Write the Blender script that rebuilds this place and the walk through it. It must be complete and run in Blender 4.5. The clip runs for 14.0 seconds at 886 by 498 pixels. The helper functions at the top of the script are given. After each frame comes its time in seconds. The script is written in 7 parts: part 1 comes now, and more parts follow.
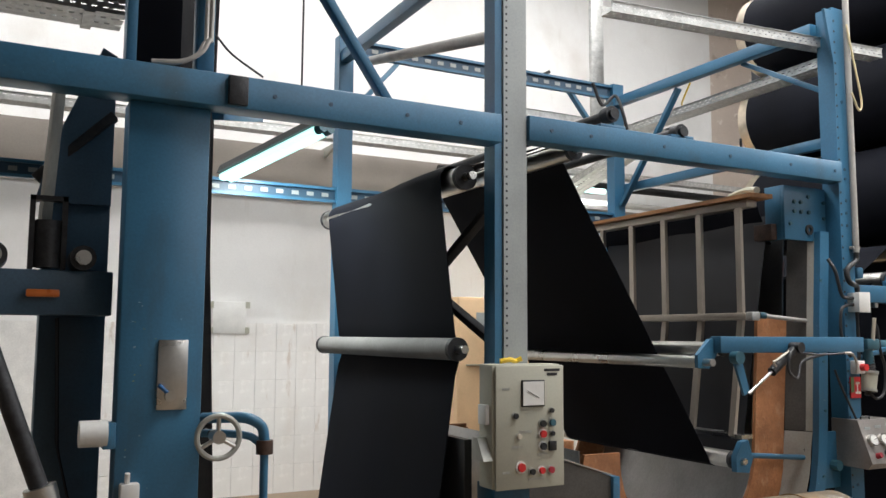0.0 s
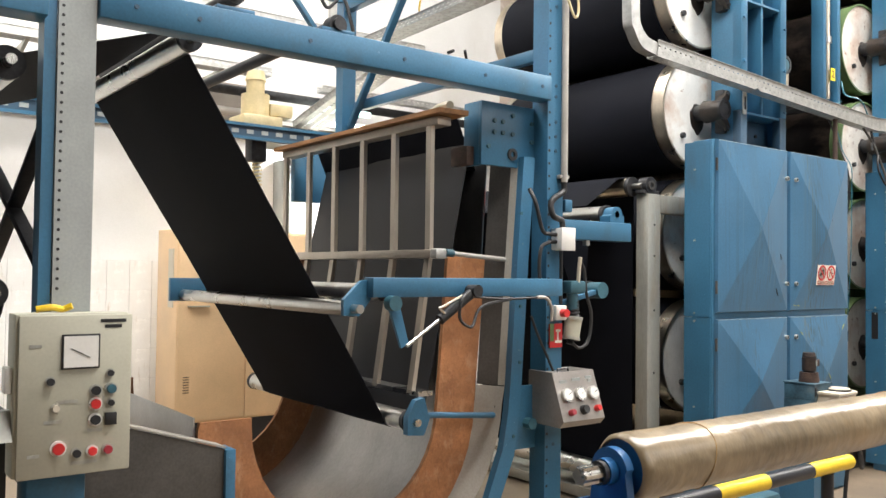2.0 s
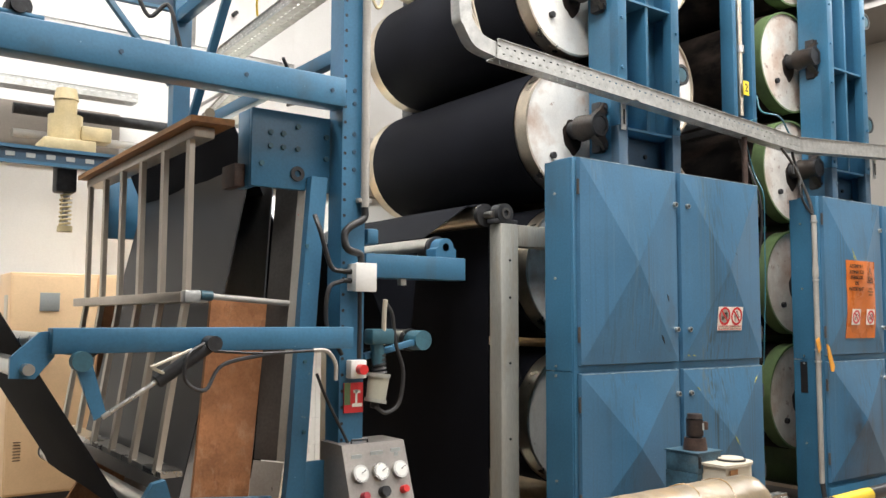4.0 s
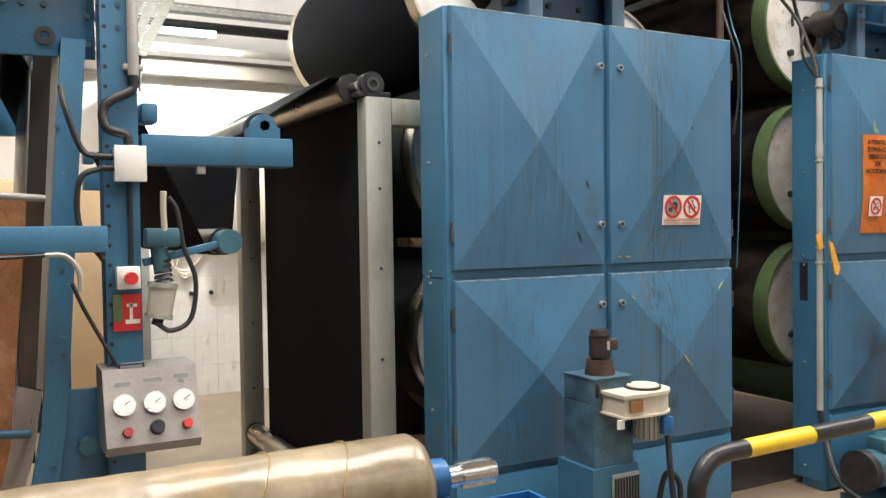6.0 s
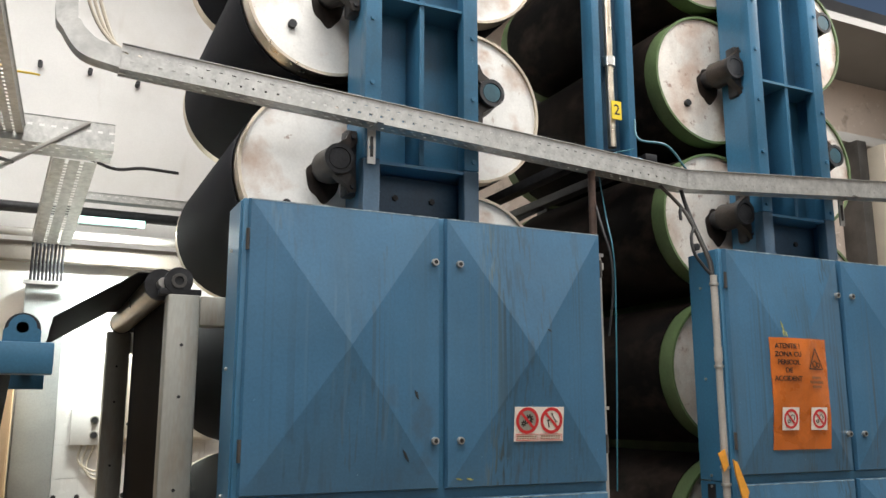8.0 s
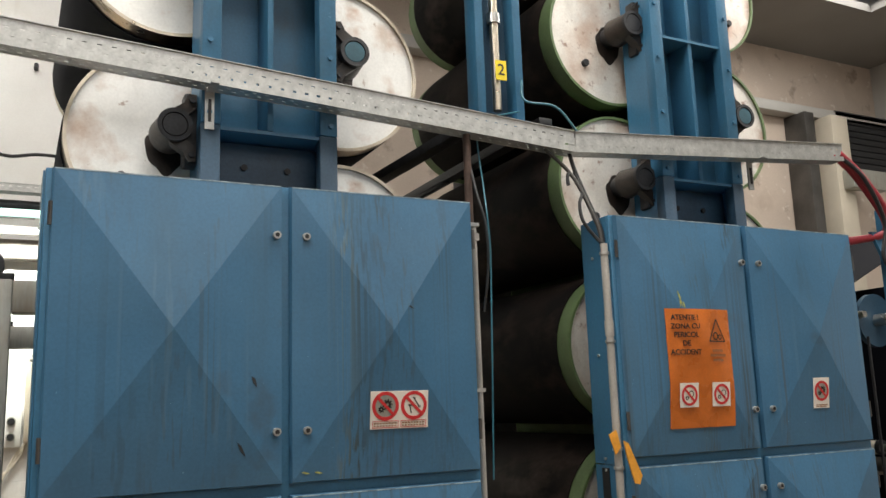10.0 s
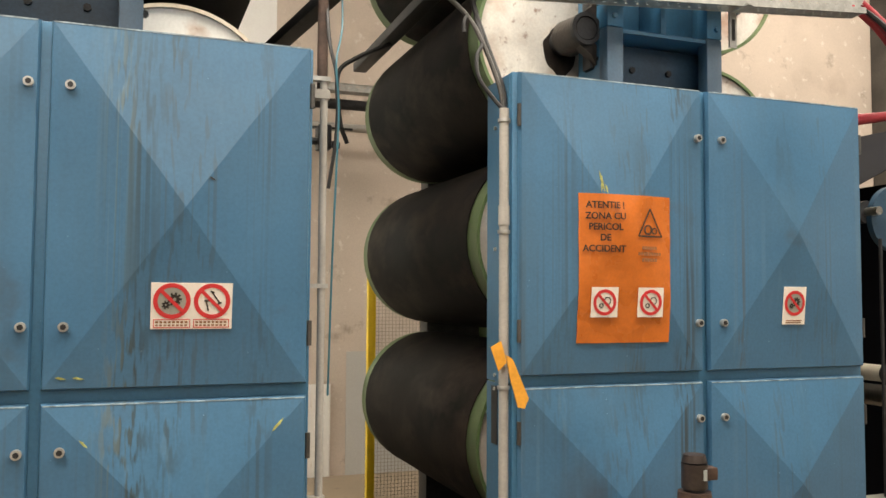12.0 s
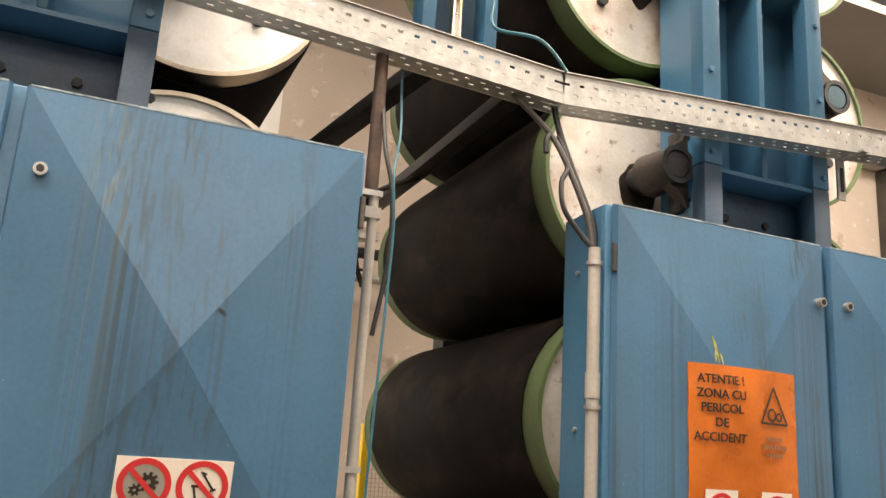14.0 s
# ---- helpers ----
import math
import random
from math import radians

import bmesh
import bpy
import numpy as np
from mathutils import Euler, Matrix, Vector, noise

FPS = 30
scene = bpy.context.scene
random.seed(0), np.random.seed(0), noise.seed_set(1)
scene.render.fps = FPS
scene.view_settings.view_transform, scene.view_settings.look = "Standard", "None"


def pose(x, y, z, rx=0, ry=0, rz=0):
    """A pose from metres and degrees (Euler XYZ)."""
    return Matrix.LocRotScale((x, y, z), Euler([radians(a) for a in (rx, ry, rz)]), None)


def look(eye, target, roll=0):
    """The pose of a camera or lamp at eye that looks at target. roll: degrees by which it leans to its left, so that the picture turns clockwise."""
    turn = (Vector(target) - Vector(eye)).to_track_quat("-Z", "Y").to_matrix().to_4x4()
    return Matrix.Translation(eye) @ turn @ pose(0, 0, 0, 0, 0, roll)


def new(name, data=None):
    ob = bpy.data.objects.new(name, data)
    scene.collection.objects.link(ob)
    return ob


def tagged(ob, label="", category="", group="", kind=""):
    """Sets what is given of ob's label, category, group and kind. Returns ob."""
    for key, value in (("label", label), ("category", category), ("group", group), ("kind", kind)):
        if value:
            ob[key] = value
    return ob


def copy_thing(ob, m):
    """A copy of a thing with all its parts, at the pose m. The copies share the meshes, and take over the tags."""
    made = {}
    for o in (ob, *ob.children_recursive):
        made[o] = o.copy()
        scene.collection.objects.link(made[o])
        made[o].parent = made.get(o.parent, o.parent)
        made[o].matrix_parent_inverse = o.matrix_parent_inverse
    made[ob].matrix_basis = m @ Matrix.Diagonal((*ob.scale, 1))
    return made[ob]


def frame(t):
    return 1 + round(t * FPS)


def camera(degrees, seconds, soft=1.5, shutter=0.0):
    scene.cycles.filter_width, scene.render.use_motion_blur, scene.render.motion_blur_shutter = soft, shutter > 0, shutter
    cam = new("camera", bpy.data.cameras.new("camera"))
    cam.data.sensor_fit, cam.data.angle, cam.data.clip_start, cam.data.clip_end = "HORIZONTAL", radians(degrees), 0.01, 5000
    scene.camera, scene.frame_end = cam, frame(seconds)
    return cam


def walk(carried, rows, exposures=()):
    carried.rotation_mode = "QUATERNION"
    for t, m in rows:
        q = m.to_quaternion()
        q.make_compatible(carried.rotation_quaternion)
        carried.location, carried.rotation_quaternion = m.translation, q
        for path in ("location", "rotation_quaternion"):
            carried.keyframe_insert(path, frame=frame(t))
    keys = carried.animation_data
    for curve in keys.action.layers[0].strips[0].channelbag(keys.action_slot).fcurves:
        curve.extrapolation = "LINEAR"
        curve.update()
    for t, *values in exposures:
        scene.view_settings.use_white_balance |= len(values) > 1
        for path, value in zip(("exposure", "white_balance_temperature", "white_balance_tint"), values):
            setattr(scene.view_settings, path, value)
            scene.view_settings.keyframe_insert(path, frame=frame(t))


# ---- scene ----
cam = camera(55.3, 14.0)
METRES, EYE, TILT, LEAN, TURN = 8.0, 1.5, 0.0, 0.0, -27.8
ROWS = [
    (0.0, 0.0, 0.0, 0.0, -0.03, 5.8, -0.31),
    (0.5, 0.0413, 0.0273, -0.0006, -1.85, -0.25, -0.74),
    (1.0, 0.0749, 0.0582, -0.003, -3.19, -1.56, -0.73),
    (1.5, 0.1116, 0.0866, 0.0001, -7.65, -0.74, -0.56),
    (2.0, 0.1507, 0.1039, 0.0033, -9.26, 1.59, -0.72),
    (2.5, 0.1858, 0.1254, 0.0017, -10.18, 3.66, -0.77),
    (3.0, 0.2213, 0.1509, 0.0051, -11.34, 4.58, -0.23),
    (5.5, 0.4208, 0.2551, -0.0, -1.25, 2.05, 0.38),
    (6.0, 0.4579, 0.2853, -0.0025, -0.53, -1.52, 0.84),
    (6.5, 0.504, 0.3012, -0.0026, 0.96, -2.42, 1.7),
    (7.0, 0.5362, 0.3161, 0.0048, 2.1, 2.97, 0.8),
    (7.5, 0.5574, 0.3287, 0.0115, 2.13, 10.96, 0.0),
    (10.0, 0.6331, 0.3804, 0.0077, 1.11, 10.3, 1.94),
    (10.5, 0.6684, 0.4064, 0.006, 1.5, 3.66, 1.69),
    (11.0, 0.7037, 0.4387, -0.0028, 2.37, 0.77, 1.03),
    (11.5, 0.7349, 0.4637, 0.0053, 4.36, 1.97, 0.84),
    (12.0, 0.7399, 0.4806, 0.0095, 7.36, 3.19, -0.35),
    (12.5, 0.7172, 0.5033, 0.0107, 8.45, 4.84, -1.75),
    (13.0, 0.7009, 0.5328, 0.0091, 6.13, 5.5, -2.33),
    (13.5, 0.6956, 0.5531, 0.0112, 4.81, 7.55, -2.26),
    (14.0, 0.6918, 0.5639, 0.0168, 4.4, 14.26, -3.46),
]
EXPOSURES = [
    (0.0, -0.82, 6400, 10), (0.5, -0.46, 6600, 10), (1.0, -0.36, 6750, 10), (2.0, -0.26, 6750, 10), (3.0, -0.43, 6600, 10), (5.5, -0.55, 6850, 10), (6.0, -0.52, 6850, 10), (6.5, -0.47, 6250, 9), (7.0, -0.3, 6150, 8), (7.5, -1.0, 6500, 10),
    (10.0, -1.15, 6900, 9), (10.5, -0.38, 6700, 5), (11.0, -0.03, 7600, 9), (11.5, -0.15, 7550, 10), (12.0, -0.48, 7750, 10), (13.0, -0.45, 7950, 13), (13.5, -0.3, 8200, 15), (14.0, -0.47, 8300, 16),
]
walk(cam, [(t, pose(0, 0, EYE, TILT, LEAN, TURN) @ pose(METRES * x, METRES * y, METRES * z, 90 + pitch, roll, yaw)) for t, x, y, z, yaw, pitch, roll in ROWS], EXPOSURES)

# ---- world and large lights ----
world = bpy.data.worlds.new("sky")
scene.world = world
world.use_nodes = True
wn = world.node_tree
sky = wn.nodes.new("ShaderNodeTexSky")
sky.sky_type, sky.sun_disc, sky.sun_elevation, sky.sun_rotation = "NISHITA", False, radians(48), radians(200)
wn.links.new(sky.outputs["Color"], wn.nodes["Background"].inputs["Color"])
wn.nodes["Background"].inputs["Strength"].default_value = 0.1


def area(name, m, sx, sy, watts, colour):
    data = bpy.data.lights.new(name, "AREA")
    data.shape, data.size, data.size_y, data.energy, data.color = "RECTANGLE", sx, sy, watts, colour
    ob = new(name, data)
    ob.matrix_world = m
    return ob


# room: x -6..17, y -5..8, z 0..6; unseen openings assumed: high windows in the south wall, roof lights in three rows
RX0, RX1, RY0, RY1, RZ = -6.0, 17.0, -5.0, 8.0, 6.2
SOUTH_WINDOWS = [(4.0, 6.0), (6.6, 9.6), (10.5, 14.5)]
REAR_LIGHTS = [(-3.5, 0.5), (1.2, 5.2), (5.4, 6.8), (11.8, 15.3)]
REAR_WATTS = [370, 340, 110, 230]
REAR_Y = 5.9
FRONT_Y, SOUTH_Y = 1.95, -3.4
FRONT_LIGHTS = [(2.8, 4.5), (5.2, 7.8), (8.7, 11.5), (12.5, 15.5)]
DAY = (1.0, 0.985, 0.965)
for a, b in SOUTH_WINDOWS:
    area("unseen_window_lamp", pose((a + b) / 2, RY0 - 0.12, 5.3, 90, 0, 0), b - a - 0.1, 1.4, 60, DAY)
    # This row is added to put a bright reflection on the upper door facets.
    area("unseen_roof_lamp", pose((a + b) / 2, SOUTH_Y, RZ + 0.1, 0, 0, 0), b - a - 0.1, 1.8, 110, DAY)
# Rear lamps, added in unseen openings to brighten the north wall.
for (a, b), watts in zip(REAR_LIGHTS, REAR_WATTS):
    area("unseen_roof_lamp", pose((a + b) / 2, REAR_Y, RZ + 0.1, 0, 0, 0), b - a - 0.1, 1.6, watts, DAY)
for a, b in FRONT_LIGHTS:
    area("unseen_roof_lamp", pose((a + b) / 2, FRONT_Y, RZ + 0.1, 0, 0, 0), b - a - 0.1, 2.0, 430, DAY)


TUBE_LIGHT = (0.93, 1.0, 0.97)
area("tube_lamp_light", look((1.43, 4.95, 2.525), (1.6, 5.45, 0.9)), 0.12, 0.9, 60, TUBE_LIGHT)
area("wall_lamp_light", look((5.78, 7.45, 3.06), (5.78, 7.75, 0.5)), 0.55, 0.1, 140, TUBE_LIGHT)

# ---- materials ----
def mat(name, base, rough=0.5, metal=0.0, var=0.12, scale=6.0, grain=90.0, bump=0.12, stain=None, stain_amt=0.0,
        stain_scale=3.0, streak=False, sheen=0.0, coat=0.0, chips=None, stretch=(1, 1, 1), spec=0.5):
    m = bpy.data.materials.new(name)
    m.use_nodes = True
    nt = m.node_tree
    N, L = nt.nodes, nt.links
    p = N["Principled BSDF"]
    tc = N.new("ShaderNodeTexCoord")
    mp = N.new("ShaderNodeMapping")
    mp.inputs["Scale"].default_value = stretch
    L.new(tc.outputs["Object"], mp.inputs["Vector"])

    def nz(s, detail=4.0, vec=None):
        n = N.new("ShaderNodeTexNoise")
        n.inputs["Scale"].default_value, n.inputs["Detail"].default_value = s, detail
        L.new(vec or mp.outputs["Vector"], n.inputs["Vector"])
        return n.outputs["Fac"]

    def ramp(fac, a, b):
        r = N.new("ShaderNodeMapRange")
        r.inputs["From Min"].default_value, r.inputs["From Max"].default_value = a, b
        L.new(fac, r.inputs["Value"])
        return r.outputs["Result"]

    def mix(fac, a, b, mode="MIX"):
        x = N.new("ShaderNodeMix")
        x.data_type, x.blend_type = "RGBA", mode
        for sock, v in ((x.inputs["Factor"], fac), (x.inputs["A"], a), (x.inputs["B"], b)):
            if isinstance(v, bpy.types.NodeSocket):
                L.new(v, sock)
            elif isinstance(v, float):
                sock.default_value = v
            else:
                sock.default_value = (*v, 1)
        return x.outputs["Result"]

    lo = tuple(c * (1 - var * 1.6) for c in base)
    hi = tuple(min(1, c * (1 + var)) for c in base)
    big, fine = nz(scale), nz(grain, 3.0)
    col = mix(ramp(big, 0.3, 0.7), lo, hi)
    col = mix(ramp(fine, 0.35, 0.7), col, mix(1.0, col, tuple([1 - var] * 3), "MULTIPLY"))
    if stain:
        vec = None
        if streak:
            ms = N.new("ShaderNodeMapping")
            ms.inputs["Scale"].default_value = (9, 9, 0.7)
            L.new(tc.outputs["Object"], ms.inputs["Vector"])
            vec = ms.outputs["Vector"]
        s1 = ramp(nz(stain_scale, 6.0, vec), 0.56, 0.72)
        s2 = ramp(nz(stain_scale * 0.35, 2.0), 0.42, 0.62)
        mu = N.new("ShaderNodeMath")
        mu.operation = "MULTIPLY"
        L.new(s1, mu.inputs[0])
        L.new(s2, mu.inputs[1])
        mv = N.new("ShaderNodeMath")
        mv.operation = "MULTIPLY"
        mv.inputs[1].default_value = stain_amt
        L.new(mu.outputs[0], mv.inputs[0])
        col = mix(mv.outputs[0], col, stain)
    if chips:
        c1 = ramp(nz(55.0, 3.0), 0.76, 0.775)
        col = mix(c1, col, chips)
    L.new(col, p.inputs["Base Color"])
    rr = N.new("ShaderNodeMapRange")
    rr.inputs["To Min"].default_value, rr.inputs["To Max"].default_value = max(0.03, rough - 0.1), min(1, rough + 0.12)
    L.new(big, rr.inputs["Value"])
    L.new(rr.outputs["Result"], p.inputs["Roughness"])
    p.inputs["Metallic"].default_value = metal
    p.inputs["Specular IOR Level"].default_value = spec
    p.inputs["Sheen Weight"].default_value = sheen
    p.inputs["Coat Weight"].default_value = coat
    if bump:
        b = N.new("ShaderNodeBump")
        b.inputs["Strength"].default_value, b.inputs["Distance"].default_value = bump, 0.004
        L.new(fine, b.inputs["Height"])
        L.new(b.outputs["Normal"], p.inputs["Normal"])
    return m


def glow(name, colour, strength):
    m = bpy.data.materials.new(name)
    m.use_nodes = True
    p = m.node_tree.nodes["Principled BSDF"]
    p.inputs["Base Color"].default_value = (0.9, 0.9, 0.9, 1)
    p.inputs["Emission Color"].default_value, p.inputs["Emission Strength"].default_value = (*colour, 1), strength
    return m


BLUE = mat("blue_paint", (0.041, 0.155, 0.270), 0.36, var=0.13, scale=2.2, bump=0.06, stain=(0.05, 0.06, 0.05), stain_amt=0.5, chips=(0.16, 0.3, 0.42))
DOOR = mat("blue_door_paint", (0.051, 0.153, 0.268), 0.31, var=0.12, scale=2.0, bump=0.05, stain=(0.06, 0.075, 0.06), stain_amt=0.2, stain_scale=1.6, streak=True, chips=(0.15, 0.29, 0.42))
# Dark blue parts; on the rear beam webs this colour holds their shade.
DARKBLUE = mat("dark_blue_paint_and_shade", (0.035, 0.085, 0.14), 0.45, var=0.2, scale=3, stain=(0.02, 0.02, 0.02), stain_amt=0.6)
BRIGHTBLUE = mat("bright_blue_paint", (0.012, 0.115, 0.31), 0.38, var=0.15, scale=7, stain=(0.1, 0.1, 0.1), stain_amt=0.3, chips=(0.4, 0.4, 0.4))
GREYBLUE = mat("grimy_grey_blue_paint", (0.06, 0.135, 0.19), 0.45, var=0.3, scale=10, stain=(0.16, 0.16, 0.15), stain_amt=0.6, stain_scale=7)
DARKBROWN = mat("dark_brown_motor_paint", (0.045, 0.032, 0.028), 0.45, 0.2, var=0.3, scale=14)
TEAL = mat("teal_paint", (0.035, 0.115, 0.155), 0.45, var=0.2, scale=8, stain=(0.06, 0.05, 0.04), stain_amt=0.5)
FABRIC = mat("black_fabric", (0.0095, 0.0104, 0.0150), 0.7, var=0.25, scale=1.4, grain=420, bump=0.2, spec=0.06)
# The same black cloth, made lighter and glossier where light skims it.
SHEENCLOTH = mat("sheen_lightened_black_fabric", (0.015, 0.016, 0.021), 0.42, var=0.3, scale=1.4, grain=420, bump=0.12, spec=0.5, sheen=0.05)
# Pale patches in this black stand for steam haze before the cloth.
CANFABRIC = mat("haze_mottled_black_fabric", (0.0080, 0.0072, 0.0075), 0.6, var=0.35, scale=2.0, grain=420, bump=0.15, spec=0.06, stain=(0.022, 0.019, 0.018), stain_amt=0.3, stain_scale=2.2)
DARKSTEEL = mat("dull_dark_steel", (0.10, 0.095, 0.09), 0.45, 0.5, var=0.2, scale=4)
STEEL = mat("stainless_steel", (0.62, 0.61, 0.58), 0.28, 1.0, var=0.08, scale=5, grain=60, bump=0.03, stain=(0.35, 0.3, 0.24), stain_amt=0.35)
TROUGH = mat("scratched_stainless_sheet", (0.5, 0.5, 0.5), 0.33, 1.0, var=0.12, scale=3, grain=50, bump=0.03, stretch=(1, 1.5, 1))
CANEND = mat("can_end_steel", (0.86, 0.85, 0.82), 0.42, 0.3, var=0.07, scale=5, bump=0.03, stain=(0.42, 0.2, 0.09), stain_amt=0.85, stain_scale=6)
RUSTEND = mat("rusty_can_end_steel", (0.84, 0.80, 0.74), 0.46, 0.25, var=0.1, scale=5, bump=0.05, stain=(0.4, 0.17, 0.07), stain_amt=0.95, stain_scale=4.5)
BAND = mat("polished_can_band", (0.66, 0.58, 0.47), 0.3, 1.0, var=0.12, scale=9, bump=0.03, stain=(0.3, 0.2, 0.12), stain_amt=0.5)


def streaked(m):
    """Thin dark runs and pale scuffs down a painted door, laid out in world space."""
    nt = m.node_tree
    N, L = nt.nodes, nt.links
    p = N["Principled BSDF"]
    col = p.inputs["Base Color"].links[0].from_socket
    geo = N.new("ShaderNodeNewGeometry")

    def band(scale, lo, hi, detail=3.0):
        mp, n, r = N.new("ShaderNodeMapping"), N.new("ShaderNodeTexNoise"), N.new("ShaderNodeMapRange")
        mp.inputs["Scale"].default_value = scale
        n.inputs["Scale"].default_value, n.inputs["Detail"].default_value = 1.0, detail
        r.inputs["From Min"].default_value, r.inputs["From Max"].default_value = lo, hi
        L.new(geo.outputs["Position"], mp.inputs["Vector"])
        L.new(mp.outputs["Vector"], n.inputs["Vector"])
        L.new(n.outputs["Fac"], r.inputs["Value"])
        return r.outputs["Result"]

    def times(a, b):
        x = N.new("ShaderNodeMath")
        x.operation = "MULTIPLY"
        for s, v in ((x.inputs[0], a), (x.inputs[1], b)):
            if isinstance(v, float):
                s.default_value = v
            else:
                L.new(v, s)
        return x.outputs[0]

    def over(fac, a, colour):
        x = N.new("ShaderNodeMix")
        x.data_type = "RGBA"
        L.new(fac, x.inputs["Factor"])
        L.new(a, x.inputs["A"])
        x.inputs["B"].default_value = (*colour, 1)
        return x.outputs["Result"]

    wide = times(band((7, 7, 0.55), 0.50, 0.66), band((2.2, 2.2, 1.3), 0.40, 0.60))
    col = over(times(wide, 0.2), col, (0.055, 0.075, 0.075))
    thin = times(band((55, 55, 0.3), 0.56, 0.66, 0.5), band((3.0, 3.0, 0.8), 0.50, 0.66, 1.0))
    col = over(times(thin, 0.24), col, (0.035, 0.045, 0.038))
    rusty = times(band((80, 80, 0.45), 0.58, 0.66, 0.5), band((4.5, 4.5, 0.9), 0.50, 0.62, 1.0))
    col = over(times(rusty, 0.32), col, (0.062, 0.062, 0.048))
    pale = times(band((40, 40, 0.5), 0.58, 0.70, 1.0), band((3.2, 3.2, 1.3), 0.54, 0.66, 1.0))
    col = over(times(pale, 0.12), col, (0.21, 0.31, 0.36))
    # groups of runs below the lock side of some doors
    xyz = N.new("ShaderNodeSeparateXYZ")
    L.new(geo.outputs["Position"], xyz.inputs["Vector"])
    for x0, w, amount, tint in ((7.03, 0.10, 0.85, (0.030, 0.040, 0.032)), (7.16, 0.05, 0.6, (0.040, 0.048, 0.036)), (6.99, 0.07, 0.35, (0.20, 0.28, 0.31)), (7.42, 0.06, 0.4, (0.045, 0.052, 0.045)),
                                (9.01, 0.09, 0.8, (0.038, 0.042, 0.036)), (8.80, 0.05, 0.5, (0.045, 0.052, 0.045)), (9.27, 0.035, 0.6, (0.085, 0.070, 0.052)), (8.50, 0.05, 0.35, (0.045, 0.052, 0.045))):
        off, far, near = N.new("ShaderNodeMath"), N.new("ShaderNodeMath"), N.new("ShaderNodeMapRange")
        off.operation, far.operation = "SUBTRACT", "ABSOLUTE"
        off.inputs[1].default_value = x0
        near.inputs["From Min"].default_value, near.inputs["From Max"].default_value = w, w * 0.2
        L.new(xyz.outputs["X"], off.inputs[0])
        L.new(off.outputs[0], far.inputs[0])
        L.new(far.outputs[0], near.inputs["Value"])
        run = times(band((85, 85, 0.55 + 3 * w), 0.48, 0.60, 1.5), band((6.0, 6.0, 1.4), 0.36, 0.58, 1.0))
        col = over(times(times(near.outputs["Result"], run), amount), col, tint)
    dust = times(band((1.6, 1.6, 2.6), 0.45, 0.75), 0.10)
    col = over(dust, col, (0.16, 0.24, 0.29))
    smear = times(band((3.5, 3.5, 3.5), 0.66, 0.80, 6.0), 0.6)
    col = over(smear, col, (0.06, 0.06, 0.055))
    # a soot smudge on one lower door
    dist, r = N.new("ShaderNodeVectorMath"), N.new("ShaderNodeMapRange")
    dist.operation = "DISTANCE"
    dist.inputs[1].default_value = (8.63, 3.28, 0.80)
    L.new(geo.outputs["Position"], dist.inputs[0])
    r.inputs["From Min"].default_value, r.inputs["From Max"].default_value = 0.26, 0.03
    L.new(dist.outputs["Value"], r.inputs["Value"])
    soot = times(r.outputs["Result"], band((9, 9, 6), 0.30, 0.62))
    col = over(times(soot, 0.85), col, (0.045, 0.042, 0.04))
    L.new(col, p.inputs["Base Color"])
    return m


streaked(DOOR)


def blotched(m, layers):
    """Stains and other mottling in world space: layers of noise scale, limits, strength and colour."""
    nt = m.node_tree
    N, L = nt.nodes, nt.links
    p = N["Principled BSDF"]
    col = p.inputs["Base Color"].links[0].from_socket
    geo = N.new("ShaderNodeNewGeometry")
    for scale, lo, hi, amount, colour in layers:
        mp, n, r, x = N.new("ShaderNodeMapping"), N.new("ShaderNodeTexNoise"), N.new("ShaderNodeMapRange"), N.new("ShaderNodeMix")
        mp.inputs["Scale"].default_value = scale
        n.inputs["Scale"].default_value, n.inputs["Detail"].default_value, n.inputs["Roughness"].default_value = 1.0, 7.0, 0.6
        r.inputs["From Min"].default_value, r.inputs["From Max"].default_value, r.inputs["To Max"].default_value = lo, hi, amount
        x.data_type = "RGBA"
        x.inputs["B"].default_value = (*colour, 1)
        L.new(geo.outputs["Position"], mp.inputs["Vector"])
        L.new(mp.outputs["Vector"], n.inputs["Vector"])
        L.new(n.outputs["Fac"], r.inputs["Value"])
        L.new(r.outputs["Result"], x.inputs["Factor"])
        L.new(col, x.inputs["A"])
        col = x.outputs["Result"]
    L.new(col, p.inputs["Base Color"])


# Brown blotches paint the haze of steam into the cloth's colour.
blotched(CANFABRIC, [((2.2, 1.6, 2.2), 0.44, 0.66, 0.75, (0.036, 0.026, 0.021)), ((5.0, 3.0, 5.0), 0.48, 0.68, 0.7, (0.060, 0.044, 0.036)), ((1.1, 0.8, 1.1), 0.50, 0.64, 0.7, (0.006, 0.006, 0.0065))])
blotched(CANEND, [((3.2, 1, 3.2), 0.56, 0.74, 0.7, (0.40, 0.22, 0.12)), ((9, 1, 3), 0.56, 0.70, 0.35, (0.45, 0.42, 0.38)), ((22, 1, 22), 0.66, 0.72, 0.6, (0.25, 0.12, 0.06))])
blotched(RUSTEND, [((2.6, 1, 2.6), 0.46, 0.70, 0.75, (0.42, 0.20, 0.10)), ((9, 1, 3), 0.54, 0.70, 0.4, (0.42, 0.36, 0.30)), ((20, 1, 20), 0.60, 0.70, 0.7, (0.22, 0.09, 0.045))])
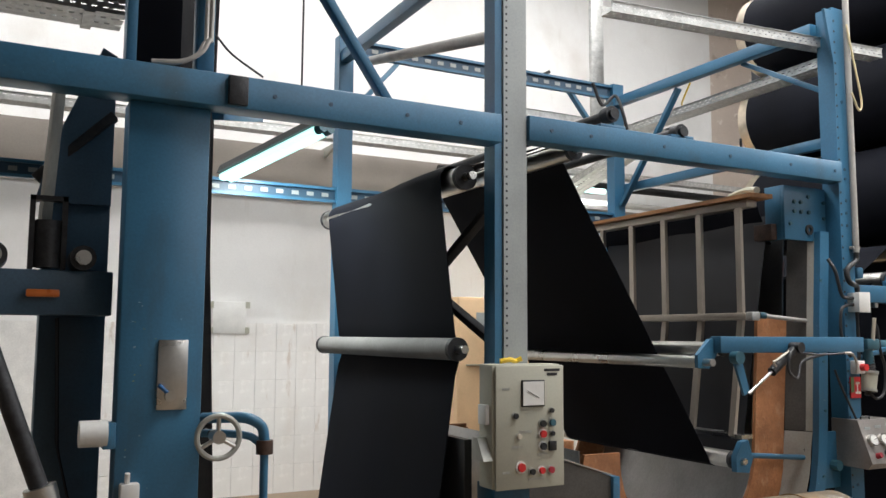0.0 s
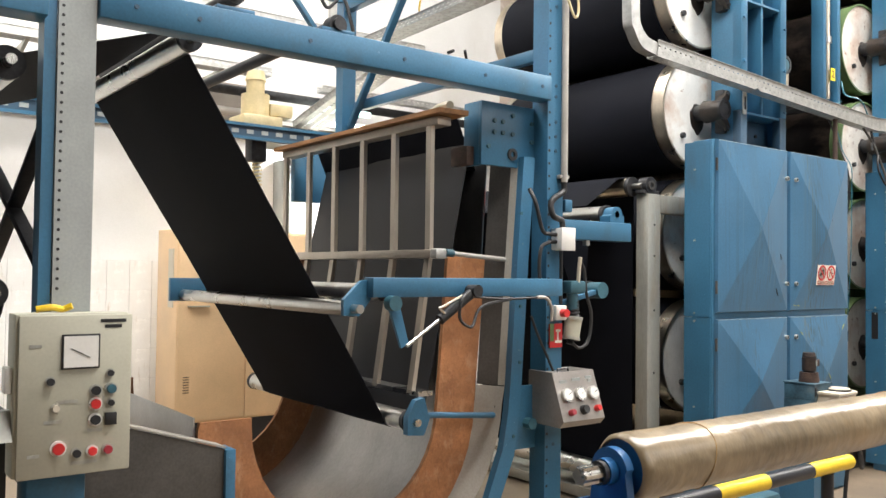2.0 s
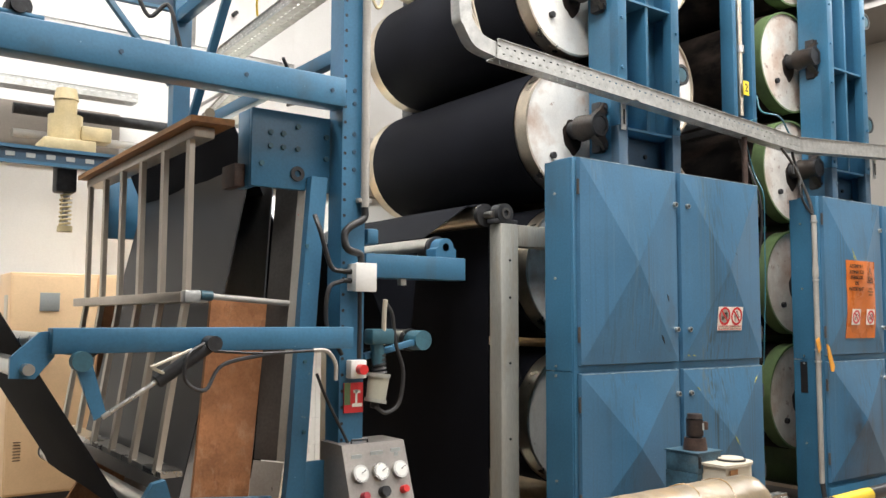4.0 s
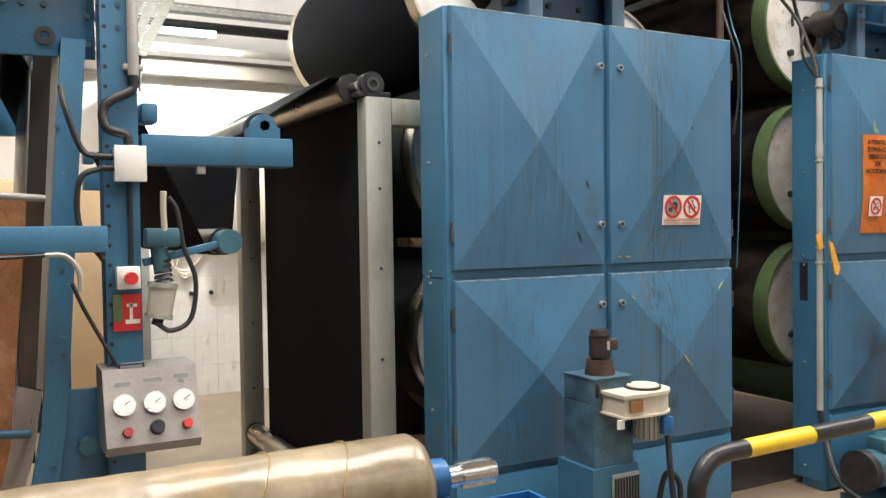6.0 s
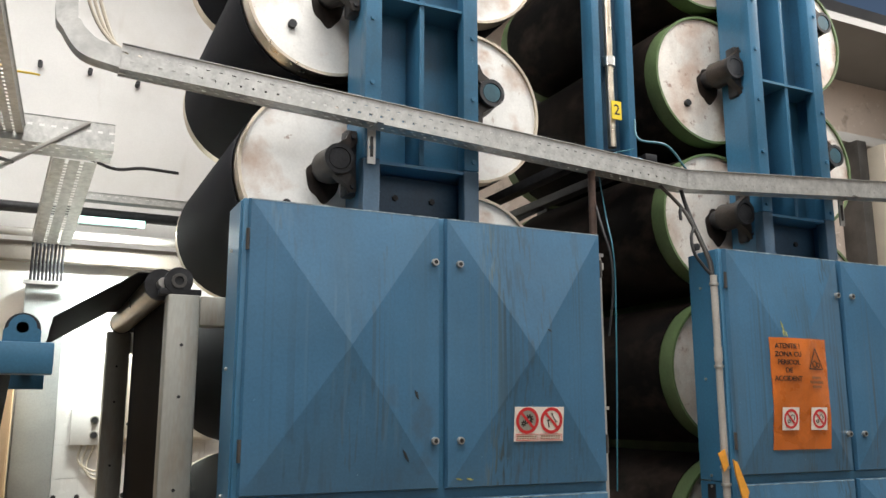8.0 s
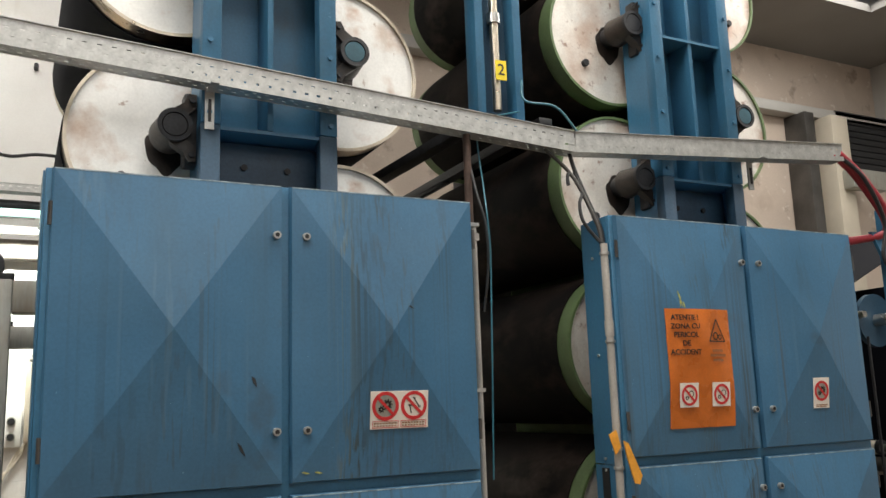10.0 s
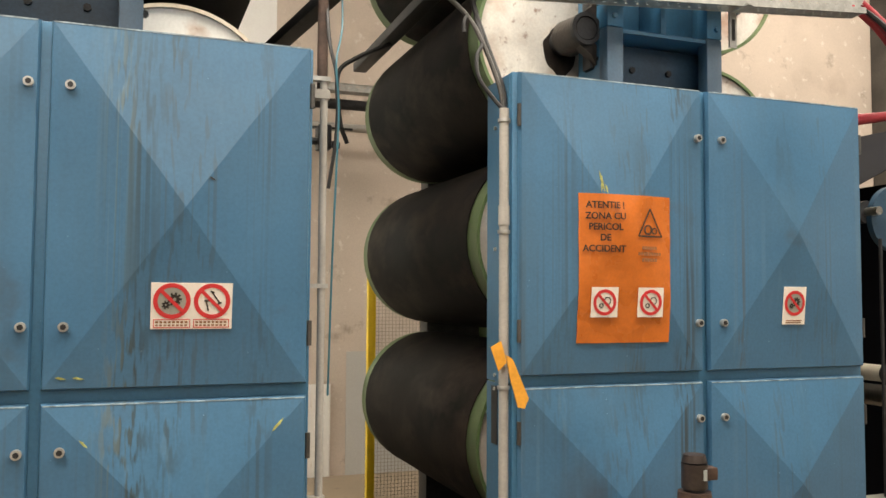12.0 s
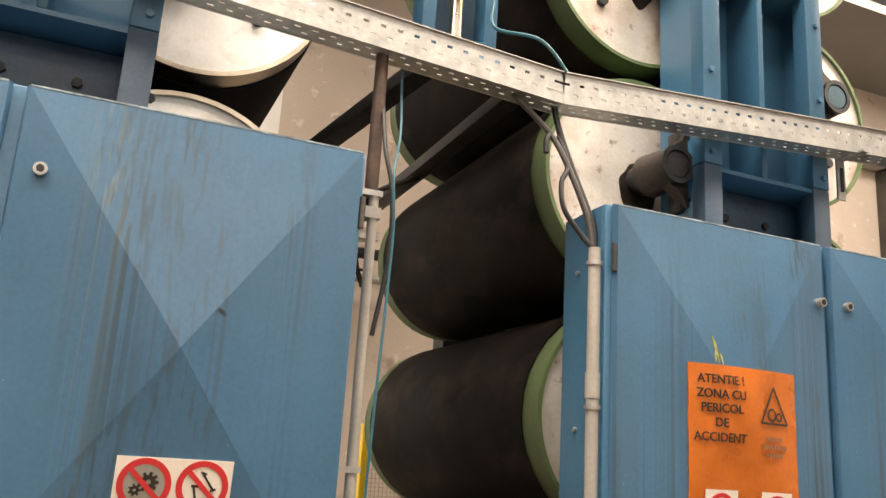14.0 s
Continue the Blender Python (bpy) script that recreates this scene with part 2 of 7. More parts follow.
blotched(BLUE, [((5, 5, 1.2), 0.58, 0.74, 0.4, (0.05, 0.07, 0.08)), ((30, 30, 30), 0.70, 0.74, 0.55, (0.19, 0.27, 0.26)), ((14, 14, 5), 0.70, 0.76, 0.4, (0.07, 0.045, 0.03))])
GREEN = mat("green_paint", (0.13, 0.20, 0.085), 0.5, var=0.15, scale=8, stain=(0.25, 0.25, 0.15), stain_amt=0.4)
IRON = mat("dark_cast_iron", (0.035, 0.036, 0.04), 0.5, 0.3, var=0.3, scale=20, bump=0.3)
BLACK = mat("black_plastic", (0.018, 0.018, 0.02), 0.4, var=0.2)
RUBBER = mat("black_cable_rubber", (0.022, 0.022, 0.024), 0.5, var=0.2)
GREYMETAL = mat("grey_brushed_frame", (0.42, 0.42, 0.38), 0.4, 0.35, var=0.12, scale=4, stain=(0.3, 0.22, 0.13), stain_amt=0.45, stretch=(1, 1, 0.25))
GAUGESTEEL = mat("dull_brown_grey_steel", (0.30, 0.275, 0.255), 0.38, 0.45, var=0.12, scale=6, stain=(0.18, 0.14, 0.11), stain_amt=0.4)
GREYPAINT = mat("grey_painted_channel", (0.35, 0.375, 0.37), 0.45, var=0.1, scale=3, stain=(0.25, 0.25, 0.22), stain_amt=0.4)
GALV = mat("galvanised_steel", (0.55, 0.55, 0.53), 0.4, 0.75, var=0.14, scale=22, bump=0.05)
CONDUIT = mat("grey_conduit", (0.42, 0.40, 0.37), 0.45, 0.1, var=0.12, scale=5, stain=(0.3, 0.2, 0.12), stain_amt=0.5)
SLAT = mat("brushed_slat_steel", (0.50, 0.445, 0.375), 0.38, 0.6, var=0.08, scale=4, grain=70, bump=0.03, stretch=(1, 1, 0.2))
RUST = mat("rust_stained_board", (0.40, 0.17, 0.07), 0.65, var=0.22, scale=7, bump=0.25, stain=(0.50, 0.28, 0.15), stain_amt=0.5, stain_scale=14)
GREYPLATE = mat("grey_side_plate", (0.40, 0.38, 0.34), 0.5, 0.2, var=0.12, scale=3, stain=(0.2, 0.14, 0.1), stain_amt=0.4)
WOOD = mat("worn_wood", (0.36, 0.17, 0.065), 0.6, var=0.25, scale=5, bump=0.25, stretch=(6, 0.6, 6))
WALL = mat("white_plaster", (0.80, 0.79, 0.77), 0.8, var=0.04, scale=1.2, bump=0.15, stain=(0.55, 0.5, 0.43), stain_amt=0.35, stain_scale=1.5)
# Grimy and flaking; the base tone is also lowered for dimmer light.
DIRTYDIMWALL = mat("grimy_dimmed_plaster", (0.60, 0.505, 0.43), 0.85, var=0.08, scale=1.2, bump=0.2, stain=(0.36, 0.28, 0.22), stain_amt=0.5, stain_scale=1.8)
GREASE = mat("dark_grease", (0.03, 0.022, 0.018), 0.38, var=0.4, scale=20, bump=0.4)
# Kept dark on the unseen walls and ceiling to cut bounced light.
SHADEWALL = mat("bounce_cutting_plaster", (0.26, 0.25, 0.24), 0.9, var=0.08, scale=0.8, bump=0.15)
GREYWALL = mat("grey_plaster", (0.48, 0.47, 0.45), 0.85, var=0.06, scale=1.0, bump=0.15)
# Beige that carries the shade of a band high on the wall.
BEIGE = mat("wall_shade_beige", (0.25, 0.22, 0.19), 0.85, var=0.1, scale=1.6, bump=0.15, stain=(0.2, 0.17, 0.14), stain_amt=0.4)
blotched(DIRTYDIMWALL, [((2.2, 1, 2.2), 0.58, 0.66, 0.8, (0.30, 0.24, 0.19)), ((7, 1, 7), 0.60, 0.66, 0.7, (0.72, 0.66, 0.60))])
TILE = mat("white_glazed_tile", (0.82, 0.80, 0.77), 0.25, var=0.04, scale=4, bump=0.02, stain=(0.5, 0.38, 0.26), stain_amt=0.4, stain_scale=5)
GROUT = mat("grey_grout", (0.74, 0.715, 0.68), 0.9, var=0.1)
FLOOR = mat("worn_concrete", (0.26, 0.195, 0.135), 0.55, var=0.16, scale=1.3, grain=60, bump=0.15, stain=(0.13, 0.105, 0.08), stain_amt=0.7, stain_scale=2.5)
# Near-black concrete that stands in for shade on the floor.
FLOORSHADE = mat("shade_darkened_concrete", (0.045, 0.037, 0.032), 0.5, var=0.35, scale=3, grain=60, bump=0.15)
PALEEDGE = mat("paint_worn_edge", (0.34, 0.45, 0.52), 0.5, var=0.35, scale=25, stain=(0.07, 0.15, 0.24), stain_amt=0.8, stain_scale=20)
CHALK = mat("yellow_paint_dab", (0.42, 0.44, 0.14), 0.7, var=0.3, scale=40)
SCUFF = mat("dark_scuff", (0.03, 0.035, 0.04), 0.7, var=0.3, scale=40)
PEACH = mat("peach_painted_steel", (0.80, 0.56, 0.33), 0.45, var=0.06, scale=2.5, bump=0.03)
CREAM = mat("cream_painted_steel", (0.62, 0.56, 0.46), 0.42, var=0.06, scale=3, bump=0.03, stain=(0.35, 0.3, 0.2), stain_amt=0.3)
BOXGREY = mat("beige_grey_enclosure", (0.44, 0.43, 0.35), 0.42, var=0.06, scale=4, bump=0.03, stain=(0.25, 0.22, 0.16), stain_amt=0.35)
COATED = mat("grey_white_roller_coating", (0.26, 0.25, 0.24), 0.75, var=0.12, scale=5, bump=0.04, stain=(0.25, 0.22, 0.18), stain_amt=0.5, stain_scale=6)
WHITE = mat("white_plastic", (0.75, 0.74, 0.71), 0.4, var=0.05, scale=9, bump=0.02)
YELLOW = mat("yellow_paint", (0.80, 0.54, 0.03), 0.4, var=0.08, scale=9, stain=(0.3, 0.22, 0.05), stain_amt=0.4)
BLACKPAINT = mat("black_rail_paint", (0.02, 0.021, 0.026), 0.35, var=0.2, scale=9)
RED = mat("red_plastic", (0.6, 0.03, 0.03), 0.35, var=0.1)
REDHOSE = mat("red_hose", (0.35, 0.03, 0.045), 0.4, var=0.12)
ORANGE = mat("orange_sheet", (0.60, 0.155, 0.026), 0.28, var=0.10, scale=9, bump=0.12, stain=(0.66, 0.27, 0.10), stain_amt=0.5)
AMBER = mat("yellow_orange_tape", (0.8, 0.36, 0.05), 0.35, var=0.12, scale=14, bump=0.15)
PAPER = mat("sign_paper", (0.82, 0.77, 0.70), 0.5, var=0.05)
INK = mat("black_ink", (0.02, 0.015, 0.012), 0.6, var=0.1)
DULLINK = mat("faded_ink", (0.28, 0.12, 0.05), 0.6, var=0.1)
REDINK = mat("red_ink", (0.62, 0.03, 0.035), 0.5, var=0.08)
WRAP = mat("brown_film_wrap", (0.27, 0.205, 0.125), 0.33, var=0.25, scale=3.0, grain=22, bump=0.7, stain=(0.36, 0.22, 0.085), stain_amt=0.8, stain_scale=4, coat=0.3, stretch=(1.6, 1, 1))
TAPE = mat("amber_tape", (0.42, 0.27, 0.12), 0.2, var=0.15, scale=12, bump=0.2, coat=0.5)
CYANPLASTIC = mat("cyan_tube_plastic", (0.03, 0.15, 0.20), 0.4, var=0.1)
TUBE = glow("fluorescent_glow", (0.50, 1.0, 0.93), 3.2)
STICKER = mat("yellow_sticker", (0.8, 0.62, 0.03), 0.4, var=0.05)
MESHGREY = mat("grey_mesh_wire", (0.3, 0.27, 0.22), 0.5, 0.3)
IVORY = mat("ivory_machine_paint", (0.68, 0.56, 0.32), 0.45, var=0.1, scale=9, stain=(0.3, 0.22, 0.12), stain_amt=0.5)
BROWN = mat("brown_grimy_motor", (0.085, 0.05, 0.038), 0.5, 0.2, var=0.3, scale=14)


blotched(WALL, [((0.8, 0.8, 0.5), 0.50, 0.75, 0.35, (0.52, 0.47, 0.42)), ((6, 6, 1.0), 0.60, 0.75, 0.2, (0.45, 0.38, 0.30))])
blotched(TILE, [((2.5, 2.5, 1.2), 0.54, 0.72, 0.3, (0.58, 0.50, 0.42)), ((14, 14, 3), 0.62, 0.74, 0.5, (0.40, 0.27, 0.17))])
blotched(FLOOR, [((1.1, 1.1, 1), 0.48, 0.70, 0.6, (0.13, 0.10, 0.075)), ((7, 7, 1), 0.60, 0.72, 0.5, (0.09, 0.075, 0.06))])
blotched(RUST, [((24, 24, 12), 0.55, 0.70, 0.4, (0.55, 0.36, 0.22)), ((60, 60, 30), 0.56, 0.66, 0.6, (0.24, 0.09, 0.04)), ((5, 5, 2), 0.50, 0.75, 0.5, (0.30, 0.13, 0.06))])
blotched(GREYMETAL, [((8, 8, 2), 0.56, 0.72, 0.5, (0.30, 0.22, 0.14))])

# ---- builders ----
ORIGIN = {}


def thing(name, loc, label, category, group="", kind=""):
    e = new(name)
    e.empty_display_size = 0.1
    e.location = loc
    ORIGIN[e.name] = Vector(loc)
    return tagged(e, label, category, group, kind)


def finish(name, bm, material, smooth=True, sharp=38):
    bmesh.ops.recalc_face_normals(bm, faces=bm.faces)
    me = bpy.data.meshes.new(name)
    bm.to_mesh(me)
    bm.free()
    me.materials.append(material)
    if smooth:
        me.polygons.foreach_set("use_smooth", [True] * len(me.polygons))
        me.set_sharp_from_angle(angle=radians(sharp))
    return me


def part(name, bm, material, parent, label="", sharp=38):
    """Links a bmesh, built in world coordinates, as one mesh under a thing or a part."""
    o = ORIGIN[parent.name]
    bmesh.ops.translate(bm, verts=bm.verts, vec=-o)
    ob = new(name, finish(name, bm, material, True, sharp))
    ob.parent = parent
    ORIGIN[ob.name] = o
    return tagged(ob, label)


def single(name, bm, material, label, category, group="", kind="", base=None):
    """One mesh that is a whole thing; its origin lies at the bottom of its middle."""
    c = [v.co for v in bm.verts]
    o = Vector(base) if base else Vector(((min(v.x for v in c) + max(v.x for v in c)) / 2, (min(v.y for v in c) + max(v.y for v in c)) / 2, min(v.z for v in c)))
    bmesh.ops.translate(bm, verts=bm.verts, vec=-o)
    ob = new(name, finish(name, bm, material))
    ob.location = o
    ORIGIN[ob.name] = o
    return tagged(ob, label, category, group, kind)


def B():
    return bmesh.new()


def box(bm, x0, x1, y0, y1, z0, z1, bev=0.0):
    v = [bm.verts.new((x, y, z)) for z in (z0, z1) for x, y in ((x0, y0), (x1, y0), (x1, y1), (x0, y1))]
    f = [bm.faces.new([v[i] for i in q]) for q in ((3, 2, 1, 0), (4, 5, 6, 7), (0, 1, 5, 4), (1, 2, 6, 5), (2, 3, 7, 6), (3, 0, 4, 7))]
    if bev:
        es = list({e for q in f for e in q.edges})
        bmesh.ops.bevel(bm, geom=es, offset=bev, segments=2, affect="EDGES", profile=0.5)
    return bm


def cyl(bm, p, q, r, seg=20, r2=None, caps=True):
    p, q = Vector(p), Vector(q)
    w = (q - p).normalized()
    u = w.orthogonal().normalized()
    s = w.cross(u)
    rings = []
    for c, rad in ((p, r), (q, r if r2 is None else r2)):
        rings.append([bm.verts.new(c + (u * math.cos(a) + s * math.sin(a)) * rad) for a in (2 * math.pi * i / seg for i in range(seg))])
    for i in range(seg):
        bm.faces.new((rings[0][i], rings[0][(i + 1) % seg], rings[1][(i + 1) % seg], rings[1][i]))
    if caps:
        bm.faces.new(rings[0][::-1])
        bm.faces.new(rings[1])
    return bm


def smooth_path(pts, n=6):
    """Catmull-Rom through the points."""
    P = [Vector(p) for p in pts]
    P = [P[0] * 2 - P[1]] + P + [P[-1] * 2 - P[-2]]
    out = []
    for i in range(1, len(P) - 2):
        a, b, c, d = P[i - 1:i + 3]
        for k in range(n):
            t = k / n
            out.append(0.5 * (2 * b + (c - a) * t + (2 * a - 5 * b + 4 * c - d) * t * t + (3 * b - a - 3 * c + d) * t ** 3))
    return out + [P[-2]]


def tube(bm, pts, r, seg=8, soft=6):
    path = smooth_path(pts, soft) if soft else [Vector(p) for p in pts]
    rings, u = [], None
    for i, c in enumerate(path):
        w = (path[min(i + 1, len(path) - 1)] - path[max(i - 1, 0)]).normalized()
        u = w.orthogonal().normalized() if u is None else (u - w * u.dot(w)).normalized()
        s = w.cross(u)
        rings.append([bm.verts.new(c + (u * math.cos(a) + s * math.sin(a)) * r) for a in (2 * math.pi * k / seg for k in range(seg))])
    for a, b in zip(rings, rings[1:]):
        for k in range(seg):
            bm.faces.new((a[k], a[(k + 1) % seg], b[(k + 1) % seg], b[k]))
    bm.faces.new(rings[0][::-1])
    bm.faces.new(rings[-1])
    return bm


def prism(bm, poly, axis, a, b):
    """A flat outline extruded along an axis: the outline's coordinates are the other two, in order."""
    def at(p, h):
        return {"x": (h, p[0], p[1]), "y": (p[0], h, p[1]), "z": (p[0], p[1], h)}[axis]
    lo, hi = [bm.verts.new(at(p, a)) for p in poly], [bm.verts.new(at(p, b)) for p in poly]
    n = len(poly)
    bm.faces.new(lo[::-1])
    bm.faces.new(hi)
    for i in range(n):
        bm.faces.new((lo[i], lo[(i + 1) % n], hi[(i + 1) % n], hi[i]))
    return bm


def ribbon(bm, inner, outer, axis, a, b):
    """A band between two open lines of the same length, extruded."""
    def at(p, h):
        return {"x": (h, p[0], p[1]), "y": (p[0], h, p[1]), "z": (p[0], p[1], h)}[axis]
    V = [[bm.verts.new(at(p, h)) for p in line] for h in (a, b) for line in (inner, outer)]
    n = len(inner)
    for i in range(n - 1):
        bm.faces.new((V[0][i], V[0][i + 1], V[1][i + 1], V[1][i]))
        bm.faces.new((V[2][i], V[2][i + 1], V[3][i + 1], V[3][i]))
        bm.faces.new((V[0][i], V[0][i + 1], V[2][i + 1], V[2][i]))
        bm.faces.new((V[1][i], V[1][i + 1], V[3][i + 1], V[3][i]))
    for i in (0, n - 1):
        bm.faces.new((V[0][i], V[1][i], V[3][i], V[2][i]))
    return bm


def sheet(bm, path, y0, y1, thick=0.004, ny=10, wave=0.0, seed=0.0):
    """A strip of cloth: an open line in x and z, drawn out along y, with thickness and a slight wave."""
    n = len(path)
    nor = []
    for i in range(n):
        a, b = path[max(i - 1, 0)], path[min(i + 1, n - 1)]
        d = Vector((b[0] - a[0], b[1] - a[1])).normalized()
        nor.append((-d.y, d.x))
    grid = []
    for side in (0, 1):
        g = []
        for i, (x, z) in enumerate(path):
            row = []
            for j in range(ny + 1):
                y = y0 + (y1 - y0) * j / ny
                k = side * thick + wave * noise.noise((x * 1.1 + seed, y * 1.9, z * 0.7))
                row.append(bm.verts.new((x + nor[i][0] * k, y, z + nor[i][1] * k)))
            g.append(row)
        grid.append(g)
    for g in grid:
        for i in range(n - 1):
            for j in range(ny):
                bm.faces.new((g[i][j], g[i + 1][j], g[i + 1][j + 1], g[i][j + 1]))
    a, b = grid
    for i in range(n - 1):
        for j in (0, ny):
            bm.faces.new((a[i][j], a[i + 1][j], b[i + 1][j], b[i][j]))
    for j in range(ny):
        for i in (0, n - 1):
            bm.faces.new((a[i][j], a[i][j + 1], b[i][j + 1], b[i][j]))
    return bm


def line(p, q, n):
    return [(p[0] + (q[0] - p[0]) * i / n, p[1] + (q[1] - p[1]) * i / n) for i in range(n + 1)]


def arc(c, r, a0, a1, n):
    return [(c[0] + r * math.cos(radians(a0 + (a1 - a0) * i / n)), c[1] + r * math.sin(radians(a0 + (a1 - a0) * i / n))) for i in range(n + 1)]


def bolts(bm, places, r=0.012, depth=0.012, seg=6):
    for x, y, z in places:
        cyl(bm, (x, y, z), (x, y - depth, z), r, seg)
    return bm


def bolt_parts(parent, places, material=None, r=0.012, depth=0.012):
    for p in places:
        part("bolt", bolts(bmesh.new(), [p], r, depth), material or BLUE, parent)


def channel(x0, x1, y0, y1, t, z0, z1):
    """An upright U-shaped section, open to the rear."""
    return prism(bmesh.new(), [(x0, y1), (x0, y0), (x1, y0), (x1, y1), (x1 - t, y1), (x1 - t, y0 + t), (x0 + t, y0 + t), (x0 + t, y1)], "z", z0, z1)


def annulus(bm, cx, cz, y, r0, r1, seg=32, depth=0.001):
    ring = arc((cx, cz), r0, 0, 360, seg), arc((cx, cz), r1, 0, 360, seg)
    return ribbon(bm, ring[0], ring[1], "y", y, y - depth)


def bar(bm, x0, z0, x1, z1, w, y, depth=0.001):
    d = Vector((x1 - x0, z1 - z0)).normalized() * w / 2
    return prism(bm, [(x0 - d.y, z0 + d.x), (x1 - d.y, z1 + d.x), (x1 + d.y, z1 - d.x), (x0 + d.y, z0 - d.x)], "y", y, y - depth)


def text_mesh(words, size, cx, y, cz):
    cu = bpy.data.curves.new("words", "FONT")
    cu.body, cu.size, cu.align_x, cu.align_y, cu.extrude, cu.offset = words, size, "CENTER", "CENTER", 0.0006, 0.0006
    ob = bpy.data.objects.new("words", cu)
    scene.collection.objects.link(ob)
    bpy.context.view_layer.update()
    me = bpy.data.meshes.new_from_object(ob.evaluated_get(bpy.context.evaluated_depsgraph_get()))
    bm = bmesh.new()
    bm.from_mesh(me)
    bmesh.ops.transform(bm, matrix=pose(cx, y, cz, 90, 0, 0), verts=bm.verts)
    bpy.data.objects.remove(ob)
    return bm


def perforated(bm, x0, x1, y, z0, z1, pitch, slot):
    """A slotted upright strip along x, the side of a cable tray."""
    t = 0.0025
    h = z1 - z0
    for a, b in ((0.0, 0.27), (0.36, 0.62), (0.71, 1.0)):
        box(bm, x0, x1, y, y + t, z0 + h * a, z0 + h * b)
    for i in range(int((x1 - x0) / pitch)):
        a = x0 + i * pitch
        box(bm, a, a + pitch - slot, y, y + t, z0 + h * 0.27, z0 + h * 0.36)
        b = a + pitch / 2
        box(bm, b, min(b + pitch - slot, x1), y, y + t, z0 + h * 0.62, z0 + h * 0.71)
    return bm


# ---- structure ----
def struct(name, bm, material, label):
    return single(name, bm, material, label, "structure", kind="structure")


bm = B()
box(bm, RX0 - 0.3, RX1 + 0.3, RY0 - 0.3, RY1 + 0.3, -0.2, 0)
struct("floor", bm, FLOOR, "worn stained brown-grey concrete floor")
bm = B()
box(bm, RX0, 8.2, RY1, RY1 + 0.3, 0, RZ)
wall_north = struct("wall_north", bm, WALL, "white plastered wall behind the machines")
bm = B()
box(bm, 8.2, RX1, RY1 + 0.001, RY1 + 0.3, 0, RZ)
struct("wall_north_2", bm, DIRTYDIMWALL, "grimy flaking plastered wall, its beige deepened for dimmer light")
bm = B()
box(bm, 8.86, 11.6, 7.992, 7.999, 0, 1.08)
struct("wall_dado_2", bm, GREYWALL, "grey painted band low on the wall")
bm = B()
box(bm, RX0 - 0.3, RX0, RY0 - 0.3, RY1 + 0.3, 0, RZ)
struct("wall_west", bm, SHADEWALL, "unseen end wall, dark to cut bounced light")
bm = B()
box(bm, RX1, RX1 + 0.3, RY0 - 0.3, RY1 + 0.3, 0, RZ)
struct("wall_east", bm, GREYWALL, "plain grey plastered end wall")
bm = B()
box(bm, RX0, RX1, RY0 - 0.3, RY0, 0, 4.55)
box(bm, RX0, RX1, RY0 - 0.3, RY0, 6.05, RZ)
edges = [RX0] + [v for w in SOUTH_WINDOWS for v in w] + [RX1]
for i in range(0, len(edges), 2):
    box(bm, edges[i], edges[i + 1], RY0 - 0.3, RY0, 4.55, 6.05)
struct("wall_south", bm, SHADEWALL, "unseen wall, dark to cut bounce, with assumed windows")
bm = B()
def roof_strip(bm, y0, y1, openings):
    xs = [RX0 - 0.3] + [v for w in openings for v in w] + [RX1 + 0.3]
    for i in range(0, len(xs), 2):
        box(bm, xs[i], xs[i + 1], y0, y1, RZ, RZ + 0.25)


for y0, y1, openings in ((RY0 - 0.3, SOUTH_Y - 0.9, ()), (SOUTH_Y - 0.9, SOUTH_Y + 0.9, SOUTH_WINDOWS), (SOUTH_Y + 0.9, FRONT_Y - 1.0, ()), (FRONT_Y - 1.0, FRONT_Y + 1.0, FRONT_LIGHTS), (FRONT_Y + 1.0, REAR_Y - 0.8, ()), (REAR_Y - 0.8, REAR_Y + 0.8, REAR_LIGHTS), (REAR_Y + 0.8, RY1 + 0.3, ())):
    roof_strip(bm, y0, y1, openings)
struct("ceiling", bm, SHADEWALL, "ceiling kept dark to cut bounce, with assumed roof openings")
# Stands for a shadowed band of wall; the shade is in its colour.
bm = B()
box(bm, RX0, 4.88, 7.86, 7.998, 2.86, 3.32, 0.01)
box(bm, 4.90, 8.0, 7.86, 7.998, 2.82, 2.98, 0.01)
struct("wall_shade_band", bm, BEIGE, "beige band built for the shade along the wall")
bm = B()
box(bm, 9.0, RX1, 7.80, 7.998, 5.20, 5.34, 0.01)
struct("cornice", bm, GREYWALL, "grey moulded ledge high on the wall")
bm = B()
box(bm, 5.2, 5.5, 7.74, 7.998, 0, 2.62, 0.008)
struct("pilaster", bm, GREYPAINT, "grey painted pilaster against the wall")

# Thin dark sheet: the shade below the cylinders, painted on the floor.
bm = B()
prism(bm, [(7.62, 3.62), (9.95, 3.62), (10.05, 4.6), (9.9, 6.3), (9.0, 6.75), (8.1, 6.6), (7.75, 6.1), (7.55, 4.9)], "z", 0.0005, 0.004)
struct("floor_shade_patch", bm, FLOORSHADE, "dark patch painting the shade on the floor under the cylinders")

# tiled dado: grout bed and single tiles
bm = B()
box(bm, -2.0, 5.19, 7.985, 7.998, 0.0, 1.60)
box(bm, 5.51, 7.7, 7.985, 7.998, 0.0, 1.60)
box(bm, 7.71, 8.72, 7.985, 7.998, 0.0, 0.80)
dado = struct("wall_dado", bm, GROUT, "white glazed wall tiles with grey joints")


# ---- cloth ----
def cloth(name, path, y0, y1, label, material=FABRIC, wave=0.01, ny=12, seed=0.0, base=None):
    return single(name, sheet(B(), path, y0, y1, 0.004, ny, wave, seed), material, label, "fabric", base=base)


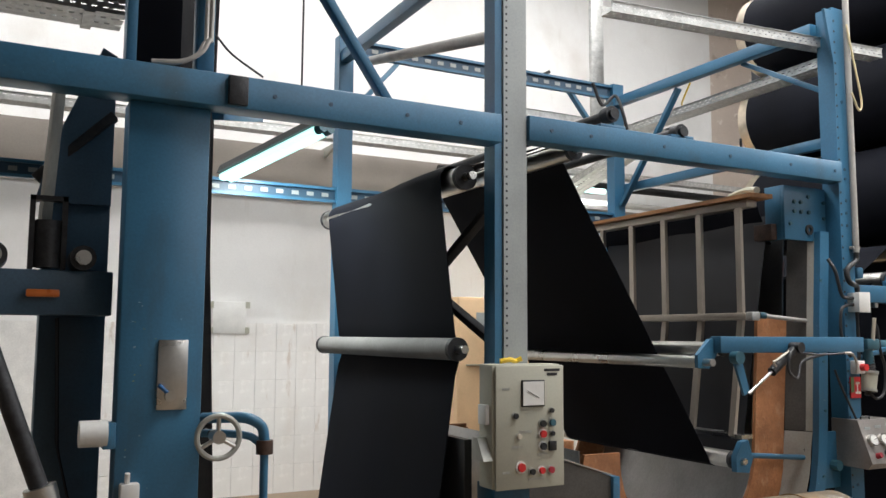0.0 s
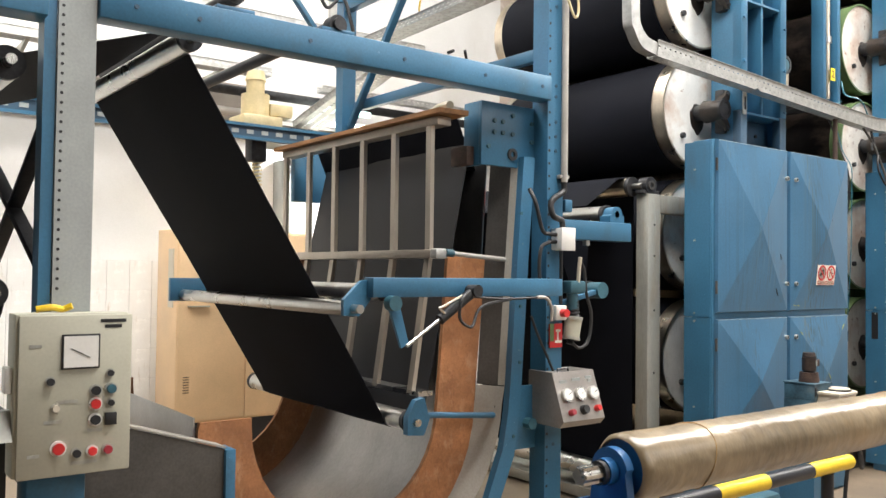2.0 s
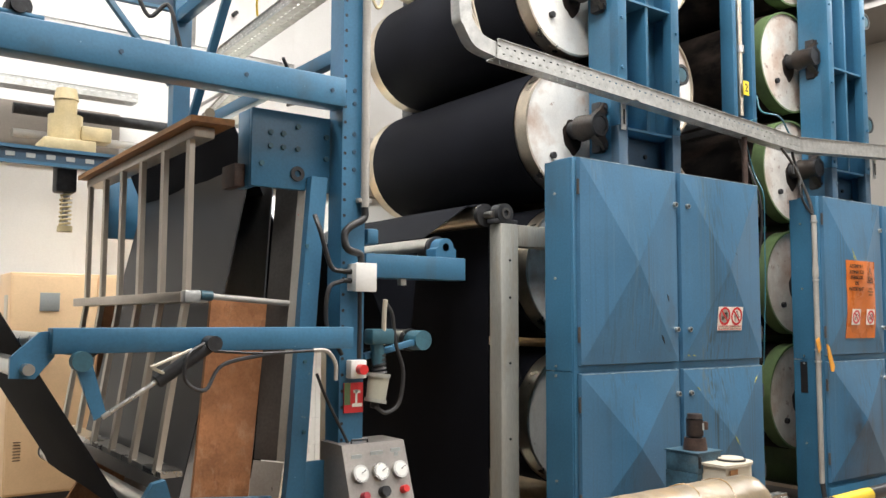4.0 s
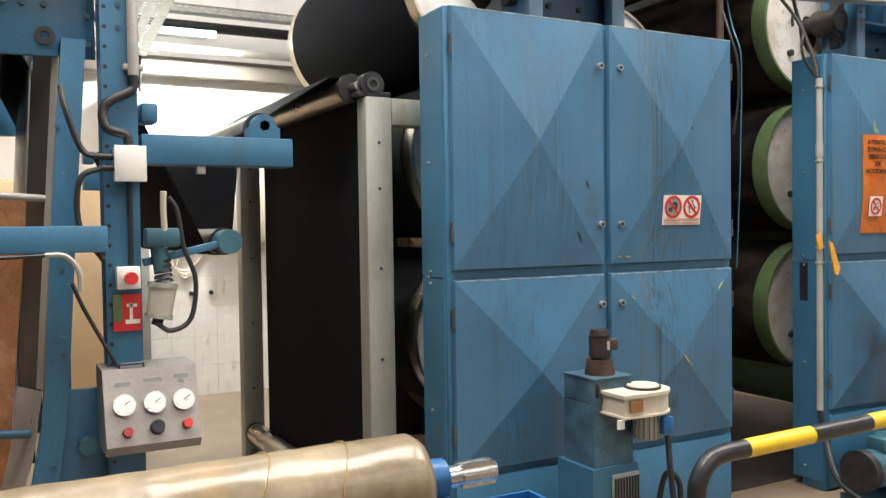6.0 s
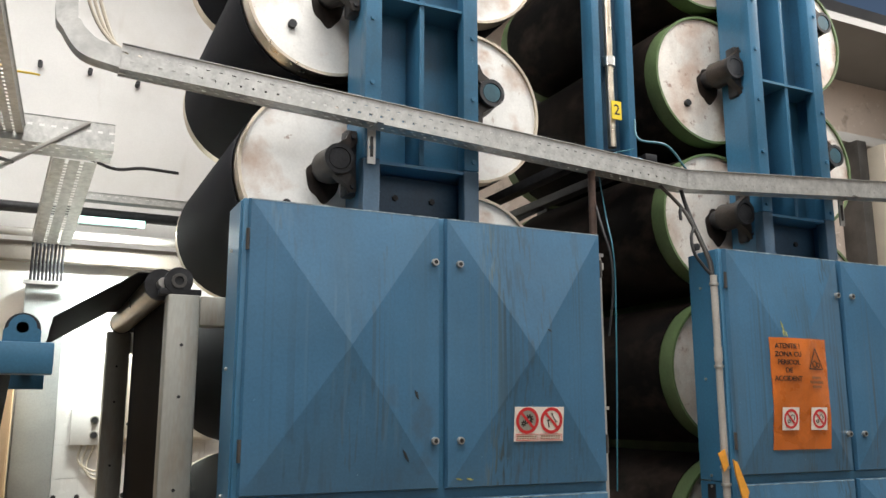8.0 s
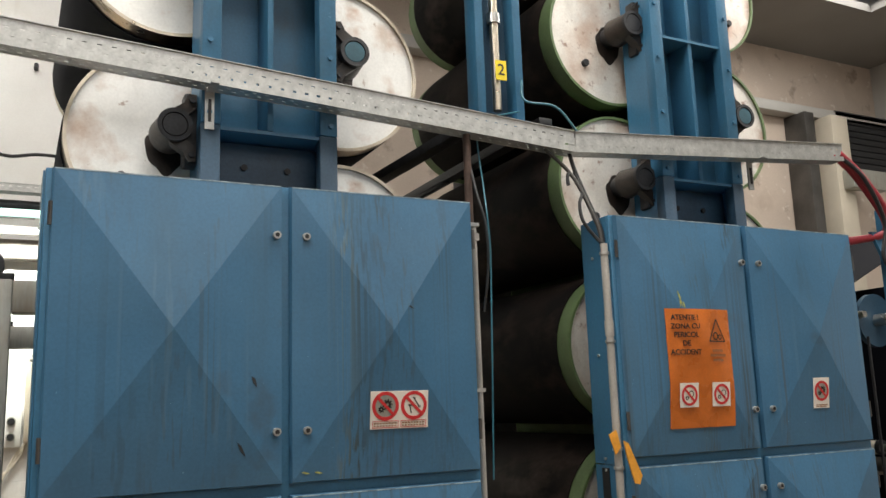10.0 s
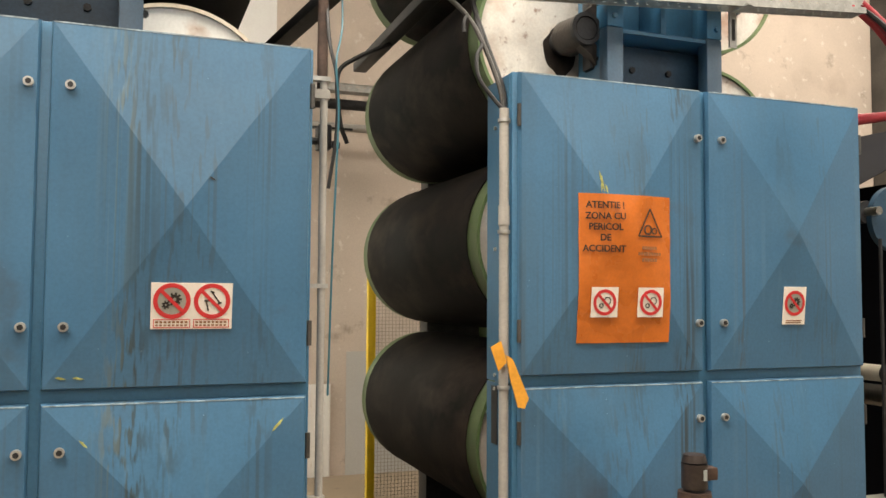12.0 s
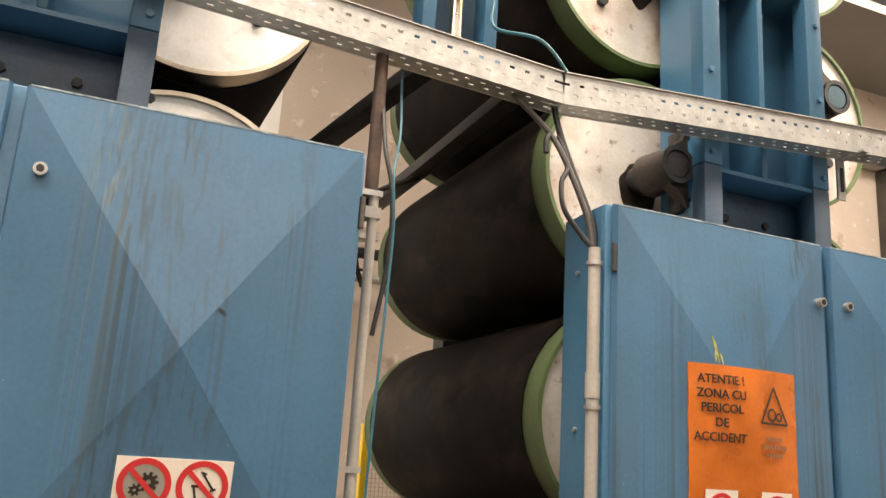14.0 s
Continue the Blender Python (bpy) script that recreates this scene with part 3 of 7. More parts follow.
def roller(name, p, q, r, material, label, journal=0.02, ends=IRON):
    p, q = Vector(p), Vector(q)
    w = (q - p).normalized()
    t = thing(name, (p + q) / 2 - Vector((0, 0, r)), label, "roller")
    part("barrel", cyl(B(), p, q, r, 28), material, t)
    for a, s in ((p, -1), (q, 1)):
        part("end_collar", cyl(B(), a, a + w * s * 0.03, r * 1.06, 24), ends, t, "dark end collar")
        part("journal", cyl(B(), a + w * s * 0.03, a + w * s * 0.1, journal, 14), STEEL, t)
    return t


roller("guide_roller", (2.03, 3.64, 2.28), (2.0, 5.45, 2.28), 0.06, STEEL, "steel guide roller carrying black cloth under the frame")
roller("guide_roller", (2.0, 3.66, 1.43), (1.97, 5.42, 1.43), 0.055, COATED, "white coated guide roller pressing on hanging cloth")
roller("guide_roller", (2.73, 3.68, 2.50), (2.71, 5.55, 2.50), 0.05, STEEL, "bright guide roller below the frame beam")
roller("guide_roller", (3.41, 3.46, 1.36), (3.43, 5.58, 1.36), 0.035, STEEL, "thin steel roller on a hinged arm")
roller("guide_roller", (3.62, 3.50, 1.43), (3.62, 5.58, 1.43), 0.04, STEEL, "thin steel roller beside black cloth")
roller("guide_roller", (3.93, 3.74, 0.77), (3.93, 5.55, 0.77), 0.05, STEEL, "steel plaiting roller above the steel trough")

path = arc((2.015, 2.28), 0.072, 20, 170, 8) + line((1.945, 2.25), (2.03, 1.5), 10)[1:] + [(2.062, 1.43), (2.05, 1.36)] + line((2.03, 1.3), (1.86, 0.07), 12)
cloth("hanging_cloth", path, 3.72, 5.33, "black cloth hanging from a roller to the floor tray", wave=0.016)
cloth("hanging_cloth", line((2.08, 2.345), (2.68, 2.553), 6), 3.8, 5.36, "black cloth running between two high rollers", wave=0.01, seed=3)
cloth("sloping_cloth", [(2.71, 2.553), (2.75, 2.548)] + line((2.782, 2.53), (3.865, 0.78), 16) + [(3.885, 0.735), (3.925, 0.715)], 3.88, 5.34, "black cloth sloping down over rollers into the trough", wave=0.012, seed=5)
cloth("hanging_cloth", line((0.80, 4.6), (0.80, 2.0), 6) + line((0.80, 1.8), (0.86, 0.05), 8), 3.66, 5.3, "black cloth hanging behind the blue column", wave=0.015, seed=8)
cloth("scray_cloth", line((4.40, 2.28), (4.25, 1.6), 10) + line((4.23, 1.5), (4.08, 0.76), 8), 3.82, 5.42, "black cloth behind stainless slats, lightened for its sheen", SHEENCLOTH, wave=0.02, seed=11)
cloth("scray_cloth", line((4.30, 2.42), (4.50, 2.0), 6) + line((4.52, 1.9), (4.46, 0.8), 8), 3.86, 5.45, "black cloth rising at the trough's rear wall", wave=0.03, seed=14)
cloth("hanging_cloth", line((5.811, 2.10), (5.804, 0.20), 14), 3.86, 5.40, "black cloth falling from a roller beside the cylinders", wave=0.008, seed=20)
cloth("hanging_cloth", line((5.36, 1.955), (5.66, 2.15), 6) + arc((5.745, 2.10), 0.066, 130, 0, 8), 3.86, 5.40, "black cloth running up over the entry roller", wave=0.006, seed=23)
cloth("hanging_cloth", line((4.83, 1.90), (5.055, 1.42), 8) + arc((5.11, 1.435), 0.056, 197, 352, 8) + line((5.166, 1.45), (5.205, 1.86), 8), 3.68, 5.40, "black cloth dipping round the lower arm roller", wave=0.004, seed=24)

# ---- left feed frame ----
BRACE = (2.17, 1.20, 1.455, 2.31)
fr = thing("cloth_feeder", (2.2, 3.5, 0), "blue steel machine frame with beams, posts and braces", "feeder")
part("wide_column", box(B(), 0.43, 0.75, 3.50, 3.64, 0, 2.43, 0.008), BLUE, fr, "wide scuffed dark blue box column")
for x0, x1 in ((0.41, 0.45), (0.69, 0.76)):
    part("upper_post", box(B(), x0, x1, 3.52, 3.62, 2.57, 4.8, 0.004), BLUE, fr)
part("front_beam", box(B(), -2.5, 2.13, 3.43, 3.56, 2.43, 2.57, 0.006), BLUE, fr)
part("front_beam", box(B(), 2.315, 4.67, 3.47, 3.58, 2.47, 2.60, 0.006), BLUE, fr)
bm = B()
box(bm, 2.13, 2.172, 3.50, 3.515, 0, 4.8)
box(bm, 2.13, 2.145, 3.515, 3.60, 0, 4.8)
part("angle_post", bm, BLUE, fr)
part("grey_channel", channel(2.176, 2.31, 3.49, 3.56, 0.01, 1.30, 4.8), GREYPAINT, fr, "grey perforated cable channel on the post")
part("channel_slots", bolts(B(), [(2.192, 3.49, 1.45 + 0.036 * i) for i in range(80)], 0.006, 0.0012, 8), BLACK, fr)["kind"] = "stuff"
part("post_foot", box(B(), 2.10, 2.30, 3.46, 3.62, 0, 0.80, 0.006), BLUE, fr)
part("pillar", channel(4.67, 4.79, 3.50, 3.62, 0.012, 0.012, 3.62), BLUE, fr)
part("pillar_slots", bolts(B(), [(4.684, 3.50, 0.1 + 0.07 * i) for i in range(50)], 0.008, 0.0012, 6), BLACK, fr)["kind"] = "stuff"
part("foot_plate", box(B(), 4.55, 4.92, 3.42, 3.72, 0, 0.012), BLUE, fr)
for x in (2.10, 4.60):
    part("rear_post", channel(x, x + 0.11, 5.60, 5.70, 0.012, 0, 3.66), BLUE, fr)
for z0, z1, xa in ((3.53, 3.65, 2.21), (2.43, 2.54, -3.0)):
    bm = B()
    for zz in (z0, z1 - 0.02):
        box(bm, xa, 4.60, 5.62, 5.66, zz, zz + 0.02)
    part("rear_beam", bm, BLUE, fr)
    # The web is darker than its flanges to paint the backlit shade.
    part("beam_web", box(B(), xa, 4.60, 5.645, 5.655, z0 + 0.02, z1 - 0.02), DARKBLUE, fr, "recessed beam web with its shade in the colour")
    bm = B()
    for i in range(int((4.5 - xa) / 0.11)):
        box(bm, xa + 0.05 + 0.11 * i, xa + 0.10 + 0.11 * i, 5.640, 5.6445, (z0 + z1) / 2 - 0.014, (z0 + z1) / 2 + 0.014)
    part("slot_row", bm, GREYPAINT, fr)["kind"] = "stuff"
for x in (2.14, 4.64):
    part("cross_beam", box(B(), x - 0.03, x + 0.04, 3.62, 5.60, 3.46, 3.54, 0.004), BLUE, fr)
part("cross_beam", box(B(), 4.70, 4.75, 3.63, 5.60, 2.72, 2.79, 0.004), BLUE, fr)


def strut(p, q, w, parent, material=BLUE, name="brace", label=""):
    p, q = Vector(p), Vector(q)
    d = (q - p)
    bm = box(B(), -w / 2, w / 2, -w / 3, w / 3, 0, d.length, w * 0.06)
    bmesh.ops.transform(bm, matrix=Matrix.Translation(p) @ d.to_track_quat("Z", "Y").to_matrix().to_4x4(), verts=bm.verts)
    return part(name, bm, material, parent, label)


strut((1.56, 3.52, 2.57), (1.05, 3.52, 3.30), 0.06, fr)
strut((0.80, 3.60, 2.43), (1.25, 4.6, 2.70), 0.05, fr)
strut((2.21, 5.66, 3.1), (2.60, 5.66, 3.55), 0.05, fr)
strut((4.60, 5.66, 3.05), (4.18, 5.66, 3.55), 0.05, fr)
strut((4.72, 3.62, 3.10), (4.69, 4.25, 3.46), 0.05, fr)
strut((4.66, 5.58, 2.6), (4.68, 4.9, 3.45), 0.05, fr)
strut((2.2, 3.60, BRACE[0]), (2.2, 5.58, BRACE[1]), 0.055, fr, IRON)
strut((2.2, 3.60, BRACE[2]), (2.2, 5.58, BRACE[3]), 0.055, fr, IRON)
strut((2.25, 3.65, 0.62), (2.25, 5.3, 0.05), 0.07, fr, IRON)
part("gusset", prism(B(), [(4.60, 3.60), (4.67, 3.60), (4.67, 3.25)], "y", 3.5, 3.52), BLUE, fr)
bolt_parts(fr, ([(x, 3.43, 2.5) for x in (1.0, 1.25, 1.62, 1.9)] + [(x, 3.47, 2.535) for x in (2.45, 2.7, 3.2, 3.7, 4.2, 4.6)] + [(4.73, 3.50, z) for z in (2.2, 2.28, 2.36, 2.5, 2.56, 3.0, 1.2, 0.6)]), DARKBLUE, 0.010, 0.004)
part("clamp", box(B(), 0.80, 0.88, 3.40, 3.43, 2.44, 2.56, 0.004), IRON, fr)

ob = single("high_pipe", cyl(B(), (2.33, 5.62, 3.50), (2.30, 3.57, 3.06), 0.035, 14), CONDUIT, "grey steel pipe crossing the frame above", "pipe")
ob = single("high_pipe", cyl(B(), (2.86, 3.56, 2.68), (2.9, 5.6, 2.72), 0.028, 14), IRON, "dark pipe lying above the frame beam", "pipe")
ob = single("high_pipe", cyl(B(), (3.35, 3.5, 2.64), (3.35, 5.6, 2.64), 0.03, 14), IRON, "dark pipe resting on the frame beam", "pipe")

for x, z in ((2.86, 2.68), (3.35, 2.64)):
    t = thing("pillow_block", (x, 3.52, 2.602), "blue pillow block holding a dark shaft end", "bearing")
    part("foot", box(B(), x - 0.085, x + 0.085, 3.485, 3.555, 2.602, 2.620, 0.004), BLUE, t)
    part("ring", ribbon(B(), arc((x, z), 0.030, 0, 360, 24), arc((x, z), 0.045, 0, 360, 24), "y", 3.49, 3.55), IRON, t)
    part("shaft_end", cyl(B(), (x, 3.47, z), (x, 3.55, z), 0.0295, 18), IRON, t, "dark shaft end")
single("hanging_cloth", box(B(), 0.455, 0.655, 3.70, 3.706, 2.58, 4.8), FABRIC, "dark cloth strip between the upper posts", "fabric")
t = thing("feed_cables", (0.7, 3.45, 2.57), "pale cables looping over the frame beam", "cable")
part("cable", tube(B(), [(0.72, 3.50, 4.4), (0.72, 3.49, 2.9), (0.70, 3.46, 2.68), (0.62, 3.45, 2.60), (0.5, 3.46, 2.585)], 0.010, 8), CONDUIT, t)
part("cable", tube(B(), [(0.74, 3.50, 4.4), (0.74, 3.49, 2.9), (0.72, 3.46, 2.70), (0.64, 3.45, 2.61), (0.52, 3.47, 2.59)], 0.010, 8), CONDUIT, t)
part("cable", tube(B(), [(0.76, 3.5, 2.75), (0.82, 3.45, 2.66), (0.95, 3.44, 2.58)], 0.005, 6), RUBBER, t)

# steel plate, switch, wheel and guard on the wide column
random.seed(11)
for i in range(16):
    fx, fz = random.uniform(0.46, 0.58), random.choice((random.uniform(1.22, 1.62), random.uniform(0.88, 1.12)))
    w, h = random.uniform(0.003, 0.012), random.uniform(0.002, 0.006)
    part("paint_chip", prism(B(), [(fx, fz), (fx + w, fz + h * 0.4), (fx + w * 0.7, fz + h), (fx + w * 0.1, fz + h * 0.8)], "y", 3.4985, 3.4998), CHALK if i % 2 else PALEEDGE, fr)
t = thing("lever_plate", (0.63, 3.49, 1.20), "worn steel switch plate with a blue lever", "switch plate")
part("plate", box(B(), 0.575, 0.69, 3.488, 3.4995, 1.20, 1.475, 0.003), STEEL, t)
part("knob", cyl(B(), (0.62, 3.488, 1.255), (0.62, 3.45, 1.255), 0.02, 14), STEEL, t)
part("lever", cyl(B(), (0.62, 3.46, 1.26), (0.575, 3.45, 1.30), 0.008, 8), BRIGHTBLUE, t, "blue lever")
t = thing("socket_box", (0.48, 3.46, 0.82), "small white plastic switch on the blue column", "switch")
part("case", box(B(), 0.45, 0.52, 3.45, 3.4995, 0.82, 0.93, 0.006), WHITE, t)
part("toggle", cyl(B(), (0.475, 3.47, 0.93), (0.475, 3.46, 0.97), 0.01, 8), WHITE, t)
t = thing("hand_wheel", (0.79, 3.36, 1.0), "bare metal three-spoke hand wheel beside the column", "hand wheel")
bm = B()
tube(bm, [(0.79 + 0.082 * math.cos(a), 3.36, 1.10 + 0.082 * math.sin(a)) for a in (2 * math.pi * i / 28 for i in range(29))], 0.011, 8, 0)
part("rim", bm, GREYMETAL, t)
for i in range(3):
    a = radians(90 + 120 * i)
    part("spoke", cyl(B(), (0.79, 3.36, 1.10), (0.79 + 0.078 * math.cos(a), 3.36, 1.10 + 0.078 * math.sin(a)), 0.009, 8), STEEL, t)
part("hub", cyl(B(), (0.79, 3.34, 1.10), (0.79, 3.42, 1.10), 0.026, 16), STEEL, t)
part("spindle", cyl(B(), (0.79, 3.42, 1.10), (0.79, 3.58, 1.10), 0.014, 10), IRON, t)
t = thing("guard_rail", (0.98, 3.4, 0), "blue tubular guard rail with a brown collar", "rail")
part("post", cyl(B(), (0.985, 3.4, 0), (0.985, 3.4, 1.02), 0.017, 14), BLUE, t)
part("collar", cyl(B(), (0.985, 3.4, 1.02), (0.985, 3.4, 1.075), 0.034, 18), BROWN, t)
part("bow", tube(B(), [(0.985, 3.4, 1.07), (0.97, 3.4, 1.13), (0.91, 3.4, 1.165), (0.83, 3.46, 1.165), (0.76, 3.52, 1.16)], 0.022, 10), BLUE, t)
part("bow", tube(B(), [(0.97, 3.41, 1.06), (0.93, 3.42, 1.09), (0.86, 3.46, 1.10), (0.76, 3.52, 1.10)], 0.016, 10), BLUE, t)
part("cross_bar", cyl(B(), (0.75, 3.42, 0.78), (0.98, 3.40, 0.78), 0.014, 12), BLUE, t)

# padding machine at the far left
t = thing("padding_machine", (0.0, 3.9, 0), "dark blue padding machine with bearings and black cloth", "machine")
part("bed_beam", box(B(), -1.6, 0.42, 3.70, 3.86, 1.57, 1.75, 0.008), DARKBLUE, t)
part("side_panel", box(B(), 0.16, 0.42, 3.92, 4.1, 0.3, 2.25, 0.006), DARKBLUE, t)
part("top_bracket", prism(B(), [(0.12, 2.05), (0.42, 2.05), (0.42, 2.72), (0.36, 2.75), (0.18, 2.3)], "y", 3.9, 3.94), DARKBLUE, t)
for x in (-0.02, 0.30):
    part("bearing", cyl(B(), (x, 3.66, 1.80), (x, 3.85, 1.80), 0.05, 20), IRON, t)
    part("bearing_cap", cyl(B(), (x, 3.64, 1.80), (x, 3.66, 1.80), 0.03, 16), STEEL, t)
bm = B()
for a in ((0.10, 0.12, 1.75, 2.05), (0.22, 0.24, 1.75, 2.05), (0.10, 0.24, 2.03, 2.05)):
    box(bm, a[0], a[1], 3.72, 3.76, a[2], a[3])
part("yoke", bm, IRON, t)
part("spindle_block", cyl(B(), (0.17, 3.74, 1.76), (0.17, 3.74, 1.95), 0.05, 14), IRON, t)
strut((0.16, 3.86, 1.95), (0.19, 3.80, 2.55), 0.045, t, GREYMETAL, "prop")
strut((0.12, 3.95, 2.15), (0.42, 3.9, 2.45), 0.06, t, IRON, "stay")
part("orange_knob", box(B(), 0.10, 0.22, 3.66, 3.69, 1.64, 1.67, 0.006), ORANGE, t, "orange plastic tag")
cloth("hanging_cloth", line((0.22, 1.56), (0.24, 1.05), 6) + line((0.25, 1.0), (0.42, 0.3), 6), 3.72, 3.95, "black cloth edge hanging below the machine bed", wave=0.01, seed=31)
t = thing("hydraulic_cylinder", (0.16, 3.25, 0.0), "dark hydraulic cylinder with a steel head leaning inward", "cylinder")
part("barrel", cyl(B(), (0.17, 3.3, 0.95), (-0.05, 3.3, 1.55), 0.032, 16), IRON, t)
part("head", cyl(B(), (0.20, 3.3, 0.85), (0.165, 3.3, 0.97), 0.055, 16), STEEL, t)
part("mount", cyl(B(), (0.22, 3.3, 0.0), (0.20, 3.3, 0.85), 0.05, 16), IRON, t)
t = thing("side_roller_head", (0.37, 3.5, 1.05), "pale roller end on a blue bracket beside the column", "roller")
part("barrel", cyl(B(), (0.30, 3.5, 1.12), (0.40, 3.5, 1.12), 0.05, 18), WHITE, t)
part("bracket", box(B(), 0.385, 0.43, 3.48, 3.56, 1.06, 1.16, 0.005), BLUE, t)
t = thing("floor_tray", (1.5, 5.3, 0), "worn blue-grey steel floor tray below hanging cloth", "tray")
part("base_sheet", box(B(), 0.9, 2.08, 3.9, 6.8, 0.0, 0.012, 0.003), GREYBLUE, t)
part("upstand", box(B(), 1.90, 1.915, 4.0, 6.6, 0.012, 0.09, 0.002), GREYPLATE, t, "grey bent edge strip")
single("floor_block", box(B(), 1.98, 2.08, 5.9, 6.3, 0.013, 0.13, 0.01), BLACK, "black block standing on the floor tray", "block")

# control box on the post
t = thing("control_box", (2.22, 3.42, 0.80), "beige-grey machine control box with meter and buttons", "control box")
part("case", box(B(), 2.035, 2.415, 3.37, 3.488, 0.80, 1.365, 0.006), BOXGREY, t)
part("door", box(B(), 2.045, 2.425, 3.352, 3.368, 0.795, 1.36, 0.006), BOXGREY, t)
FY = 3.3515


def in_box(u, v):
    return 2.045 + 0.38 * u, 1.36 - 0.565 * v


x, z = in_box(0.53, 0.23)
m = part("meter", box(B(), x - 0.065, x + 0.065, 3.345, FY, z - 0.062, z + 0.062, 0.003), BLACK, t, "square dial meter")
part("dial", box(B(), x - 0.058, x + 0.058, 3.342, 3.3445, z - 0.055, z + 0.055), WHITE, m, "white dial face")
part("needle", bar(B(), x - 0.035, z + 0.012, x + 0.03, z - 0.022, 0.003, 3.3415), INK, m)
for u, v, r, c, col in ((0.80, 0.375, 0.011, IRON, ""), (0.27, 0.41, 0.013, IRON, ""), (0.67, 0.48, 0.016, BLACK, "black button"), (0.81, 0.475, 0.016, TEAL, "green button"),
                        (0.67, 0.565, 0.017, RED, "red button"), (0.81, 0.565, 0.011, IRON, ""), (0.67, 0.665, 0.017, IRON, "white ringed selector"),
                        (0.35, 0.825, 0.02, RED, "red emergency button"), (0.51, 0.865, 0.014, BLACK, ""), (0.65, 0.86, 0.015, RED, "red button"), (0.79, 0.86, 0.015, REDHOSE, "dark red button"), (0.32, 0.575, 0.012, CREAM, "")):
    x, z = in_box(u, v)
    kn = part("button", cyl(B(), (x, FY, z), (x, FY - 0.016, z), r, 16), c, t, col)
    part("bezel", annulus(B(), x, z, FY, r, r * 1.4, 20, 0.005), WHITE if c in (RED,) or "white" in col else GREYMETAL, kn)
x, z = in_box(0.81, 0.665)
part("switch_block", box(B(), x - 0.02, x + 0.02, 3.338, FY, z - 0.022, z + 0.022, 0.002), BLACK, t)
for u, v, w in ((0.14, 0.19, 0.04), (0.14, 0.86, 0.04), (0.3, 0.66, 0.06), (0.67, 0.73, 0.05), (0.58, 0.925, 0.09), (0.82, 0.04, 0.09), (0.82, 0.075, 0.06), (0.42, 0.54, 0.07)):
    x, z = in_box(u, v)
    part("label_plate", box(B(), x - w / 2, x + w / 2, FY - 0.001, FY, z - 0.006, z + 0.006), GREYMETAL if v > 0.1 else IRON, t)
part("side_socket", box(B(), 2.012, 2.034, 3.39, 3.46, 1.09, 1.18, 0.004), WHITE, t, "white side socket")
part("side_hood", prism(B(), [(3.36, 0.93), (3.47, 0.93), (3.46, 1.03), (3.42, 1.03)], "x", 1.985, 2.034), GREYMETAL, t)
single("yellow_rag", tube(B(), [(2.11, 3.42, 1.378), (2.16, 3.41, 1.385), (2.2, 3.43, 1.378), (2.23, 3.42, 1.39)], 0.012, 8), YELLOW, "small yellow rag lying on the control box", "rag")

# ---- J-shaped cloth trough ----
J = thing("cloth_trough", (3.6, 4.6, 0), "J-shaped steel trough with rusty sides and blue frame", "trough")
C = (3.6, 0.82)
arcs = arc(C, 0.52, 180, 360, 20), arc(C, 0.77, 180, 360, 20)
inner = [(3.08, 0.86)] + arcs[0] + line((4.135, 1.0), (4.18, 1.62), 4)
outer = [(2.84, 0.86)] + arcs[1] + line((4.385, 1.0), (4.44, 1.62), 4)
for y, nm in ((3.74, "front_lining"), (5.46, "rear_lining")):
    part(nm, ribbon(B(), inner, outer, "y", y, y + 0.025), RUST, J, "rust-stained brown side lining")


def flange(a, ya, b, yb, thick=0.004):
    """A bent strip between two lines in two upright planes."""
    bm = B()
    rows = [[bm.verts.new((p[0], ya, p[1])), bm.verts.new((q[0], yb, q[1])), bm.verts.new((q[0] + thick, yb, q[1])), bm.verts.new((p[0] + thick, ya, p[1]))] for p, q in zip(a, b)]
    for r, s in zip(rows, rows[1:]):
        for k in range(4):
            bm.faces.new((r[k], r[(k + 1) % 4], s[(k + 1) % 4], s[k]))
    bm.faces.new(rows[0])
    bm.faces.new(rows[-1][::-1])
    return bm


low_out = arc(C, 0.772, 285, 360, 12) + [(4.386, 0.92)]
low_edge = [(p[0] + 0.02 + 0.055 * i / 13, max(p[1], 0.05)) for i, p in enumerate(low_out)]
part("flange_plate", flange(low_out, 3.742, low_edge, 3.60), GREYPLATE, J, "grey bent flange plate")
up_out = line((4.388, 0.925), (4.47, 2.15), 4)
up_edge = line((4.463, 0.925), (4.545, 2.15), 4)
part("dark_panel", flange(up_out, 3.742, [((p[0] * 0.25 + q[0] * 0.75), p[1]) for p, q in zip(up_out, up_edge)], 3.635), DARKSTEEL, J, "dark steel inset panel")
part("flange_strip", flange([((p[0] * 0.25 + q[0] * 0.75), p[1]) for p, q in zip(up_out, up_edge)], 3.633, up_edge, 3.60), GREYPLATE, J)
part("sheet_wall", sheet(B(), [(2.82, 0.88)] + arc(C, 0.78, 180, 360, 24) + line((4.40, 1.0), (4.47, 2.2), 6), 3.766, 5.470, 0.006, 1), TROUGH, J, "scratched stainless curved sheet")
edge_in = [(4.55, 2.16), (4.51, 1.62), (4.468, 0.95), (4.455, 0.8), (4.42, 0.60), (4.20, 0.06)]
edge_out = [(4.63, 2.16), (4.59, 1.62), (4.548, 0.95), (4.535, 0.8), (4.50, 0.56), (4.27, 0.02)]
part("edge_frame", ribbon(B(), edge_in, edge_out, "y", 3.555, 3.60), BLUE, J)
part("edge_frame", ribbon(B(), edge_in, edge_out, "y", 5.46, 5.52), BLUE, J)
part("pivot_plate", box(B(), 4.51, 4.668, 3.57, 3.59, 0.58, 0.92, 0.004), BLUE, J)
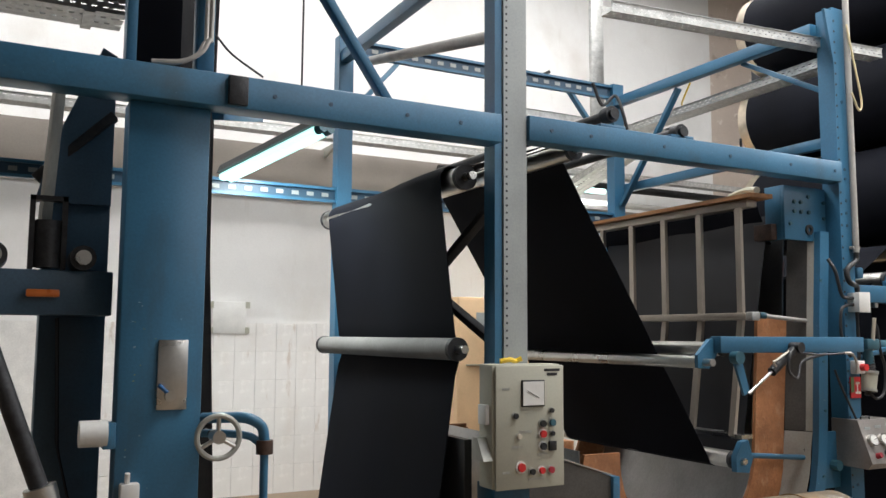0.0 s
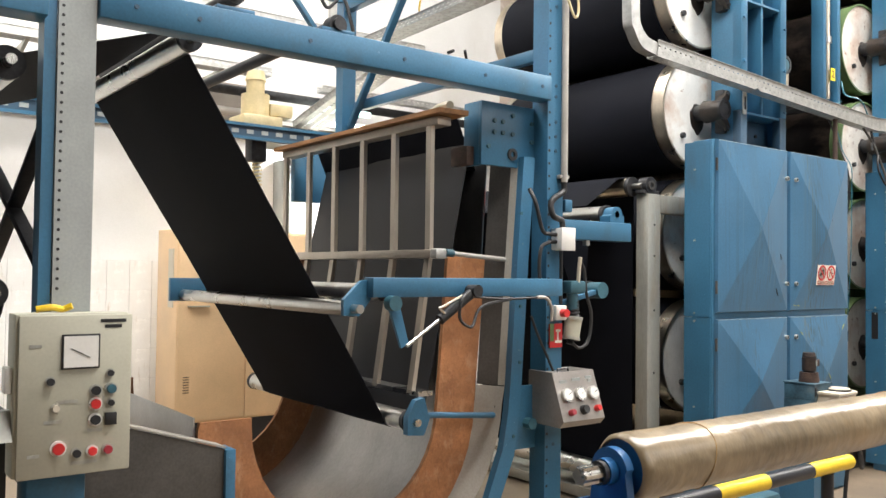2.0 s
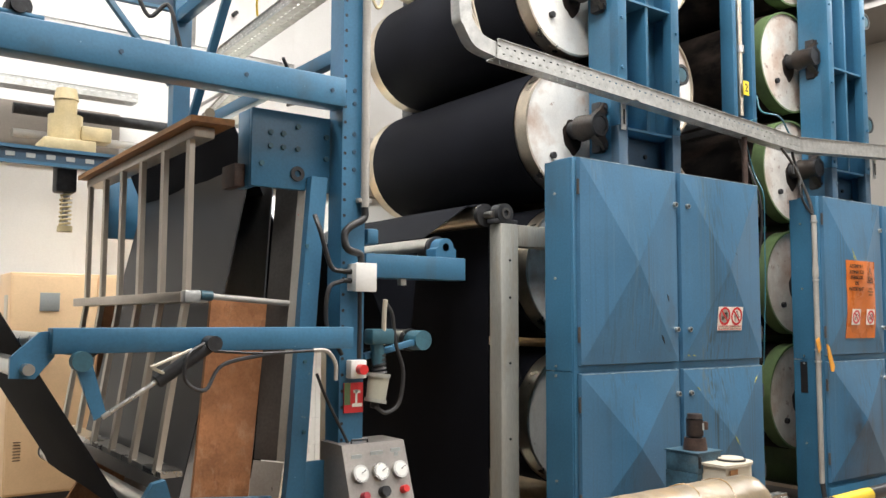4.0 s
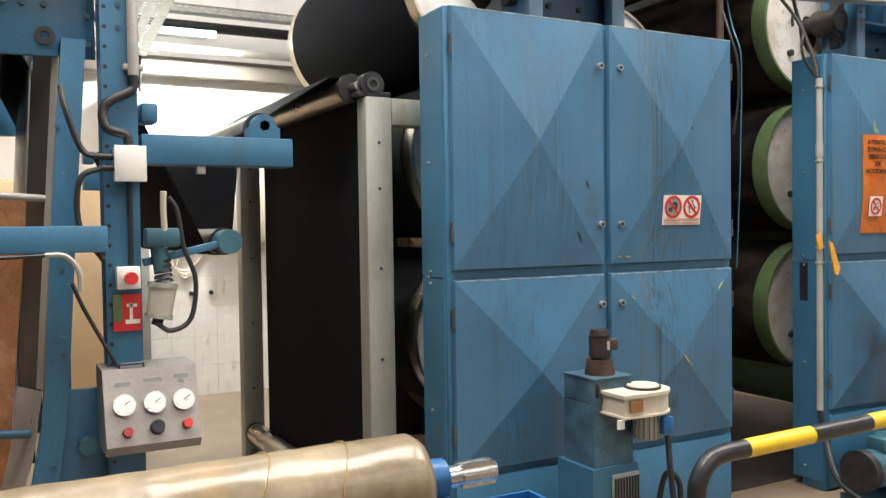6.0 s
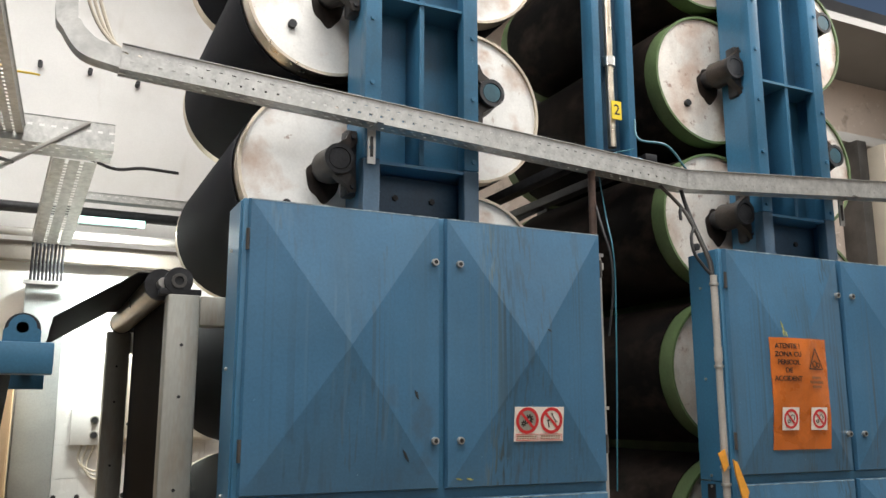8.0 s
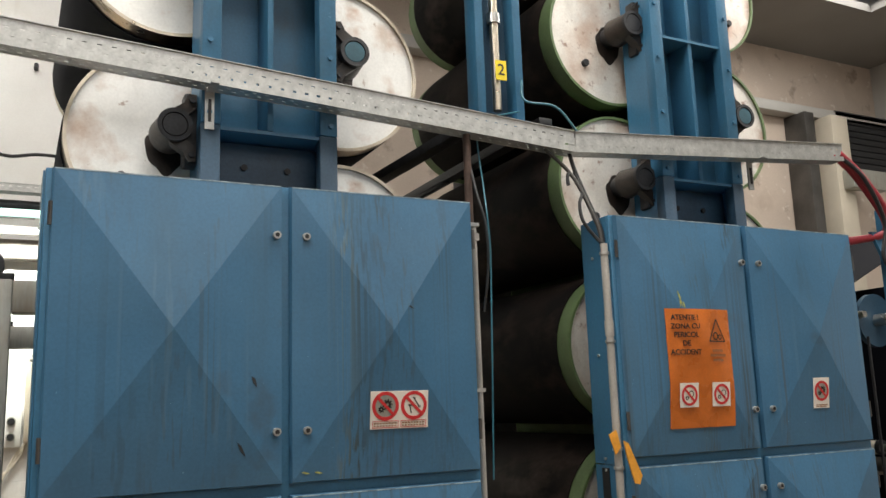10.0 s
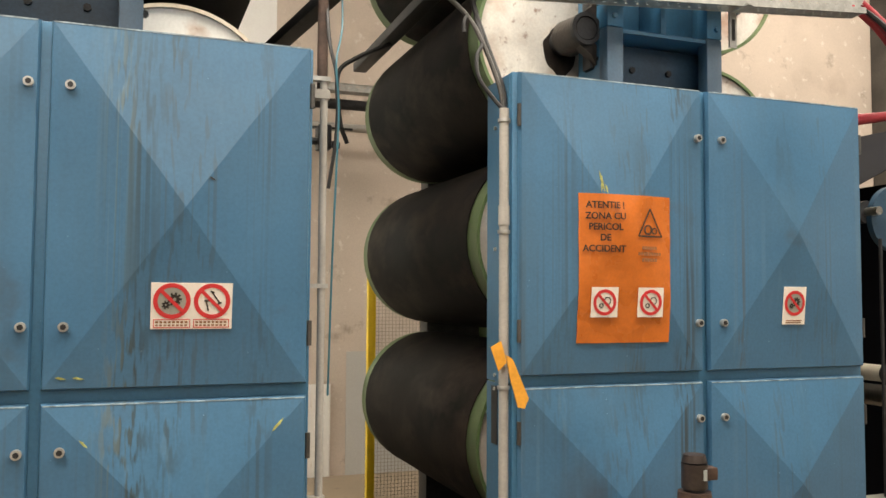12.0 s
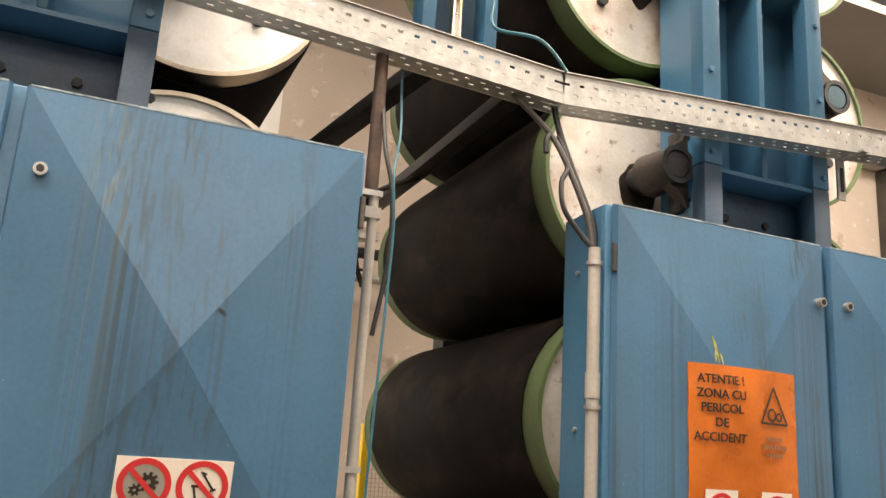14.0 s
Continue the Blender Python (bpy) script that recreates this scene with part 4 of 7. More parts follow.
part("pivot_nut", cyl(B(), (4.60, 3.57, 0.72), (4.60, 3.52, 0.72), 0.032, 8), TEAL, J)
bolt_parts(J, [(4.53, 3.555, z) for z in (1.05, 1.35, 1.85)] + [(4.49, 3.555, z) for z in (0.66,)], TEAL, 0.009, 0.008)
part("slot", box(B(), 4.425, 4.436, 3.63, 3.655, 0.66, 0.82, 0.004), BLACK, J)
part("tie_rod", cyl(B(), (3.98, 3.68, 0.80), (4.43, 3.64, 0.765), 0.016, 12), BLUE, J)
part("end_bracket", prism(B(), [(3.88, 0.71), (3.98, 0.70), (4.015, 0.78), (3.98, 0.89), (3.93, 0.88), (3.88, 0.80)], "y", 3.66, 3.70), BLUE, J)
part("lower_rail", box(B(), 3.97, 4.06, 3.70, 5.5, 0.89, 0.915), STEEL, J)
part("header_bar", box(B(), 4.03, 4.15, 3.70, 5.55, 1.60, 1.645, 0.004), SLAT, J)
part("header_block", box(B(), 4.03, 4.10, 3.645, 3.70, 1.597, 1.65, 0.008), GALV, J)
part("threaded_rod", cyl(B(), (4.08, 3.66, 1.63), (4.50, 3.64, 1.60), 0.013, 10), CONDUIT, J)
part("rod_knob", cyl(B(), (4.10, 3.66, 1.63), (4.15, 3.66, 1.627), 0.021, 12), TEAL, J)
part("top_channel", box(B(), 4.07, 4.16, 3.70, 5.5, 2.30, 2.345, 0.004), SLAT, J)
for i in range(6):
    y = 3.76 + 0.335 * i
    bm = B()
    p, q, r = (4.085, 2.31), (4.085, 1.62), (3.98, 0.90)
    for a, b in ((p, q), (q, r)):
        prism(bm, [(a[0] - 0.012, a[1]), (a[0] + 0.012, a[1]), (b[0] + 0.012, b[1]), (b[0] - 0.012, b[1])], "y", y, y + 0.044)
    part("slat", bm, SLAT, J)
single("wooden_plank", prism(B(), [(4.03, 2.350), (4.22, 2.350), (4.22, 2.378), (4.03, 2.374)], "y", 3.63, 5.55), WOOD, "worn orange-brown wooden plank on the slat frame", "plank")
single("rag_bundle", tube(B(), [(4.12, 3.66, 2.40), (4.17, 3.8, 2.42), (4.2, 3.95, 2.405)], 0.022, 8), BOXGREY, "grey rag lying on the plank end", "rag")
t = thing("bearing_plate", (4.47, 3.62, 2.10), "blue bolted bearing plate fixed to the frame", "plate")
part("plate", box(B(), 4.285, 4.665, 3.60, 3.625, 2.10, 2.44, 0.004), BLUE, t)
part("flange", box(B(), 4.285, 4.32, 3.625, 3.75, 2.10, 2.44, 0.004), BLUE, t)
bolt_parts(t, ([(4.37, 3.60, z) for z in (2.28, 2.34)] + [(4.43, 3.60, z) for z in (2.28, 2.34)] + [(4.5, 3.60, 2.28), (4.5, 3.60, 2.38), (4.33, 3.6, 2.2), (4.64, 3.6, 2.15), (4.64, 3.6, 2.25), (4.64, 3.6, 2.35)]), TEAL)
part("slot_cam", annulus(B(), 4.50, 2.17, 3.60, 0.015, 0.033, 16, 0.01), BLACK, t)
# Dark brown instead of wood colour paints the shadow it sits in.
single("wood_block", box(B(), 4.235, 4.284, 3.66, 3.8, 2.10, 2.2, 0.004), BROWN, "wood block darkened for shadow behind the bearing plate", "block")

# hinged arm with roller bracket and gas cylinder
t = thing("dancer_arm", (4.0, 3.4, 1.30), "blue steel dancer arm with pneumatic cylinder", "arm")
part("arm_beam", box(B(), 3.48, 4.665, 3.37, 3.45, 1.41, 1.50, 0.005), BLUE, t)
part("roller_bracket", prism(B(), [(3.36, 1.33), (3.44, 1.325), (3.50, 1.40), (3.50, 1.49), (3.45, 1.485), (3.36, 1.40)], "y", 3.42, 3.445), BLUE, t)
part("rear_bracket", box(B(), 3.34, 3.64, 5.58, 5.62, 1.32, 1.47, 0.004), BLUE, t)
part("crank", prism(B(), [(3.54, 1.40), (3.60, 1.40), (3.66, 1.20), (3.62, 1.18)], "y", 3.345, 3.362), BLUE, t)
part("crank_pin", cyl(B(), (3.57, 3.37, 1.385), (3.57, 3.32, 1.385), 0.035, 14), TEAL, t)
part("piston_rod", cyl(B(), (3.645, 3.34, 1.19), (3.85, 3.34, 1.32), 0.009, 10), STEEL, t, "bright piston rod")
part("cylinder_barrel", cyl(B(), (3.83, 3.34, 1.305), (4.02, 3.34, 1.43), 0.026, 14), IRON, t)
part("cylinder_pin", cyl(B(), (4.03, 3.38, 1.44), (4.03, 3.30, 1.44), 0.03, 12), IRON, t)
part("hose", tube(B(), [(4.0, 3.33, 1.44), (3.93, 3.30, 1.40), (3.92, 3.30, 1.31), (4.0, 3.31, 1.27), (4.08, 3.34, 1.36), (4.3, 3.36, 1.40)], 0.008, 6), RUBBER, t)
part("hose", tube(B(), [(3.86, 3.33, 1.33), (3.8, 3.3, 1.36), (3.82, 3.30, 1.37), (3.95, 3.32, 1.42)], 0.006, 6), CREAM, t)
part("hose", tube(B(), [(4.47, 3.36, 1.405), (4.53, 3.355, 1.40), (4.57, 3.355, 1.35), (4.575, 3.36, 1.28)], 0.009, 6), CONDUIT, t)
part("hose", tube(B(), [(4.05, 3.36, 1.41), (4.25, 3.355, 1.398), (4.47, 3.36, 1.404)], 0.006, 6), RUBBER, t)

# side shield between post and trough
t = thing("side_bin", (2.6, 4.4, 0), "dark steel side bin with a blue edge", "bin")
part("side_sheet", prism(B(), [(2.30, 0.957), (2.89, 0.770), (2.89, 0.30), (2.4, 0.25), (2.30, 0.6)], "y", 3.58, 3.60), DARKSTEEL, t)
part("top_flange", prism(B(), [(2.30, 0.962), (2.89, 0.775), (2.89, 0.782), (2.30, 0.969)], "y", 3.575, 3.68), GREYPLATE, t, "grey folded top flange")
part("back_plate", prism(B(), [(2.80, 0.20), (3.06, 0.20), (3.06, 0.79)] + arc((3.03, 0.80), 0.03, 0, 90, 5) + arc((2.83, 0.80), 0.03, 90, 180, 5), "y", 5.50, 5.52), BLACK, t, "black rounded back plate")
part("blue_edge", box(B(), 2.885, 2.93, 3.56, 3.68, 0.0, 0.77, 0.004), BLUE, t)
part("back_sheet", box(B(), 2.02, 2.06, 3.60, 4.15, 0.6, 1.0), BLACK, t)

# ---- pillar fittings ----
t = thing("gauge_panel", (4.8, 3.42, 0.70), "stainless gauge panel with three dials and knobs", "gauge panel")
part("case", prism(B(), [(3.60, 1.0), (3.42, 1.0), (3.33, 0.75), (3.36, 0.715), (3.60, 0.72)], "x", 4.64, 4.955), GAUGESTEEL, t)


def on_panel(u, v, lift=0.0):
    n = Vector((0, -0.25, 0.09)).normalized()
    return Vector((4.64 + 0.315 * u, 3.42 - 0.09 * v, 1.0 - 0.25 * v)) + n * lift, n


for u in (0.2, 0.52, 0.83):
    p, n = on_panel(u, 0.48)
    g = part("gauge", cyl(B(), p, p + n * 0.02, 0.037, 24), STEEL, t, "round pressure gauge")
    part("dial", cyl(B(), p + n * 0.0202, p + n * 0.022, 0.029, 24), WHITE, g, "white dial")
    part("needle", cyl(B(), p + n * 0.0235, p + n * 0.0235 + Vector((0.018, -0.006, 0.014)), 0.0016, 5), INK, g)
for u, v, r, c, lab in ((0.22, 0.83, 0.018, REDHOSE, "dark red knob"), (0.53, 0.80, 0.026, IRON, "black valve knob"), (0.85, 0.80, 0.018, RED, "red knob")):
    p, n = on_panel(u, v)
    part("knob", cyl(B(), p, p + n * 0.03, r, 16, r * 0.85), c, t, lab)
for u, v, w in ((0.2, 0.2, 0.05), (0.52, 0.17, 0.06), (0.83, 0.15, 0.05), (0.83, 0.22, 0.02)):
    p, n = on_panel(u, v, 0.001)
    part("label_plate", box(B(), p.x - w / 2, p.x + w / 2, p.y - 0.002, p.y + 0.001, p.z - 0.008, p.z + 0.008), GREYPAINT, t)
part("handle", tube(B(), [(4.70, 3.44, 1.0), (4.70, 3.44, 1.015), (4.78, 3.44, 1.015), (4.78, 3.44, 1.0)], 0.005, 6, 0), BLACK, t)

t = thing("emergency_button", (4.74, 3.46, 1.28), "white box with red emergency stop button", "button box")
part("case", box(B(), 4.70, 4.78, 3.45, 3.498, 1.275, 1.355, 0.006), WHITE, t)
part("button", cyl(B(), (4.745, 3.45, 1.315), (4.745, 3.415, 1.315), 0.022, 18), RED, t, "red mushroom button")
t = thing("direction_sign", (4.74, 3.49, 1.13), "small green and red arrow sign", "sign")
part("board", box(B(), 4.69, 4.785, 3.490, 3.4985, 1.125, 1.255), REDINK, t)
part("green_field", box(B(), 4.69, 4.72, 3.488, 3.4895, 1.16, 1.255), GREEN, t, "green field")
part("arrow", box(box(B(), 4.73, 4.78, 3.488, 3.4895, 1.15, 1.165), 4.745, 4.755, 3.4878, 3.4894, 1.165, 1.225), PAPER, t)
part("arrow", box(B(), 4.735, 4.77, 3.4878, 3.4894, 1.21, 1.222), PAPER, t)
t = thing("junction_box", (4.76, 3.44, 1.66), "white plastic junction box on the pillar", "junction box")
part("case", box(B(), 4.70, 4.80, 3.42, 3.498, 1.655, 1.775, 0.006), WHITE, t)
part("lid", box(B(), 4.697, 4.803, 3.412, 3.42, 1.652, 1.778, 0.003), WHITE, t)
part("gland", cyl(B(), (4.75, 3.46, 1.775), (4.75, 3.46, 1.80), 0.016, 12), RUBBER, t)
part("gland", cyl(B(), (4.70, 3.46, 1.74), (4.66, 3.46, 1.74), 0.012, 12), RUBBER, t)
part("gland", cyl(B(), (4.70, 3.46, 1.70), (4.66, 3.46, 1.70), 0.012, 12), RUBBER, t)
t = thing("pillar_conduit", (4.77, 3.47, 1.79), "grey conduit pipe running up the blue pillar", "conduit")
part("pipe", cyl(B(), (4.775, 3.475, 2.03), (4.775, 3.475, 4.6), 0.019, 14), CONDUIT, t)
part("clip", box(B(), 4.74, 4.81, 3.47, 3.498, 2.05, 2.07, 0.003), CONDUIT, t)
part("elbow", tube(B(), [(4.775, 3.475, 2.03), (4.77, 3.475, 1.98), (4.70, 3.47, 1.94), (4.67, 3.47, 1.90), (4.68, 3.46, 1.84), (4.74, 3.46, 1.82), (4.75, 3.46, 1.80)], 0.017, 10), RUBBER, t)
part("cable", tube(B(), [(4.66, 3.46, 1.74), (4.60, 3.46, 1.76), (4.55, 3.46, 1.90), (4.54, 3.50, 1.98)], 0.011, 8), RUBBER, t)
part("cable", tube(B(), [(4.66, 3.46, 1.70), (4.59, 3.46, 1.66), (4.585, 3.46, 1.5), (4.66, 3.46, 1.38)], 0.010, 8), RUBBER, t)
part("cable", tube(B(), [(4.75, 3.47, 1.655), (4.752, 3.47, 1.5), (4.75, 3.47, 1.36)], 0.010, 8), RUBBER, t)
part("cable", tube(B(), [(4.56, 3.50, 1.3), (4.60, 3.49, 1.2), (4.7, 3.47, 1.0)], 0.007, 8), RUBBER, t)
single("red_limit_switch", box(B(), 4.52, 4.56, 3.62, 3.68, 1.86, 2.0, 0.006), RED, "red limit switch on the trough frame", "switch")
t = thing("air_regulator", (4.9, 3.48, 1.12), "air filter regulator with a steel bowl and hose", "regulator")
part("body", box(B(), 4.80, 4.92, 3.44, 3.52, 1.42, 1.49, 0.012), TEAL, t)
part("valve_head", cyl(B(), (4.86, 3.48, 1.33), (4.845, 3.48, 1.44), 0.03, 16), TEAL, t)
for i in range(5):
    part("bellows_ring", cyl(B(), (4.862, 3.48, 1.292 + 0.018 * i), (4.86, 3.48, 1.304 + 0.018 * i), 0.037 - 0.002 * i, 16, 0.03), BLACK, t)
part("bowl", cyl(B(), (4.845, 3.48, 1.18), (4.86, 3.48, 1.275), 0.044, 20, 0.048), BOXGREY, t, "pale grey filter bowl")
part("bowl_collar", cyl(B(), (4.858, 3.48, 1.275), (4.86, 3.48, 1.292), 0.053, 20), GREYMETAL, t)
part("lower_collar", cyl(B(), (4.842, 3.48, 1.165), (4.845, 3.48, 1.18), 0.05, 20), GREYMETAL, t)
part("bowl_tip", cyl(B(), (4.835, 3.48, 1.14), (4.842, 3.48, 1.165), 0.02, 16), IRON, t)
part("hose", tube(B(), [(4.83, 3.46, 1.15), (4.88, 3.45, 1.12), (4.95, 3.45, 1.16), (4.97, 3.45, 1.3), (4.93, 3.45, 1.42), (4.91, 3.45, 1.55), (4.88, 3.45, 1.60)], 0.009, 8), RUBBER, t)
part("pipe", tube(B(), [(4.87, 3.46, 1.42), (4.86, 3.44, 1.55), (4.86, 3.43, 1.62)], 0.011, 8), CREAM, t)
for y, yb in ((3.50, 3.60), (5.55, 5.65)):
    t = thing("support_arm", (5.08, y, 1.72), "blue channel support arm with a bearing", "arm")
    part("beam", box(B(), 4.80, 5.365, y, yb, 1.72, 1.83, 0.006), BLUE, t)
    part("bearing", prism(B(), [(5.20, 1.832), (5.32, 1.832), (5.32, 1.87)] + arc((5.26, 1.88), 0.045, 0, 180, 8) + [(5.20, 1.87)], "y", y + 0.02, yb), BLUE, t)
    part("stop", box(B(), 5.0, 5.03, y + 0.02, y + 0.05, 1.69, 1.72), GALV, t)
    part("block", box(B(), 4.80, 4.86, y - 0.01, yb, 1.87, 1.94, 0.01), BLUE, t)
roller("guide_roller", (5.26, 3.62, 1.88), (5.26, 5.53, 1.88), 0.055, STEEL, "steel guide roller on the support arms")
roller("guide_roller", (5.11, 3.62, 1.435), (5.11, 5.53, 1.435), 0.05, STEEL, "lower steel guide roller beside the pillar")
t = thing("lower_arm", (4.9, 3.52, 1.4), "short blue arm carrying a teal roller end cap", "arm")
strut((4.80, 3.52, 1.365), (5.11, 3.52, 1.435), 0.04, t, BLUE, "arm_bar")
part("end_cap", cyl(B(), (5.11, 3.49, 1.435), (5.11, 3.59, 1.435), 0.046, 18), TEAL, t, "teal end cap")

# ---- entry frame before the cylinders ----
for y0, y1, ex in ((3.70, 3.80, 0.0), (5.46, 5.56, -0.085)):
    t = thing("entry_post", (5.85, y0, 0), "grey brushed steel post frame beside the cylinders", "post")
    part("upright", box(B(), 5.76 + ex, 5.885 + ex, y0, y1, 0, 2.05, 0.008), GREYMETAL, t)
    part("top_bar", box(B(), 5.885 + ex, 6.35, y0 + 0.002, y1 - 0.002, 1.93, 2.048, 0.006), GREYMETAL, t)
    part("bearing", cyl(B(), (5.80, y0 + 0.01, 2.105), (5.80, y1 - 0.02, 2.105), 0.055, 22), IRON, t)
    part("bearing_ring", annulus(B(), 5.80, 2.105, y0 + 0.01, 0.018, 0.030, 20, 0.008), DARKSTEEL, t)
    part("bearing_foot", box(B(), 5.73, 5.89, y0 + 0.015, y1 - 0.015, 2.05, 2.075, 0.004), IRON, t)
    bolt_parts(t, [(5.82 + ex, y0, z) for z in (0.5, 0.9, 1.3, 1.65, 1.85)], IRON, 0.007, 0.005)
roller("guide_roller", (5.745, 3.84, 2.10), (5.745, 5.44, 2.10), 0.06, BAND, "brass-toned steel roller at the cylinder entry")
roller("guide_roller", (5.74, 3.84, 0.22), (5.74, 5.44, 0.22), 0.06, STEEL, "steel roller low at the cylinder entry")
single("entry_sill", box(B(), 5.68, 5.98, 3.82, 5.44, 0.02, 0.09, 0.004), GREYMETAL, "grey steel sill below the entry cloth", "sill")

# ---- drying cylinders ----
R, STEP, OFF = 0.388, 0.845, 2.34
LX, RXC = 6.415, 7.165
CY0, CY1 = 3.80, 5.55


def can(x, z, side, shell_mat, end_mat, label):
    t = thing("drying_cylinder", (x, 4.67, z - R), label, "drying cylinder", "stacked drying cylinders")
    part("shell", cyl(B(), (x, CY0, z), (x, CY1, z), R, 64, caps=False), shell_mat, t)
    for y, s in ((CY0 + 0.012, 1), (CY1 - 0.012, -1)):
        part("end_plate", cyl(B(), (x, y, z), (x, y + 0.01 * s, z), R - 0.004, 56), end_mat, t, "pale stained end plate")
        part("rim", ribbon(B(), arc((x, z), R - 0.012, 0, 360, 56), arc((x, z), R + 0.002, 0, 360, 56), "y", y - 0.014 * s, y + 0.002 * s), shell_mat, t)
    part("journal", cyl(B(), (x, 3.66, z), (x, CY0 + 0.02, z), 0.055, 20), IRON, t)
    hb = part("bearing_housing", cyl(B(), (x, 3.60, z), (x, 3.74, z), 0.064, 28, 0.078), GREASE, t, "grimy greased bearing housing")
    part("housing_ring", ribbon(B(), arc((x, z), 0.050, 0, 360, 28), arc((x, z), 0.067, 0, 360, 28), "y", 3.585, 3.605), IRON, hb)
    for s in (-1, 1):
        lug = [(x - side * 0.03, z + s * 0.055), (x + side * 0.045, z + s * 0.045), (x + side * 0.085, z + s * 0.085), (x + side * 0.085, z + s * 0.135), (x + side * 0.055, z + s * 0.14), (x + side * 0.035, z + s * 0.10)]
        part("lug", prism(B(), lug, "y", 3.61, 3.66), GREASE, hb)
        bolt_parts(hb, [(x + side * 0.066, 3.61, z + s * 0.112)], IRON, 0.012, 0.012)
    drip = [(x + r * math.cos(a), z - 0.015 + (1.6 if math.sin(a) < 0 else 1.0) * r * math.sin(a)) for a, r in ((math.pi * k / 20, 0.080 + 0.004 * math.sin(math.pi * k / 5 + side) + 0.003 * math.sin(math.pi * k * 0.35)) for k in range(40))]
    part("grease_stain", prism(B(), drip, "y", CY0 + 0.0105, CY0 + 0.0125), GREASE, t, "dark grease run under the bearing")
    part("bearing_cap", cyl(B(), (x, 3.588, z), (x, 3.60, z), 0.046, 24, 0.049), IRON if side > 0 else TEAL, hb, "round bearing cap")
    part("bracket", box(B(), min(x + side * 0.04, x + side * 0.12), max(x + side * 0.04, x + side * 0.12), 3.63, 3.70, z - 0.15, z + 0.15, 0.01), IRON, t)
    part("plug", cyl(B(), (x - side * 0.17, CY0 + 0.012, z - 0.17), (x - side * 0.17, CY0 - 0.01, z - 0.17), 0.02, 10), IRON, t)
    return t


for k, (shell, end, lab) in enumerate(((BAND, CANEND, "black cloth-wrapped drying cylinder with bright steel end"), (GREEN, RUSTEND, "green-banded drying cylinder with rust-stained end"))):
    dx = 2.325 * k
    left = [0.97 + STEP * i for i in range(5)]
    right = [0.5475 + STEP * i for i in range(6)]
    a = can(LX + dx, left[0], 1, shell, end, lab)
    for z in left[1:]:
        copy_thing(a, pose(LX + dx, 4.67, z - R))
    b = can(RXC + dx, right[0], -1, shell, end, lab)
    for z in right[1:]:
        copy_thing(b, pose(RXC + dx, 4.67, z - R))
    # cloth threaded up the stack
    FR = R + 0.004
    seq = [(RXC + dx, right[0], 1)]
    for i in range(5):
        seq += [(LX + dx, left[i], -1), (RXC + dx, right[i + 1], 1)]
    path, a_in = [], -90.0
    for (x0, z0, s), (x1, z1, _) in zip(seq, seq[1:]):
        d = math.hypot(x1 - x0, z1 - z0)
        tau = math.degrees(math.atan2(z1 - z0, x1 - x0)) + s * math.degrees(math.asin(2 * FR / d))
        a_out = tau - s * 90
        while s > 0 and a_out < a_in:
            a_out += 360
        while s < 0 and a_out > a_in:
            a_out -= 360
        path += arc((x0, z0), FR, a_in, a_out, 26)
        a_in = tau + s * 90
    path += arc((seq[-1][0], seq[-1][1]), FR, a_in % 360 - 360, 90, 20)
    cloth("drying_cloth", path, CY0 + 0.10, CY1 - 0.10, "black cloth threaded round the stacked drying cylinders", CANFABRIC if k else FABRIC, 0.002, 6, 40 + k)

# upright machine frames between the columns of cylinders
for k in range(2):
    dx = 2.295 * k
    x0, x1, xm = 6.50 + dx, 7.055 + dx, 6.7775 + dx
    t = thing("cylinder_frame", (xm, 3.6, 0), "blue welded upright frame with recessed web panels", "frame")
    for a, b in ((x0, x0 + 0.075), (x1 - 0.075, x1)):
        part("flange", box(B(), a, b, 3.52, 3.585, 2.66, 5.6, 0.004), BLUE, t)
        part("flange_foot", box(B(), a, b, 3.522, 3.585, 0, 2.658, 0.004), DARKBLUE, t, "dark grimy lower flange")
        c = a + 0.004 if a == x0 else b - 0.016
        part("side_web", box(B(), c, c + 0.012, 3.585, 3.76, 0, 5.6), BLUE, t)
    part("rib", box(B(), xm - 0.012, xm + 0.012, 3.54, 3.70, 2.66, 5.6, 0.002), BLUE, t)
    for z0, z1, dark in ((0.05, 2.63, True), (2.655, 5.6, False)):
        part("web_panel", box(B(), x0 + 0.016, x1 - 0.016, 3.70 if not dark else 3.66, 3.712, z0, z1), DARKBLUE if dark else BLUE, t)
    for z in (2.64, 3.42, 4.27):
        part("shelf", box(B(), x0 + 0.016, x1 - 0.016, 3.53, 3.70, z, z + 0.014), BLUE, t)
    bolt_parts(t, [(x0 + 0.2 + 0.18 * i, 3.66, 2.53) for i in range(3)], IRON, 0.014)
    bolt_parts(t, [(x, 3.52, z) for x in (x0 + 0.03, x1 - 0.03) for z in (2.7, 3.0, 3.3, 3.6, 3.9, 4.2)], BLUE, 0.011)
    t = thing("rear_cylinder_frame", (xm, 5.7, 0), "dark upright frame behind the cylinders", "frame")
    for a, b in ((x0, x0 + 0.06), (x1 - 0.06, x1)):
        part("flange", box(B(), a, b, 5.66, 5.80, 0, 5.6, 0.004), IRON, t)
    part("web_panel", box(B(), x0 + 0.06, x1 - 0.06, 5.70, 5.712, 0, 5.6), IRON, t)

# guide rail with the number plate between the stacks
t = thing("lift_guide", (7.94, 3.7, 2.88), "blue double guide rail with a piston rod and number", "guide rail")
for a in (7.815, 8.03):
    part("rail", box(B(), a, a + 0.045, 3.66, 3.76, 2.90, 5.6, 0.003), BLUE, t)
